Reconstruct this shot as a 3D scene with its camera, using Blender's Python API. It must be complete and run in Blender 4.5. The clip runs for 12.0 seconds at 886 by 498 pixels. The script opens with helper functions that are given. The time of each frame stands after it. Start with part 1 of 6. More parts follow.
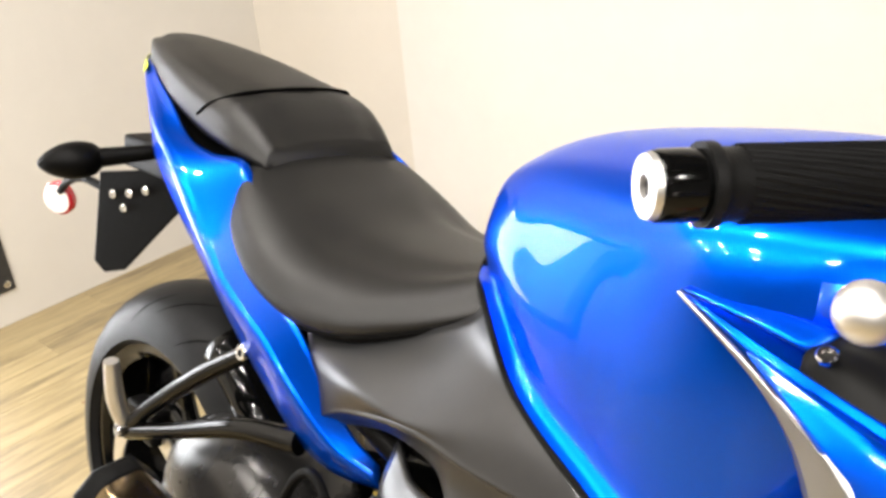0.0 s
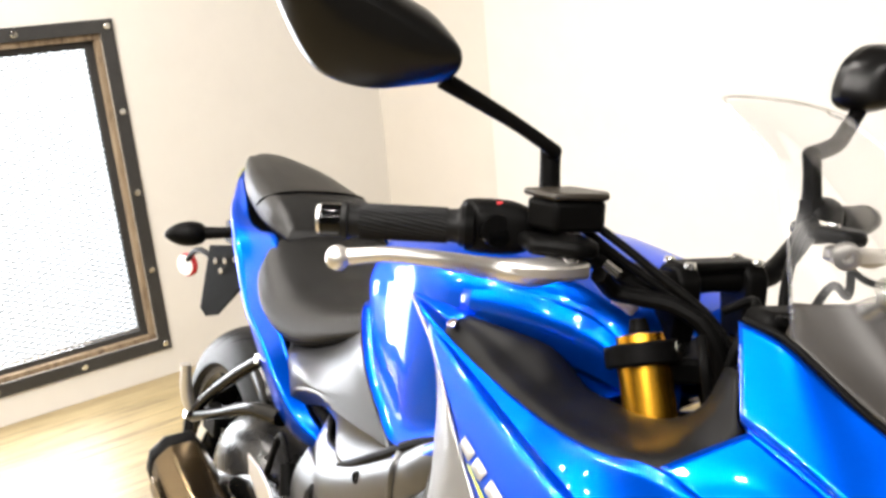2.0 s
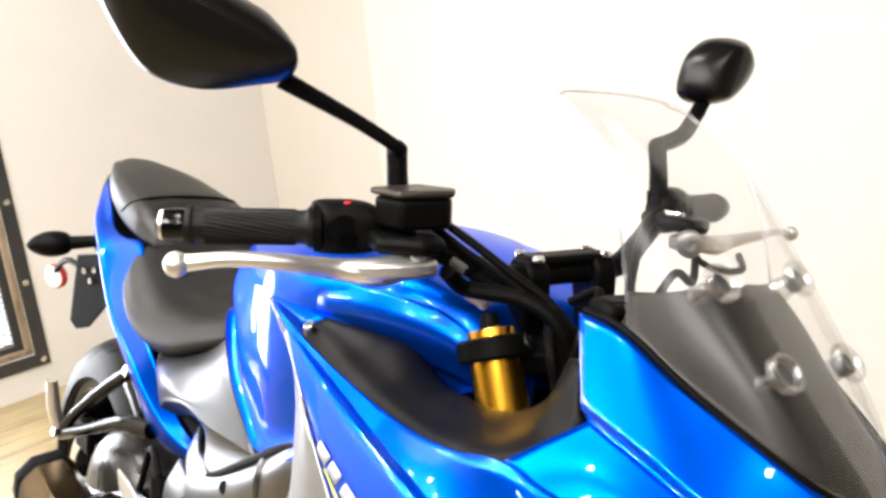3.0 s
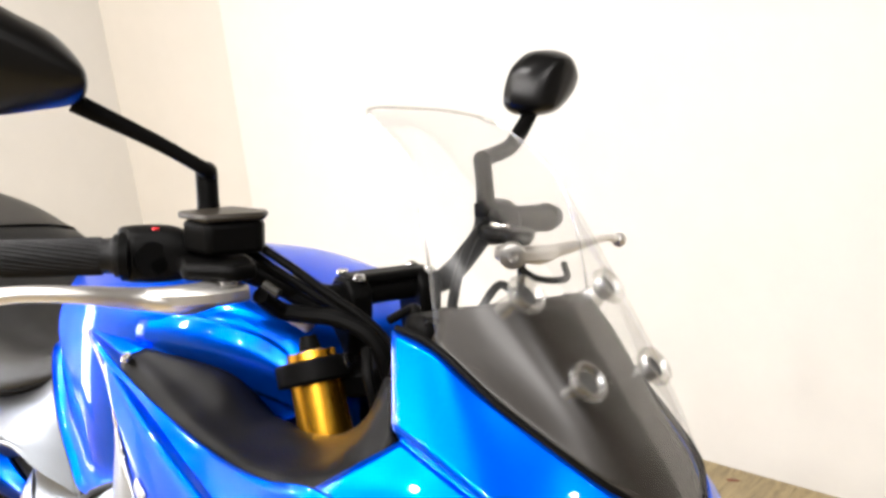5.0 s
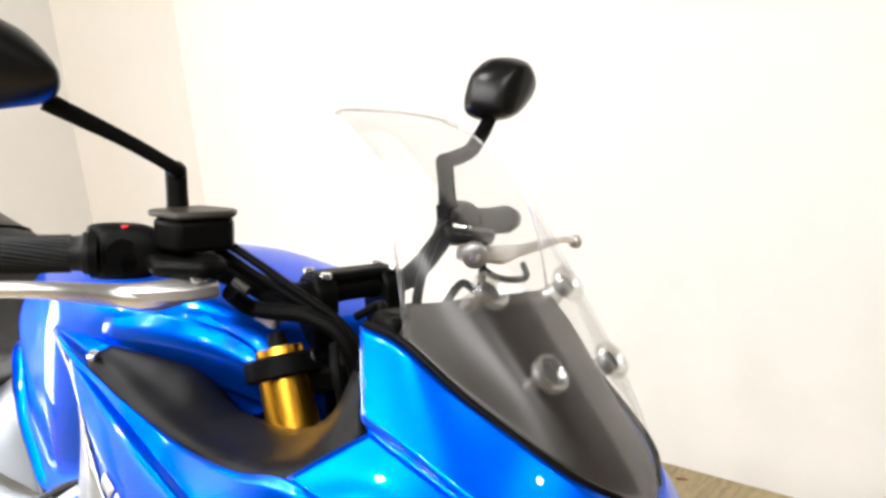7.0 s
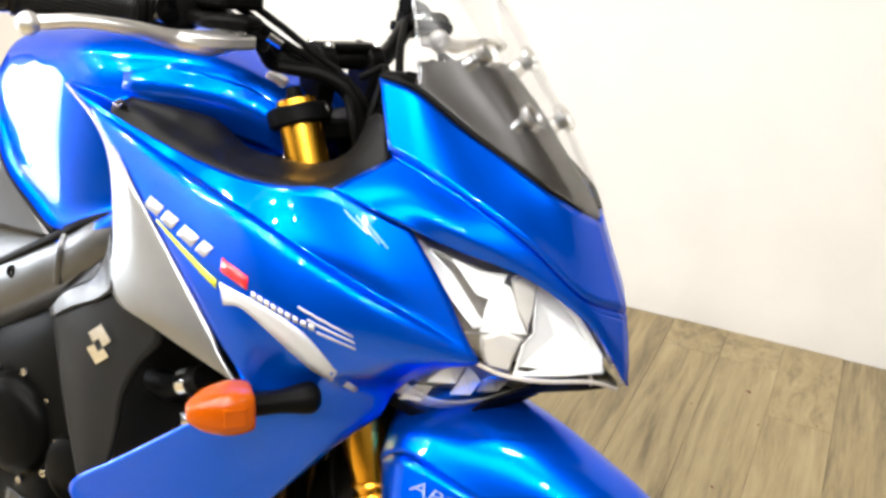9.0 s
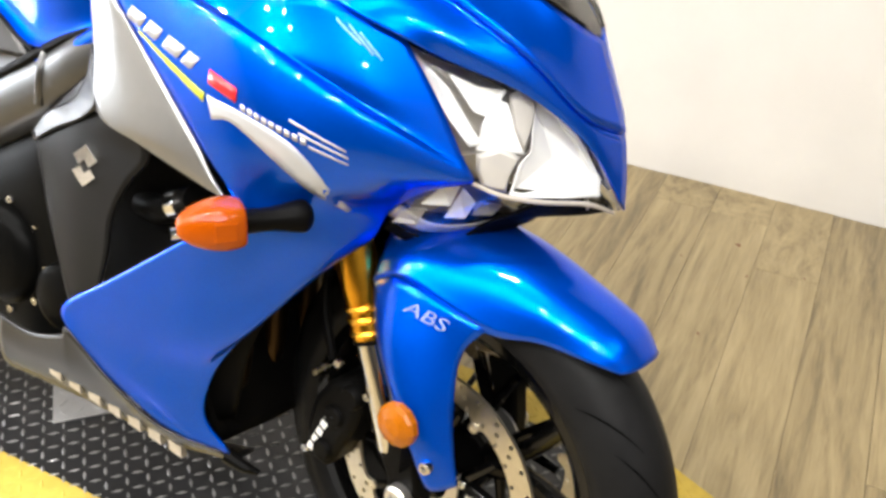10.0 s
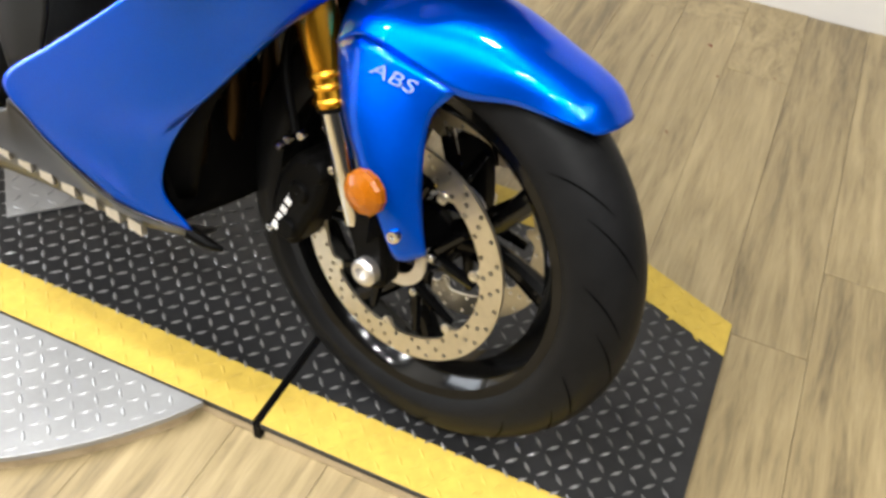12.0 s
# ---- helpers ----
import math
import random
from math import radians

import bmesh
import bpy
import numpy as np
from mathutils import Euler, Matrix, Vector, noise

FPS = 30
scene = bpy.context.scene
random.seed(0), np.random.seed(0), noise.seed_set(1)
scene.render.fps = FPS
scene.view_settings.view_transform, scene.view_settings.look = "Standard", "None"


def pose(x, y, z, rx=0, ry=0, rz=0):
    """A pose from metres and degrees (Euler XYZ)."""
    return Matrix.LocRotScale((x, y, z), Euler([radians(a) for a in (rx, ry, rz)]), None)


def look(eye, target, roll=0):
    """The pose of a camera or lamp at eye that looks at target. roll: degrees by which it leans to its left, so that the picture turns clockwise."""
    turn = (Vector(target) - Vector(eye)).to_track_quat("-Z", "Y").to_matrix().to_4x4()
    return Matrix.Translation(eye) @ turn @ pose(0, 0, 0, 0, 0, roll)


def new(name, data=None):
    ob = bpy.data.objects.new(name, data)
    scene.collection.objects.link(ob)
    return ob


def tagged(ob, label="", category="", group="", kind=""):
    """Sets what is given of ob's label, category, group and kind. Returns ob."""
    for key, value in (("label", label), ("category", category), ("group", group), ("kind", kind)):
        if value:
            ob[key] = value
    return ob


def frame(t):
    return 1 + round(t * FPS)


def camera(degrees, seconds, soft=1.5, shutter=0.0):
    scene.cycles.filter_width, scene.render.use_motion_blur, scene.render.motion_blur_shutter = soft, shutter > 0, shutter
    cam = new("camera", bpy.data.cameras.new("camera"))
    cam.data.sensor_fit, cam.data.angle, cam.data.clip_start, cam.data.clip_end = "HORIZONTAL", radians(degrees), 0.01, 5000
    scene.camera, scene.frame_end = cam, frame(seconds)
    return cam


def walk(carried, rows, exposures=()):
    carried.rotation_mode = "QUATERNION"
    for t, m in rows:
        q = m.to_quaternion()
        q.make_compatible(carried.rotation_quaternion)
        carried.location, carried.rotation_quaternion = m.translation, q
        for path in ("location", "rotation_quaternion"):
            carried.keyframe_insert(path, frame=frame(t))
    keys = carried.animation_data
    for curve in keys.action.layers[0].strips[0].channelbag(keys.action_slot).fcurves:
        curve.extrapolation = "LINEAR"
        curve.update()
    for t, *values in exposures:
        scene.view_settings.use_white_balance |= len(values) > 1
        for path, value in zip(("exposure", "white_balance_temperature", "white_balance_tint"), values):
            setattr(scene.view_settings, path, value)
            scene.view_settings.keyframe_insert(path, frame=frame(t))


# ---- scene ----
cam = camera(52.36, 12.0, soft=3.1, shutter=0.0)
ROWS = [
    (0, -0.3345, -0.3959, 1.2115, 64.35, 5.18, 41.68),
    (0.5, -0.1577, -0.5264, 1.2582, 67.64, 5.07, 48.19),
    (1, 0.0902, -0.4905, 1.2285, 67.92, 5.22, 55.03),
    (1.5, 0.2425, -0.4810, 1.2626, 73.54, 5.73, 57.63),
    (2, 0.2789, -0.4699, 1.2701, 73.85, 5.03, 54.27),
    (2.5, 0.2915, -0.4463, 1.2715, 73.46, 5.61, 50.43),
    (3, 0.3068, -0.4256, 1.2651, 73.14, 5.29, 47.73),
    (3.5, 0.3187, -0.4050, 1.2580, 72.63, 5.54, 45.43),
    (3.7, 0.3261, -0.3990, 1.2580, 72.52, 5.52, 44.37),
    (5.5, 0.3521, -0.3560, 1.2613, 73.50, 5.71, 39.62),
    (6, 0.3557, -0.3508, 1.2612, 73.60, 5.63, 39.00),
    (6.5, 0.3593, -0.3552, 1.2625, 73.69, 5.85, 38.91),
    (6.7, 0.3613, -0.3607, 1.2616, 73.86, 5.37, 38.77),
    (8.3, 0.3075, -0.6744, 1.2715, 69.21, 0.47, 27.01),
    (8.5, 0.3107, -0.6899, 1.2584, 67.99, -0.36, 26.72),
    (9, 0.3147, -0.7138, 1.2303, 64.76, -1.80, 26.28),
    (9.5, 0.3140, -0.7178, 1.2009, 60.69, -1.95, 26.31),
    (10, 0.3147, -0.7234, 1.1675, 56.78, -2.63, 25.95),
    (10.5, 0.3087, -0.7249, 1.1368, 52.99, -3.69, 25.04),
    (11, 0.3047, -0.7289, 1.1066, 49.10, -4.67, 24.17),
    (11.5, 0.3148, -0.7341, 1.0817, 46.52, -4.57, 23.09),
    (12, 0.3188, -0.7390, 1.0834, 46.38, -4.01, 23.98),
]
walk(cam, [(t, pose(x, y, z, rx, ry, rz)) for t, x, y, z, rx, ry, rz in ROWS],
     [(0.0, 0.0, 6500, 11), (1.5, 0.1, 6450, 11), (3.0, 0.12, 6350, 12), (6.7, 0.1, 6150, 11), (8.5, 0.16, 6050, 9), (9.5, 0.21, 6300, 10), (12.0, 0.04, 6100, 9)])

# ---- world and lights ----
world = bpy.data.worlds.new("world")
scene.world = world
world.use_nodes = True
sky = world.node_tree.nodes.new("ShaderNodeTexSky")
sky.sky_type, sky.sun_disc, sky.sun_elevation, sky.sun_rotation = "NISHITA", False, radians(40), radians(200)
world.node_tree.links.new(sky.outputs[0], world.node_tree.nodes["Background"].inputs[0])
world.node_tree.nodes["Background"].inputs[1].default_value = 0.15

FLOOR_Z = -0.035
CEIL_Z = 2.9
LAMP_W, DAY_W = 24.5, 84.0


# ---- materials ----
def material(name):
    m = bpy.data.materials.new(name)
    m.use_nodes = True
    return m, m.node_tree, m.node_tree.nodes["Principled BSDF"]


def node(nt, kind, **values):
    n = nt.nodes.new(kind)
    for k, v in values.items():
        n.inputs[k.replace("_", " ")].default_value = v
    return n


def surface(name, colour, rough=0.5, metal=0.0, coat=0.0, vary=0.12, scale=40.0, bump=0.0, bump_scale=300.0, rough_vary=0.1, spec=0.5):
    """A painted, plastic or metal surface: two scales of tone, gloss that wanders, fine relief."""
    m, nt, b = material(name)
    co = nt.nodes.new("ShaderNodeTexCoord")
    big = node(nt, "ShaderNodeTexNoise", Scale=scale * 0.12, Detail=4.0, Roughness=0.6)
    small = node(nt, "ShaderNodeTexNoise", Scale=scale, Detail=6.0, Roughness=0.7)
    nt.links.new(co.outputs["Object"], big.inputs["Vector"])
    nt.links.new(co.outputs["Object"], small.inputs["Vector"])
    add = nt.nodes.new("ShaderNodeMath")
    add.operation = "ADD"
    nt.links.new(big.outputs["Fac"], add.inputs[0])
    nt.links.new(small.outputs["Fac"], add.inputs[1])
    ramp = nt.nodes.new("ShaderNodeMapRange")
    ramp.inputs["From Min"].default_value, ramp.inputs["From Max"].default_value = 0.7, 1.3
    ramp.inputs["To Min"].default_value, ramp.inputs["To Max"].default_value = 1.0 - vary, 1.0 + vary
    nt.links.new(add.outputs[0], ramp.inputs["Value"])
    mul = nt.nodes.new("ShaderNodeVectorMath")
    mul.operation = "MULTIPLY"
    mul.inputs[0].default_value = colour
    nt.links.new(ramp.outputs[0], mul.inputs[1])
    nt.links.new(mul.outputs[0], b.inputs["Base Color"])
    rr = nt.nodes.new("ShaderNodeMapRange")
    rr.inputs["From Min"].default_value, rr.inputs["From Max"].default_value = 0.3, 0.7
    rr.inputs["To Min"].default_value, rr.inputs["To Max"].default_value = max(0.02, rough * (1 - rough_vary)), min(1.0, rough * (1 + rough_vary))
    nt.links.new(big.outputs["Fac"], rr.inputs["Value"])
    nt.links.new(rr.outputs[0], b.inputs["Roughness"])
    b.inputs["Metallic"].default_value = metal
    b.inputs["Specular IOR Level"].default_value = spec
    b.inputs["Coat Weight"].default_value, b.inputs["Coat Roughness"].default_value = coat, 0.03
    if bump:
        fine = node(nt, "ShaderNodeTexNoise", Scale=bump_scale, Detail=3.0)
        nt.links.new(co.outputs["Object"], fine.inputs["Vector"])
        bp = node(nt, "ShaderNodeBump", Strength=bump, Distance=0.001)
        nt.links.new(fine.outputs["Fac"], bp.inputs["Height"])
        nt.links.new(bp.outputs[0], b.inputs["Normal"])
    return m


def flake_paint(name, colour, bright):
    """Metallic lacquer: coloured flakes under a clear coat."""
    m, nt, b = material(name)
    co = nt.nodes.new("ShaderNodeTexCoord")
    vor = node(nt, "ShaderNodeTexVoronoi", Scale=2600.0)
    nt.links.new(co.outputs["Object"], vor.inputs["Vector"])
    big = node(nt, "ShaderNodeTexNoise", Scale=9.0, Detail=3.0)
    nt.links.new(co.outputs["Object"], big.inputs["Vector"])
    mix = nt.nodes.new("ShaderNodeMix")
    mix.data_type = "RGBA"
    mix.inputs["A"].default_value, mix.inputs["B"].default_value = (*colour, 1), (*bright, 1)
    f = nt.nodes.new("ShaderNodeMath")
    f.operation = "MULTIPLY"
    nt.links.new(vor.outputs["Color"], f.inputs[0])
    nt.links.new(big.outputs["Fac"], f.inputs[1])
    nt.links.new(f.outputs[0], mix.inputs["Factor"])
    nt.links.new(mix.outputs["Result"], b.inputs["Base Color"])
    b.inputs["Metallic"].default_value, b.inputs["Roughness"].default_value = 0.86, 0.33
    b.inputs["Coat IOR"].default_value = 1.5
    b.inputs["Specular IOR Level"].default_value = 0.12
    b.inputs["Specular Tint"].default_value = (0.15, 0.38, 1.0, 1)
    b.inputs["Coat Weight"].default_value, b.inputs["Coat Roughness"].default_value = 0.62, 0.012
    bp = node(nt, "ShaderNodeBump", Strength=0.05, Distance=0.0004)
    nt.links.new(vor.outputs["Distance"], bp.inputs["Height"])
    nt.links.new(bp.outputs[0], b.inputs["Normal"])
    return m


BLUE = flake_paint("blue_lacquer", (0.0, 0.081, 0.68), (0.0, 0.114, 0.84))
SILVER = surface("silver_grey_lacquer", (0.26, 0.258, 0.256), 0.34, 0.9, 0.0, vary=0.05)
GREY = surface("dark_grey_lacquer", (0.0062, 0.0062, 0.0063), 0.38, 0.0, 0.0, spec=0.08, vary=0.06)
FRAME = surface("grey_frame_aluminium", (0.105, 0.106, 0.108), 0.34, 0.9, 0.0, vary=0.06, bump=0.1)
SIDE_GREY = surface("satin_silver_grey_lacquer", (0.060, 0.060, 0.061), 0.34, 0.85, vary=0.05)
BLACK = surface("matt_black_plastic", (0.0024, 0.0023, 0.0022), 0.42, vary=0.15, bump=0.25, bump_scale=900, spec=0.045)
GLOSS = surface("gloss_black_enamel", (0.0015, 0.0015, 0.0015), 0.10, 0.0, 0.0, vary=0.1, spec=0.25)
ENGINE = surface("black_engine_paint", (0.0020, 0.0020, 0.0019), 0.34, vary=0.2, spec=0.03, bump=0.1, bump_scale=400)
RUBBER = surface("tyre_rubber", (0.0075, 0.0075, 0.0077), 0.44, vary=0.25, bump=0.2, bump_scale=500, spec=0.08)
SATIN = surface("satin_grey_black_plastic", (0.0045, 0.0043, 0.0041), 0.50, vary=0.10, bump=0.08, bump_scale=900, spec=0.12, rough_vary=0.03)
BELLY = surface("dark_grey_metallic_lacquer", (0.036, 0.0355, 0.035), 0.32, 0.85, vary=0.06)
WHITE_TAG = surface("white_plastic", (0.75, 0.73, 0.70), 0.45, vary=0.05)
GRIP = surface("grip_rubber", (0.004, 0.004, 0.004), 0.5, spec=0.18, vary=0.1, bump=0.3, bump_scale=700)
VINYL = surface("seat_vinyl", (0.0095, 0.0091, 0.0085), 0.40, spec=0.30, vary=0.08, bump=0.35, bump_scale=1300)
ALU = surface("brushed_aluminium", (0.70, 0.68, 0.65), 0.42, 1.0, vary=0.08)
CHROME = surface("polished_steel", (0.75, 0.74, 0.72), 0.12, 1.0, vary=0.04)
STEEL = surface("brake_disc_steel", (0.62, 0.58, 0.48), 0.36, 1.0, vary=0.1, scale=120)
GOLD = surface("gold_anodised_metal", (0.85, 0.42, 0.03), 0.25, 1.0, vary=0.05)
EXHAUST = surface("dark_bronze_silencer_steel", (0.135, 0.098, 0.055), 0.22, 1.0, vary=0.12, scale=25)


def thin_clear(name, tint, gloss=0.09, rough=0.03):
    """Thin clear sheet: light passes straight through, with a faint gloss."""
    m, nt, b = material(name)
    out = nt.nodes["Material Output"]
    clear, shine, mix = nt.nodes.new("ShaderNodeBsdfTransparent"), nt.nodes.new("ShaderNodeBsdfGlossy"), nt.nodes.new("ShaderNodeMixShader")
    clear.inputs["Color"].default_value = (*tint, 1)
    shine.inputs["Roughness"].default_value = rough
    fr = node(nt, "ShaderNodeFresnel", IOR=1.22)
    mul = nt.nodes.new("ShaderNodeMath")
    mul.operation, mul.use_clamp = "MULTIPLY_ADD", True
    mul.inputs[1].default_value, mul.inputs[2].default_value = 0.2, gloss * 0.2
    nt.links.new(fr.outputs[0], mul.inputs[0])
    nt.links.new(mul.outputs[0], mix.inputs[0])
    nt.links.new(clear.outputs[0], mix.inputs[1])
    nt.links.new(shine.outputs[0], mix.inputs[2])
    nt.links.new(mix.outputs[0], out.inputs["Surface"])
    nt.nodes.remove(b)
    return m


GLASS = thin_clear("headlamp_polycarbonate", (0.93, 0.94, 0.95), 0.2)
SCREEN = thin_clear("clear_acrylic", (0.994, 0.994, 0.992), 0.09, 0.34)
SCREEN_EDGE = thin_clear("polished_acrylic_edge", (0.945, 0.94, 0.93), 1.2, 0.2)
LID = surface("grey_brown_plastic", (0.020, 0.016, 0.011), 0.38, vary=0.1, spec=0.4)
CLEAR_RUBBER = thin_clear("clear_silicone", (0.93, 0.925, 0.91), 1.1, 0.2)
SMOKE = surface("brown_black_dash_plastic", (0.0125, 0.0100, 0.0074), 0.42, spec=0.16, vary=0.12, bump=0.2, bump_scale=700)
# matt lit and shaded lamp facets; the mirror's brightness is put into the colour
LIT_FACET = surface("lit_lamp_facet", (0.88, 0.87, 0.85), 0.30, 0.0, vary=0.03)
SHADED_FACET = surface("shaded_lamp_facet", (0.46, 0.43, 0.39), 0.35, 0.0, vary=0.08)
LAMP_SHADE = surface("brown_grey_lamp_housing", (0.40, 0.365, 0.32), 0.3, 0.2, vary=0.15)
MIRROR_GLASS = surface("silvered_mirror", (0.85, 0.86, 0.87), 0.02, 1.0, vary=0.01)
GLOSSY_PLASTIC = surface("satin_black_plastic", (0.003, 0.0028, 0.0026), 0.28, vary=0.12, spec=0.25)
GLOSSY_METAL = surface("dark_satin_cover", (0.030, 0.029, 0.028), 0.27, 0.6, vary=0.08)
HEADER = surface("heat_tinted_steel", (0.045, 0.028, 0.013), 0.4, 1.0, vary=0.15, scale=20)
TAIL_RED = surface("red_reflector_plastic", (0.45, 0.01, 0.015), 0.25, 0.0, 0.8, vary=0.05)
PAINT_WHITE = surface("white_marking_paint", (0.75, 0.75, 0.73), 0.5, vary=0.05)
DECAL_SILVER = surface("silver_decal_film", (0.44, 0.45, 0.47), 0.35, 0.3, 0.4, vary=0.05)
DECAL_DIM = surface("dull_silver_decal_film", (0.08, 0.13, 0.27), 0.4, 0.3, 0.2, vary=0.08)
DECAL_PALE = surface("pale_blue_decal_film", (0.22, 0.40, 0.72), 0.4, 0.3, 0.2, vary=0.08)
DECAL_RED = surface("red_decal_film", (0.65, 0.01, 0.02), 0.35, 0.0, 0.6, vary=0.05)
DECAL_LIME = surface("yellow_green_decal_film", (0.55, 0.62, 0.03), 0.35, 0.0, 0.6, vary=0.05)
AMBER_YELLOW = surface("amber_reflector_plastic", (0.30, 0.085, 0.002), 0.2, 0.0, 0.0, spec=0.3, vary=0.2, scale=300)
AMBER = surface("orange_lens_plastic", (0.30, 0.052, 0.0004), 0.16, 0.0, 0.0, spec=0.3, vary=0.10, scale=40)
WALL = surface("cream_wall_paint", (0.61, 0.585, 0.54), 0.75, vary=0.03, scale=8, bump=0.15, bump_scale=120)
# corner facet: same cream wall, with its shade put into the colour
SHADED_FACET_WALL = surface("shaded_cream_wall", (0.555, 0.515, 0.450), 0.75, vary=0.03, scale=8, bump=0.15, bump_scale=120)
# unseen ceiling, east and south walls: added dark so the lacquer reflects less light
CEILING = surface("dim_unseen_ceiling", (0.025, 0.025, 0.025), 0.85, vary=0.05, scale=6)
DIM_WALL = surface("dim_unseen_wall", (0.10, 0.098, 0.095), 0.8, vary=0.05, scale=8)


def wood(name, dark, mid, light, stretch=(9.0, 0.9, 9.0), rough=0.5):
    """Streaky boards: long grain, blotches, and a tone of its own for each piece."""
    m, nt, b = material(name)
    co, info = nt.nodes.new("ShaderNodeTexCoord"), nt.nodes.new("ShaderNodeObjectInfo")
    off = nt.nodes.new("ShaderNodeVectorMath")
    off.operation = "MULTIPLY_ADD"
    off.inputs[1].default_value = stretch
    shift = nt.nodes.new("ShaderNodeMath")
    shift.operation = "MULTIPLY"
    shift.inputs[1].default_value = 50.0
    nt.links.new(info.outputs["Random"], shift.inputs[0])
    nt.links.new(co.outputs["Object"], off.inputs[0])
    nt.links.new(shift.outputs[0], off.inputs[2])
    grain = node(nt, "ShaderNodeTexNoise", Scale=2.2, Detail=8.0, Roughness=0.62, Distortion=0.6)
    fine = node(nt, "ShaderNodeTexNoise", Scale=11.0, Detail=6.0, Roughness=0.7)
    nt.links.new(off.outputs[0], grain.inputs["Vector"])
    nt.links.new(off.outputs[0], fine.inputs["Vector"])
    ramp = nt.nodes.new("ShaderNodeValToRGB")
    ramp.color_ramp.elements[0].position, ramp.color_ramp.elements[0].color = 0.28, (*dark, 1)
    ramp.color_ramp.elements[1].position, ramp.color_ramp.elements[1].color = 0.72, (*light, 1)
    e = ramp.color_ramp.elements.new(0.47)
    e.color = (*mid, 1)
    mix = nt.nodes.new("ShaderNodeMath")
    mix.operation = "MULTIPLY_ADD"
    mix.inputs[1].default_value, mix.inputs[2].default_value = 0.35, -0.17
    nt.links.new(fine.outputs["Fac"], mix.inputs[0])
    add = nt.nodes.new("ShaderNodeMath")
    nt.links.new(grain.outputs["Fac"], add.inputs[0])
    nt.links.new(mix.outputs[0], add.inputs[1])
    tone = nt.nodes.new("ShaderNodeMapRange")
    tone.inputs["To Min"].default_value, tone.inputs["To Max"].default_value = -0.06, 0.06
    nt.links.new(info.outputs["Random"], tone.inputs["Value"])
    add2 = nt.nodes.new("ShaderNodeMath")
    nt.links.new(add.outputs[0], add2.inputs[0])
    nt.links.new(tone.outputs[0], add2.inputs[1])
    nt.links.new(add2.outputs[0], ramp.inputs["Fac"])
    nt.links.new(ramp.outputs[0], b.inputs["Base Color"])
    b.inputs["Roughness"].default_value = rough
    bp = node(nt, "ShaderNodeBump", Strength=0.12, Distance=0.001)
    nt.links.new(fine.outputs["Fac"], bp.inputs["Height"])
    nt.links.new(bp.outputs[0], b.inputs["Normal"])
    return m


PLANK = wood("worn_plank_vinyl", (0.125, 0.094, 0.049), (0.242, 0.185, 0.093), (0.345, 0.270, 0.142), (16.0, 1.3, 16.0), 0.41)
OLD_WOOD = wood("weathered_wood", (0.09, 0.06, 0.035), (0.20, 0.145, 0.09), (0.30, 0.23, 0.15), (20.0, 20.0, 3.0), 0.8)
SKIRT = wood("plank_edge", (0.26, 0.20, 0.12), (0.40, 0.31, 0.19), (0.50, 0.40, 0.26), (2.0, 9.0, 9.0))
BRICK_POST = wood("orange_wood", (0.65, 0.34, 0.16), (0.80, 0.48, 0.26), (0.85, 0.55, 0.32), (12, 12, 2), 0.8)
TAR_JOINT = surface("plank_joint", (0.12, 0.09, 0.055), 0.8, vary=0.1)
IRON = surface("dark_painted_steel", (0.030, 0.029, 0.028), 0.5, 0.2, vary=0.25, scale=30, bump=0.2)
GALVANISED = surface("galvanised_mesh_steel", (0.16, 0.16, 0.16), 0.5, 0.4, vary=0.15)
TREAD_DARK = surface("worn_dark_tread_plate", (0.024, 0.024, 0.025), 0.36, 0.5, vary=0.3, scale=25, bump=0.15)
TREAD_LIGHT = surface("bright_tread_plate", (0.33, 0.33, 0.33), 0.42, 0.55, vary=0.12, scale=25, bump=0.1)
# runway lozenges: their highlights are put into a lighter steel than the plate's
TREAD_GLINT = surface("glinting_tread_steel", (0.20, 0.198, 0.195), 0.32, 0.8, vary=0.25, scale=60)
YELLOW = surface("worn_yellow_paint", (0.43, 0.305, 0.050), 0.6, spec=0.25, vary=0.16, scale=45, bump=0.15)
LEAF = surface("dry_leaf", (0.16, 0.05, 0.03), 0.8, vary=0.3, scale=200)
PAVING = surface("pale_paving", (0.45, 0.44, 0.42), 0.8, vary=0.1)
PANE = thin_clear("window_glass", (0.97, 0.98, 0.98), 0.2)
DAYLIGHT, nt_, b_ = material("bright_daylight")
b_.inputs["Emission Color"].default_value = (0.96, 0.98, 1.0, 1)
co_, xyz_, rise_ = nt_.nodes.new("ShaderNodeTexCoord"), nt_.nodes.new("ShaderNodeSeparateXYZ"), nt_.nodes.new("ShaderNodeMapRange")
# pale yard below, white sky above
for key, val in (("From Min", -1.6), ("From Max", 0.9), ("To Min", 1.15), ("To Max", 2.3)):
    rise_.inputs[key].default_value = val
nt_.links.new(co_.outputs["Object"], xyz_.inputs[0])
nt_.links.new(xyz_.outputs["Z"], rise_.inputs["Value"])
nt_.links.new(rise_.outputs[0], b_.inputs["Emission Strength"])


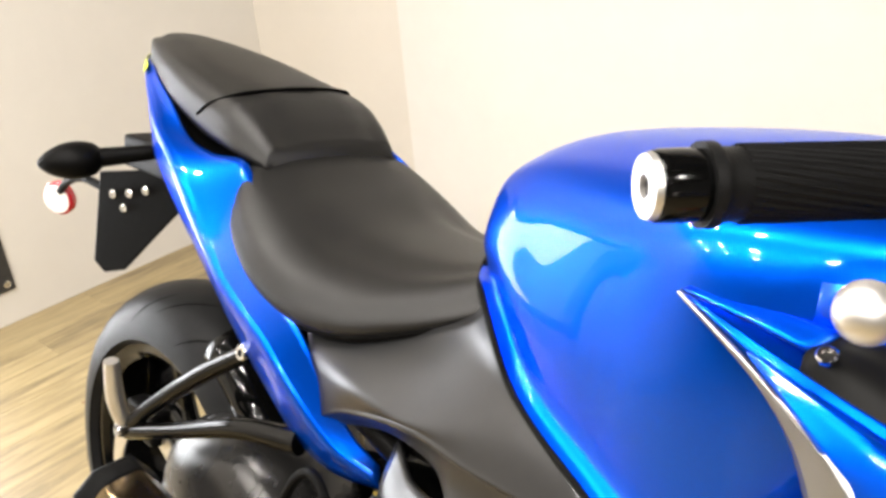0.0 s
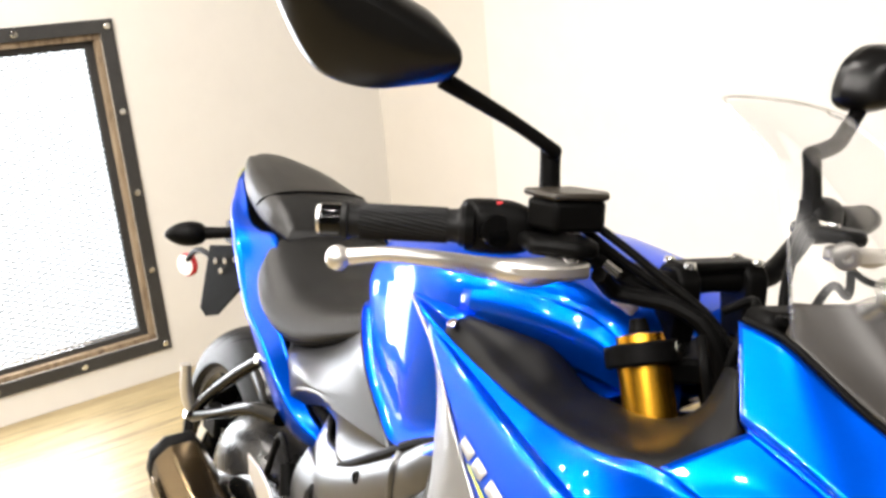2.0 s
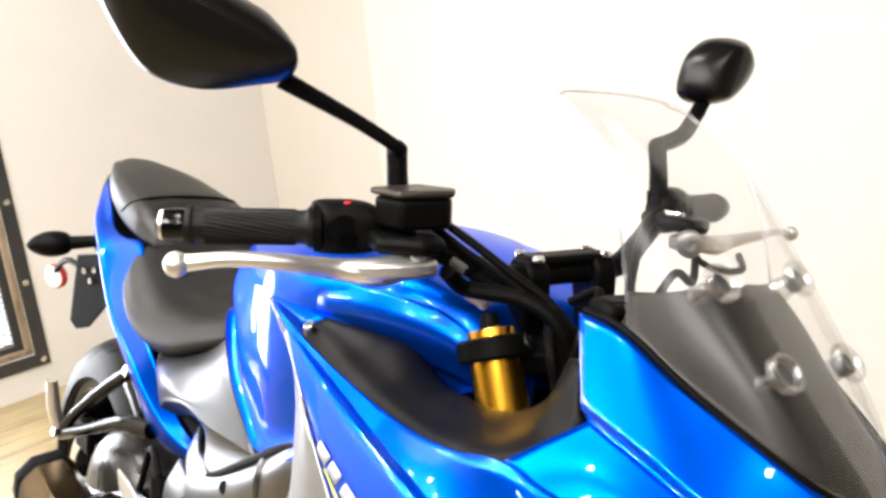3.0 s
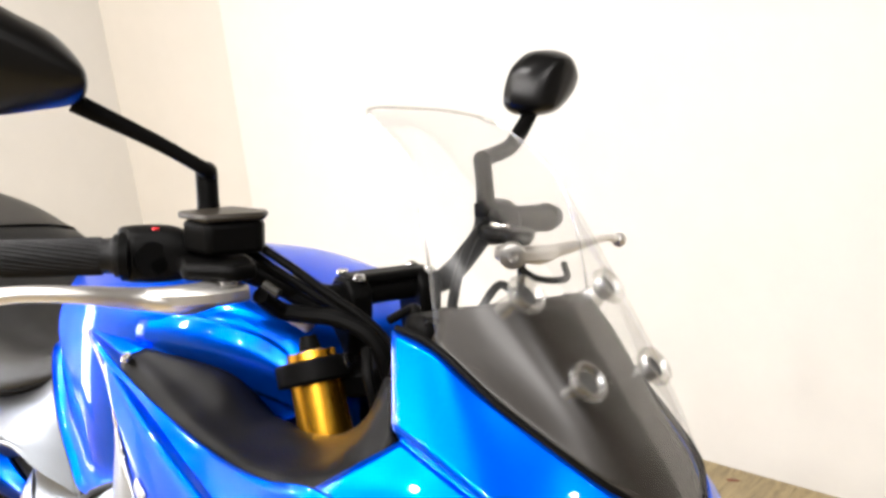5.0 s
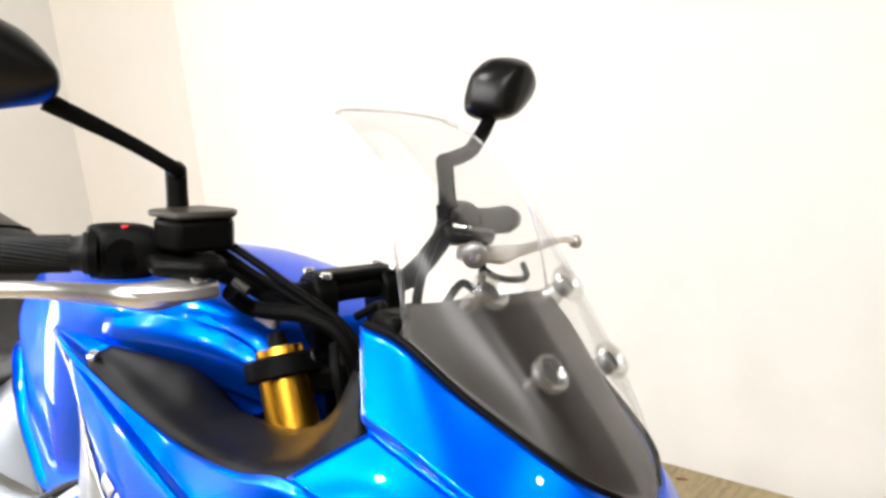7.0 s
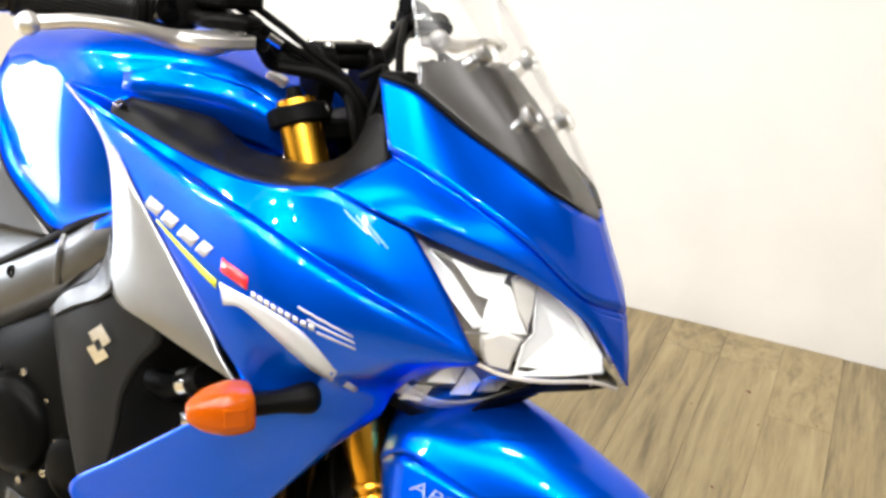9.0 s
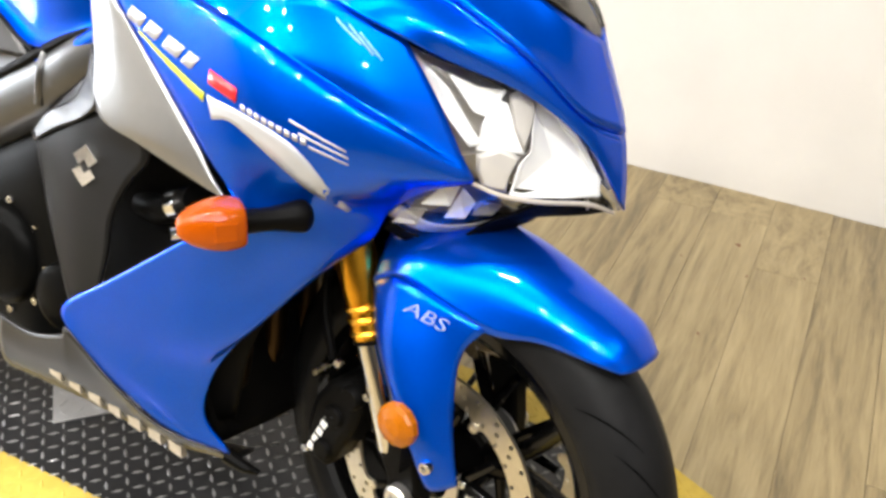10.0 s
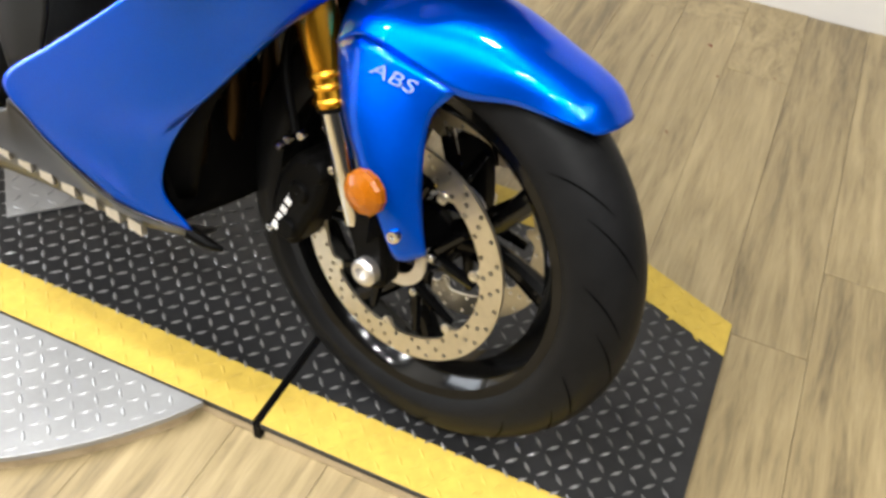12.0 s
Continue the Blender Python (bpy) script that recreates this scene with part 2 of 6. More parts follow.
# ---- mesh helpers ----
def catmull(pts, n, closed=False):
    """n points along a smooth curve through the control points."""
    pts = [Vector(p) for p in pts]
    k = len(pts)
    if k == 1:
        return [pts[0].copy() for _ in range(n)]
    spans = k if closed else k - 1
    out = []
    for i in range(n):
        u = i / n * spans if closed else i / (n - 1) * spans
        s = min(int(u), spans - 1)
        f = u - s
        if closed:
            a, b, c, d = (pts[(s + j - 1) % k] for j in range(4))
        else:
            b, c = pts[s], pts[s + 1]
            a = pts[s - 1] if s > 0 else b * 2 - c
            d = pts[s + 2] if s + 2 < k else c * 2 - b
        out.append(0.5 * (2 * b + (c - a) * f + (2 * a - 5 * b + 4 * c - d) * f * f + (3 * b - a - 3 * c + d) * f ** 3))
    return out


def fresh(verts, faces, m=None):
    bm = bmesh.new()
    vs = [bm.verts.new(m @ Vector(v) if m else v) for v in verts]
    for f in faces:
        try:
            bm.faces.new([vs[i] for i in f])
        except ValueError:
            pass
    bmesh.ops.recalc_face_normals(bm, faces=bm.faces[:])
    return bm


def part(name, bm, mat, parent, label="", smooth=35, solid=0.0, bevel=0.0, sub=0, offset=0.0):
    """Links a bmesh as one mesh object under a thing or part."""
    me = bpy.data.meshes.new(name)
    bm.to_mesh(me)
    bm.free()
    for mm in mat if isinstance(mat, (list, tuple)) else [mat]:
        me.materials.append(mm)
    ob = new(name, me)
    if parent is not None:
        ob.parent = parent
    if label:
        ob["label"] = label
    if smooth:
        me.shade_smooth()
        if smooth < 180:
            me.set_sharp_from_angle(angle=radians(smooth))
    if sub:
        mod = ob.modifiers.new("sub", "SUBSURF")
        mod.levels = mod.render_levels = sub
    if solid:
        mod = ob.modifiers.new("solid", "SOLIDIFY")
        mod.thickness, mod.offset = solid, offset
    if bevel:
        mod = ob.modifiers.new("bevel", "BEVEL")
        mod.width, mod.segments, mod.limit_method = bevel, 2, "ANGLE"
    return ob


def bm_grid(curves, nu=24, nv=12, m=None):
    """A smooth sheet through control curves that run alongside one another."""
    rows = [catmull(c, nu) for c in curves]
    cols = [catmull([r[i] for r in rows], nv) for i in range(nu)]
    verts = [cols[i][j] for i in range(nu) for j in range(nv)]
    faces = [(i * nv + j, (i + 1) * nv + j, (i + 1) * nv + j + 1, i * nv + j + 1) for i in range(nu - 1) for j in range(nv - 1)]
    return fresh(verts, faces, m)


def bm_loft(rings, n=24, along=0, caps=True, m=None):
    """A closed skin over rings of control points; along: points along its length."""
    rs = [catmull(r, n, True) for r in rings]
    if along:
        cols = [catmull([r[i] for r in rs], along) for i in range(n)]
        rs = [[cols[i][k] for i in range(n)] for k in range(along)]
    verts = [v for r in rs for v in r]
    k = len(rs)
    faces = [(a * n + i, a * n + (i + 1) % n, (a + 1) * n + (i + 1) % n, (a + 1) * n + i) for a in range(k - 1) for i in range(n)]
    if caps:
        faces += [tuple(range(n)), tuple((k - 1) * n + i for i in range(n))]
    return fresh(verts, faces, m)


def bm_tube(pts, r, seg=12, steps=0, m=None):
    """A round bar along a smooth path; r is one radius or one for each control point."""
    k = len(pts)
    rad = r if isinstance(r, (list, tuple)) else [r] * k
    n = steps or max(2, (k - 1) * 6 + 1)
    if k == 2:
        n = steps or 2
    line = catmull(pts, n)
    rr = [v.x for v in catmull([(q, 0, 0) for q in rad], n)]
    rings, side = [], None
    for i, p in enumerate(line):
        d = (line[min(i + 1, n - 1)] - line[max(i - 1, 0)]).normalized()
        if side is None:
            side = d.orthogonal().normalized()
        side = (side - d * side.dot(d)).normalized()
        up = d.cross(side)
        rings.append([p + (side * math.cos(a) + up * math.sin(a)) * rr[i] for a in (2 * math.pi * j / seg for j in range(seg))])
    verts = [v for g in rings for v in g]
    faces = [(a * seg + i, a * seg + (i + 1) % seg, (a + 1) * seg + (i + 1) % seg, (a + 1) * seg + i) for a in range(n - 1) for i in range(seg)]
    faces += [tuple(range(seg)), tuple((n - 1) * seg + i for i in range(seg))]
    return fresh(verts, faces, m)


def bm_lathe(profile, seg=48, m=None, close=True):
    """Turns a profile of (radius, height) round the y axis; close joins the last ring to the first."""
    k = len(profile)
    verts = [(r * math.cos(a), h, r * math.sin(a)) for r, h in profile for a in (2 * math.pi * j / seg for j in range(seg))]
    pairs = [(a, (a + 1) % k) for a in range(k if close else k - 1)]
    faces = [(a * seg + i, a * seg + (i + 1) % seg, b * seg + (i + 1) % seg, b * seg + i) for a, b in pairs for i in range(seg)]
    return fresh(verts, faces, m)


def bm_box(lo, hi, m=None):
    (x0, y0, z0), (x1, y1, z1) = lo, hi
    v = [(x, y, z) for x in (x0, x1) for y in (y0, y1) for z in (z0, z1)]
    return fresh(v, [(0, 1, 3, 2), (4, 6, 7, 5), (0, 4, 5, 1), (2, 3, 7, 6), (0, 2, 6, 4), (1, 5, 7, 3)], m)


def bm_prism(outline, lo, hi, axis="y", m=None):
    """An outline of (u, v) drawn out between lo and hi along an axis."""
    def place(u, v, w):
        return {"y": (u, w, v), "z": (u, v, w), "x": (w, u, v)}[axis]
    n = len(outline)
    verts = [place(u, v, lo) for u, v in outline] + [place(u, v, hi) for u, v in outline]
    faces = [tuple(range(n)), tuple(range(n, 2 * n))] + [(i, (i + 1) % n, n + (i + 1) % n, n + i) for i in range(n)]
    return fresh(verts, faces, m)


def join(*bms):
    out = bms[0]
    for b in bms[1:]:
        me = bpy.data.meshes.new("tmp")
        b.to_mesh(me)
        b.free()
        out.from_mesh(me)
        bpy.data.meshes.remove(me)
    return out


def turn_to(p, d):
    """The pose at p whose y axis points along d."""
    return Matrix.Translation(p) @ Vector(d).to_track_quat("Y", "Z").to_matrix().to_4x4()


def bolt(parent, p, d, r=0.006, h=0.005, mat=None, name="bolt"):
    prof = [(0.0001, 0), (r, 0), (r, h * 0.7), (r * 0.8, h), (r * 0.5, h), (r * 0.45, h * 0.5), (0.0001, h * 0.5)]
    return part(name, bm_lathe(prof, 14, turn_to(p, d), False), mat or CHROME, parent)

# ---- room ----
def wall_piece(name, lo, hi, label, mat=None):
    return tagged(part(name, bm_box(lo, hi), mat or WALL, None, label, smooth=0), category="wall", kind="structure")


X0, X1, Y0, Y1 = -2.94, 3.2, -8.4, 1.633
WIN = (-1.05, 0.408, 0.115, 1.225)
floor = tagged(part("floor", bm_box((X0 - 0.2, Y0 - 0.2, FLOOR_Z - 0.2), (X1 + 0.2, Y1 + 0.2, FLOOR_Z - 0.004)), TAR_JOINT, None, "wood-look plank floor, pale and worn", 0), category="floor", kind="structure")
tagged(part("ceiling", bm_box((X0 - 0.2, Y0 - 0.2, CEIL_Z), (X1 + 0.2, Y1 + 0.2, CEIL_Z + 0.1)), CEILING, None, "unseen closing ceiling, kept dark to deepen reflections", 0), category="ceiling", kind="structure")
wall_piece("wall_north", (-2.4, Y1, FLOOR_Z - 0.1), (X1, Y1 + 0.15, CEIL_Z), "plain cream painted wall behind the motorcycle")
wall_piece("wall_east", (X1, Y0, FLOOR_Z - 0.1), (X1 + 0.15, Y1, CEIL_Z), "unseen closing wall, kept dark to deepen reflections", DIM_WALL)
wall_piece("wall_south", (X0, Y0 - 0.15, FLOOR_Z - 0.1), (X1, Y0, CEIL_Z), "unseen closing wall, kept dark to deepen reflections", DIM_WALL)
# the west wall stands round its window opening
bm = join(bm_box((X0 - 0.15, Y0, FLOOR_Z - 0.1), (X0, WIN[0], CEIL_Z)), bm_box((X0 - 0.15, WIN[1], FLOOR_Z - 0.1), (X0, 1.48, CEIL_Z)),
          bm_box((X0 - 0.15, WIN[0], FLOOR_Z - 0.1), (X0, WIN[1], WIN[2])), bm_box((X0 - 0.15, WIN[0], WIN[3]), (X0, WIN[1], CEIL_Z)))
tagged(part("wall_west", bm, WALL, None, "cream painted wall round a low window", 0), category="wall", kind="structure")
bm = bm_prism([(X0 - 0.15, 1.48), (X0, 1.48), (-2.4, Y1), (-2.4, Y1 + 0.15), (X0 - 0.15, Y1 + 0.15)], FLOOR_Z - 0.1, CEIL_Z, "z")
tagged(part("wall_corner", bm, SHADED_FACET_WALL, None, "cream painted facet across the room's corner", 0), category="wall", kind="structure")

# ---- window with its steel frame, wooden lining and expanded-metal guard ----
window = tagged(new("window_1"), "low window with a bolted dark steel frame and a metal mesh guard", "window", kind="structure")
y0, y1, z0, z1 = WIN
fw = 0.046
for lo, hi in (((X0, y0 - fw, z1), (X0 + 0.008, y1 + fw, z1 + fw)), ((X0, y0 - fw, z0 - fw), (X0 + 0.008, y1 + fw, z0)), ((X0, y1, z0), (X0 + 0.008, y1 + fw, z1)), ((X0, y0 - fw, z0), (X0 + 0.008, y0, z1))):
    part("steel_frame", bm_box(lo, hi), IRON, window, "dark steel frame bar", 0, bevel=0.0015)
for k in range(5):
    z = z0 - fw / 2 + (z1 - z0 + fw) * k / 4
    for y in (y1 + fw / 2, y0 - fw / 2):
        bolt(window, (X0 + 0.008, y, z), (1, 0, 0), 0.011, 0.006, CHROME)
for k in range(1, 5):
    y = y1 - (y1 - y0) * k / 5 + 0.02
    for z in (z0 - fw / 2, z1 + fw / 2):
        bolt(window, (X0 + 0.008, y, z), (1, 0, 0), 0.011, 0.006, CHROME)
for lo, hi in (((X0 - 0.13, y1 - 0.022, z0 + 0.02), (X0 - 0.004, y1, z1 - 0.02)), ((X0 - 0.13, y0, z0 + 0.02), (X0 - 0.004, y0 + 0.022, z1 - 0.02)), ((X0 - 0.13, y0, z0), (X0 - 0.004, y1, z0 + 0.02)), ((X0 - 0.13, y0, z1 - 0.02), (X0 - 0.004, y1, z1))):
    part("window_lining", bm_box(lo, hi), OLD_WOOD, window, "weathered wooden lining", 0, bevel=0.003)
for lo, hi in (((X0 - 0.05, y1 - 0.050, z0 + 0.02), (X0 - 0.03, y1 - 0.022, z1 - 0.02)), ((X0 - 0.05, y0 + 0.022, z0 + 0.02), (X0 - 0.03, y1 - 0.050, z0 + 0.040)), ((X0 - 0.05, y0 + 0.022, z1 - 0.045), (X0 - 0.03, y1 - 0.050, z1 - 0.02))):
    part("mesh_rail", bm_box(lo, hi), IRON, window, "", 0)
verts, faces = [], []
ya, yb, za, zb = y0 + 0.022, y1 - 0.030, z0 + 0.025, z1 - 0.025
step, slope = 0.021, 0.46
w = (yb - ya) * slope
for fam in (1, -1):
    for i in range(int((zb - za + w) / step)):
        c = za - (w if fam > 0 else 0) + i * step
        pts = []
        for t in range(0, 2):
            y = ya if t == 0 else yb
            pts.append((y, c + fam * slope * (y - ya) if fam > 0 else c - slope * (y - ya)))
        (p0, q0), (p1, q1) = pts
        if max(q0, q1) <= za or min(q0, q1) >= zb:
            continue
        f0 = min(1, max(0, ((za if q1 > q0 else zb) - q0) / (q1 - q0)))
        f1 = min(1, max(0, ((zb if q1 > q0 else za) - q0) / (q1 - q0)))
        if f1 - f0 < 0.002:
            continue
        a = (p0 + (p1 - p0) * f0, q0 + (q1 - q0) * f0)
        b = (p0 + (p1 - p0) * f1, q0 + (q1 - q0) * f1)
        k = len(verts)
        x = X0 - 0.038 - (0.0015 if fam > 0 else 0)
        for (y, z) in (a, b):
            verts += [(x, y, z - 0.0021), (x, y, z + 0.0021), (x - 0.002, y, z)]
        faces += [(k, k + 1, k + 4, k + 3), (k + 1, k + 2, k + 5, k + 4), (k + 2, k, k + 3, k + 5)]
tagged(part("mesh_guard", fresh(verts, faces), GALVANISED, window, "expanded metal mesh guard", 0), kind="stuff")
pane = part("window_pane", bm_box((X0 - 0.118, y0 + 0.022, z0 + 0.02), (X0 - 0.112, y1 - 0.022, z1 - 0.02)), PANE, window, "clear window glass", 0)
pane.visible_shadow = False
tagged(part("backdrop", bm_box((-6.6, -7.0, -2.5), (-6.5, 5.5, 4.5)), DAYLIGHT, None, "bright white daylight outside the window", 0), category="backdrop", kind="structure")
tagged(part("outdoor_post", bm_box((-3.76, -0.15, FLOOR_Z - 2.3), (-3.66, -0.06, 2.2)), BRICK_POST, None, "orange-brown wooden post outside the window", 0, bevel=0.006), category="post")
tagged(part("ground", bm_box((-6.5, -6.0, FLOOR_Z - 2.4), (X0 - 0.2, 5.0, FLOOR_Z - 2.3)), PAVING, None, "pale paving outside the window", 0), category="ground", kind="structure")

# ---- turntable and its platform ----
table = tagged(new("turntable_platform"), "steel tread-plate turntable with a raised runway and yellow edge stripes", "platform")
SPLIT = -0.165
NEAR_Y, FAR_Y, XA, XB = -0.122, 0.545, -1.87, 0.424
runs = ([(XA, -0.085), (XA + 0.025, NEAR_Y), (SPLIT - 0.006, NEAR_Y), (SPLIT - 0.006, FAR_Y), (-1.55, FAR_Y), (XA, 0.40)],
        [(SPLIT + 0.006, NEAR_Y), (XB, NEAR_Y), (XB, 0.395), (0.10, FAR_Y), (SPLIT + 0.006, FAR_Y)])
for r in runs:
    part("runway_plate", bm_prism(r, -0.012, 0.0, "z"), TREAD_DARK, table, "dark steel tread plate", 0, bevel=0.001)
    c = (sum(p[0] for p in r) / len(r), sum(p[1] for p in r) / len(r))
    part("runway_skirt", bm_prism([(x + 0.004 * (1 if x < c[0] else -1), y + 0.004 * (1 if y < c[1] else -1)) for x, y in r], FLOOR_Z, -0.0125, "z"), SKIRT, table, "wood-look edge board", 0)
part("joint_strip", bm_box((SPLIT - 0.0055, NEAR_Y - 0.002, FLOOR_Z), (SPLIT + 0.0055, FAR_Y - 0.01, -0.004)), BLACK, table, "black rubber joint strip", 0)
seg = 160
CT, RT = (-0.835, 0.235), 0.685
arc = [(CT[0] + RT * math.cos(a), CT[1] + RT * math.sin(a)) for a in (2 * math.pi * i / seg for i in range(seg))]
near = [p for p in arc if p[1] < NEAR_Y - 0.003]
near = sorted(near, key=lambda p: math.atan2(p[1] - CT[1], p[0] - CT[0]))
part("turntable_disc", bm_prism([*near, (near[-1][0] + 0.012, NEAR_Y - 0.002), (near[0][0] - 0.012, NEAR_Y - 0.002)], -0.012, -0.001, "z"), TREAD_LIGHT, table, "bright steel tread-plate disc", 0, bevel=0.001)
ins = [(CT[0] + (x - CT[0]) * 0.992, CT[1] + (y - CT[1]) * 0.992) for x, y in near]
part("turntable_skirt", bm_prism([*ins, (ins[-1][0], NEAR_Y - 0.003), (ins[0][0], NEAR_Y - 0.003)], FLOOR_Z, -0.0125, "z"), SKIRT, table, "wood-look edge board", 30)


def lozenges(inside, x0, x1, y0, y1, mat, name, z=0.0, pitch=0.0235):
    """Raised tread lozenges, turned by turns of a right angle from one to the next."""
    verts, faces = [], []
    rnd = random.Random(5)
    for i in range(int((x1 - x0) / pitch)):
        for j in range(int((y1 - y0) / pitch)):
            x, y = x0 + (i + 0.5) * pitch, y0 + (j + 0.5) * pitch
            if not inside(x, y):
                continue
            a = radians(45 if (i + j) % 2 else -45)
            ca, sa = math.cos(a), math.sin(a)
            k = len(verts)
            for u, v, h in ((-0.0110, 0, 0), (0, -0.0031, 0), (0.0110, 0, 0), (0, 0.0031, 0), (-0.006, 0, 0.0015), (0.006, 0, 0.0015)):
                verts.append((x + u * ca - v * sa, y + u * sa + v * ca, z + h - 0.0001))
            faces += [(k, k + 1, k + 4), (k + 1, k + 5, k + 4), (k + 1, k + 2, k + 5), (k + 2, k + 3, k + 5), (k + 3, k + 4, k + 5), (k + 3, k, k + 4)]
    return tagged(part(name, fresh(verts, faces), mat, table, "", 0), kind="stuff")


def on_stripe(x, y):
    far = FAR_Y if x < 0.10 else FAR_Y - (x - 0.10) * 0.463
    return y < NEAR_Y + 0.080 or y > far - 0.082


def on_runway(x, y):
    far = FAR_Y if x < 0.10 else FAR_Y - (x - 0.10) * 0.463
    if x < -1.55:
        far = min(far, 0.40 + (x - XA) * 0.45)
    return NEAR_Y + 0.008 < y < far - 0.008 and XA + 0.01 < x < XB - 0.008 and abs(x - SPLIT) > 0.012


lozenges(lambda x, y: on_runway(x, y) and not on_stripe(x, y), XA, XB, NEAR_Y, FAR_Y, TREAD_GLINT, "tread")
lozenges(lambda x, y: on_runway(x, y) and on_stripe(x, y), XA, XB, NEAR_Y, FAR_Y, YELLOW, "striped_tread", 0.0006)
lozenges(lambda x, y: y < NEAR_Y - 0.010 and math.hypot(x - CT[0], y - CT[1]) < RT - 0.010, -1.6, -0.1, -0.46, NEAR_Y, TREAD_LIGHT, "disc_tread", -0.001)
STRIPES = ([(XA + 0.026, NEAR_Y + 0.001), (SPLIT - 0.0065, NEAR_Y + 0.001), (SPLIT - 0.0065, NEAR_Y + 0.081), (XA + 0.09, NEAR_Y + 0.081)], [(SPLIT + 0.0065, NEAR_Y + 0.001), (XB - 0.001, NEAR_Y + 0.001), (XB - 0.001, NEAR_Y + 0.081), (SPLIT + 0.0065, NEAR_Y + 0.081)],
           [(XB - 0.001, 0.394), (XB - 0.001, 0.318), (0.10, 0.463), (0.10, 0.5445)], [(0.0995, 0.463), (0.0995, 0.5445), (SPLIT + 0.0065, 0.5445), (SPLIT + 0.0065, 0.463)], [(SPLIT - 0.0065, 0.463), (SPLIT - 0.0065, 0.5445), (-1.55, 0.5445), (-1.55, 0.463)])
for sxy in STRIPES:
    part("yellow_stripe", bm_prism(sxy, -0.0003, 0.0006, "z"), YELLOW, table, "worn yellow edge paint", 0)

# ---- loose pad on the platform, turned by half a right angle ----
pad_at = pose(-0.77, 0.046, 0.0016, 0, 0, 45)
pad = tagged(part("tread_pad", bm_box((0, 0, 0), (0.26, 0.26, 0.004), pad_at), TREAD_LIGHT, None, "square bright tread-plate pad lying under the motorcycle", 0, bevel=0.001), category="metal plate")
verts, faces = [], []
for i in range(9):
    for j in range(9):
        a = radians(45 if (i + j) % 2 else -45)
        k = len(verts)
        for u, v, h in ((-0.0110, 0, 0), (0, -0.0031, 0), (0.0110, 0, 0), (0, 0.0031, 0), (-0.006, 0, 0.0015), (0.006, 0, 0.0015)):
            verts.append((0.018 + 0.028 * i + u * math.cos(a) - v * math.sin(a), 0.018 + 0.028 * j + u * math.sin(a) + v * math.cos(a), 0.0039 + h))
        faces += [(k, k + 1, k + 4), (k + 1, k + 5, k + 4), (k + 1, k + 2, k + 5), (k + 2, k + 3, k + 5), (k + 3, k + 4, k + 5), (k + 3, k, k + 4)]
tagged(part("pad_tread", fresh(verts, faces, pad_at), TREAD_LIGHT, pad, "", 0), kind="stuff")

# ---- lamps ----
lamp = bpy.data.lights.new("ceiling_lamp", "AREA")
lamp.shape, lamp.size, lamp.energy, lamp.color = "DISK", 0.14, LAMP_W, (1.0, 0.95, 0.88)
for y, places in ((-2.40, range(7)), (-1.55, range(7)), (-0.30, (0, 1, 2, 3, 6))):
    for x in (-2.4 + 0.70 * i for i in places):
        ob = new("ceiling_lamp", lamp)
        ob.location = (x, y, CEIL_Z - 0.03)
day = bpy.data.lights.new("window_light", "AREA")
day.shape, day.size, day.size_y, day.energy, day.color = "RECTANGLE", 1.0, 1.38, DAY_W, (0.97, 0.98, 1.0)
ob = new("window_light", day)
ob.matrix_world = look((X0 - 0.10, (y0 + y1) / 2, (z0 + z1) / 2), (0.0, (y0 + y1) / 2 - 0.2, 0.45))

# ---- litter on the floor ----
def litter(name, x, y, size, turn, mat, label):
    rnd = random.Random(int(1000 * abs(x)))
    pts = [(math.cos(a) * size * rnd.uniform(0.5, 1.0), math.sin(a) * size * 0.45 * rnd.uniform(0.4, 1.0)) for a in (2 * math.pi * k / 9 for k in range(9))]
    verts = [(0, 0, size * 0.12)] + [(u, v, 0.0006 + abs(v) * 0.15) for u, v in pts]
    faces = [(0, 1 + k, 1 + (k + 1) % 9) for k in range(9)]
    return tagged(part(name, fresh(verts, faces, pose(x, y, FLOOR_Z, 0, 0, turn)), mat, None, label, 180, 0.0006), category="leaf")


litter("dry_leaf", -0.50, 1.575, 0.022, 20, LEAF, "small curled red-brown dry leaf on the floor")
litter("dry_leaf", 0.20, 1.343, 0.012, 150, LEAF, "small dark dry leaf scrap on the floor")
litter("dry_leaf", 0.245, 1.21, 0.006, 70, LEAF, "tiny dark crumb of leaf on the floor")
litter("dry_leaf", 0.085, 1.22, 0.005, 10, LEAF, "tiny dark crumb of leaf on the floor")
litter("dry_leaf", 0.37, 1.27, 0.005, 40, LEAF, "tiny dark crumb of leaf on the floor")
litter("dry_leaf", 0.19, 0.93, 0.007, 120, LEAF, "tiny dark crumb of leaf on the floor")
litter("dry_leaf", -2.35, 0.33, 0.008, 30, LEAF, "tiny dark crumb of leaf on the floor")

# ---- motorcycle ----
bike = new("motorcycle")
bike.matrix_basis = pose(0, 0, 0, -14.121, -0.199, -3.4)
tagged(bike, "blue and black sport motorcycle leaning on its side stand", "motorcycle")
# the front end is turned to the right about the steering head
HEAD = Vector((-math.sin(radians(25)), 0, math.cos(radians(25))))
STEER = Matrix.Translation((0.1, 0, 0)) @ Matrix.Rotation(radians(-11.45), 4, HEAD) @ Matrix.Translation((-0.1, 0, 0))
AXLE = STEER @ Matrix.Translation((0, 0, 0.30))
REAR = Matrix.Translation((-1.46, 0, 0.311))
MIRROR = Matrix.Diagonal((1, -1, 1, 1))
SIDES = ((Matrix.Identity(4), "right"), (MIRROR, "left"))


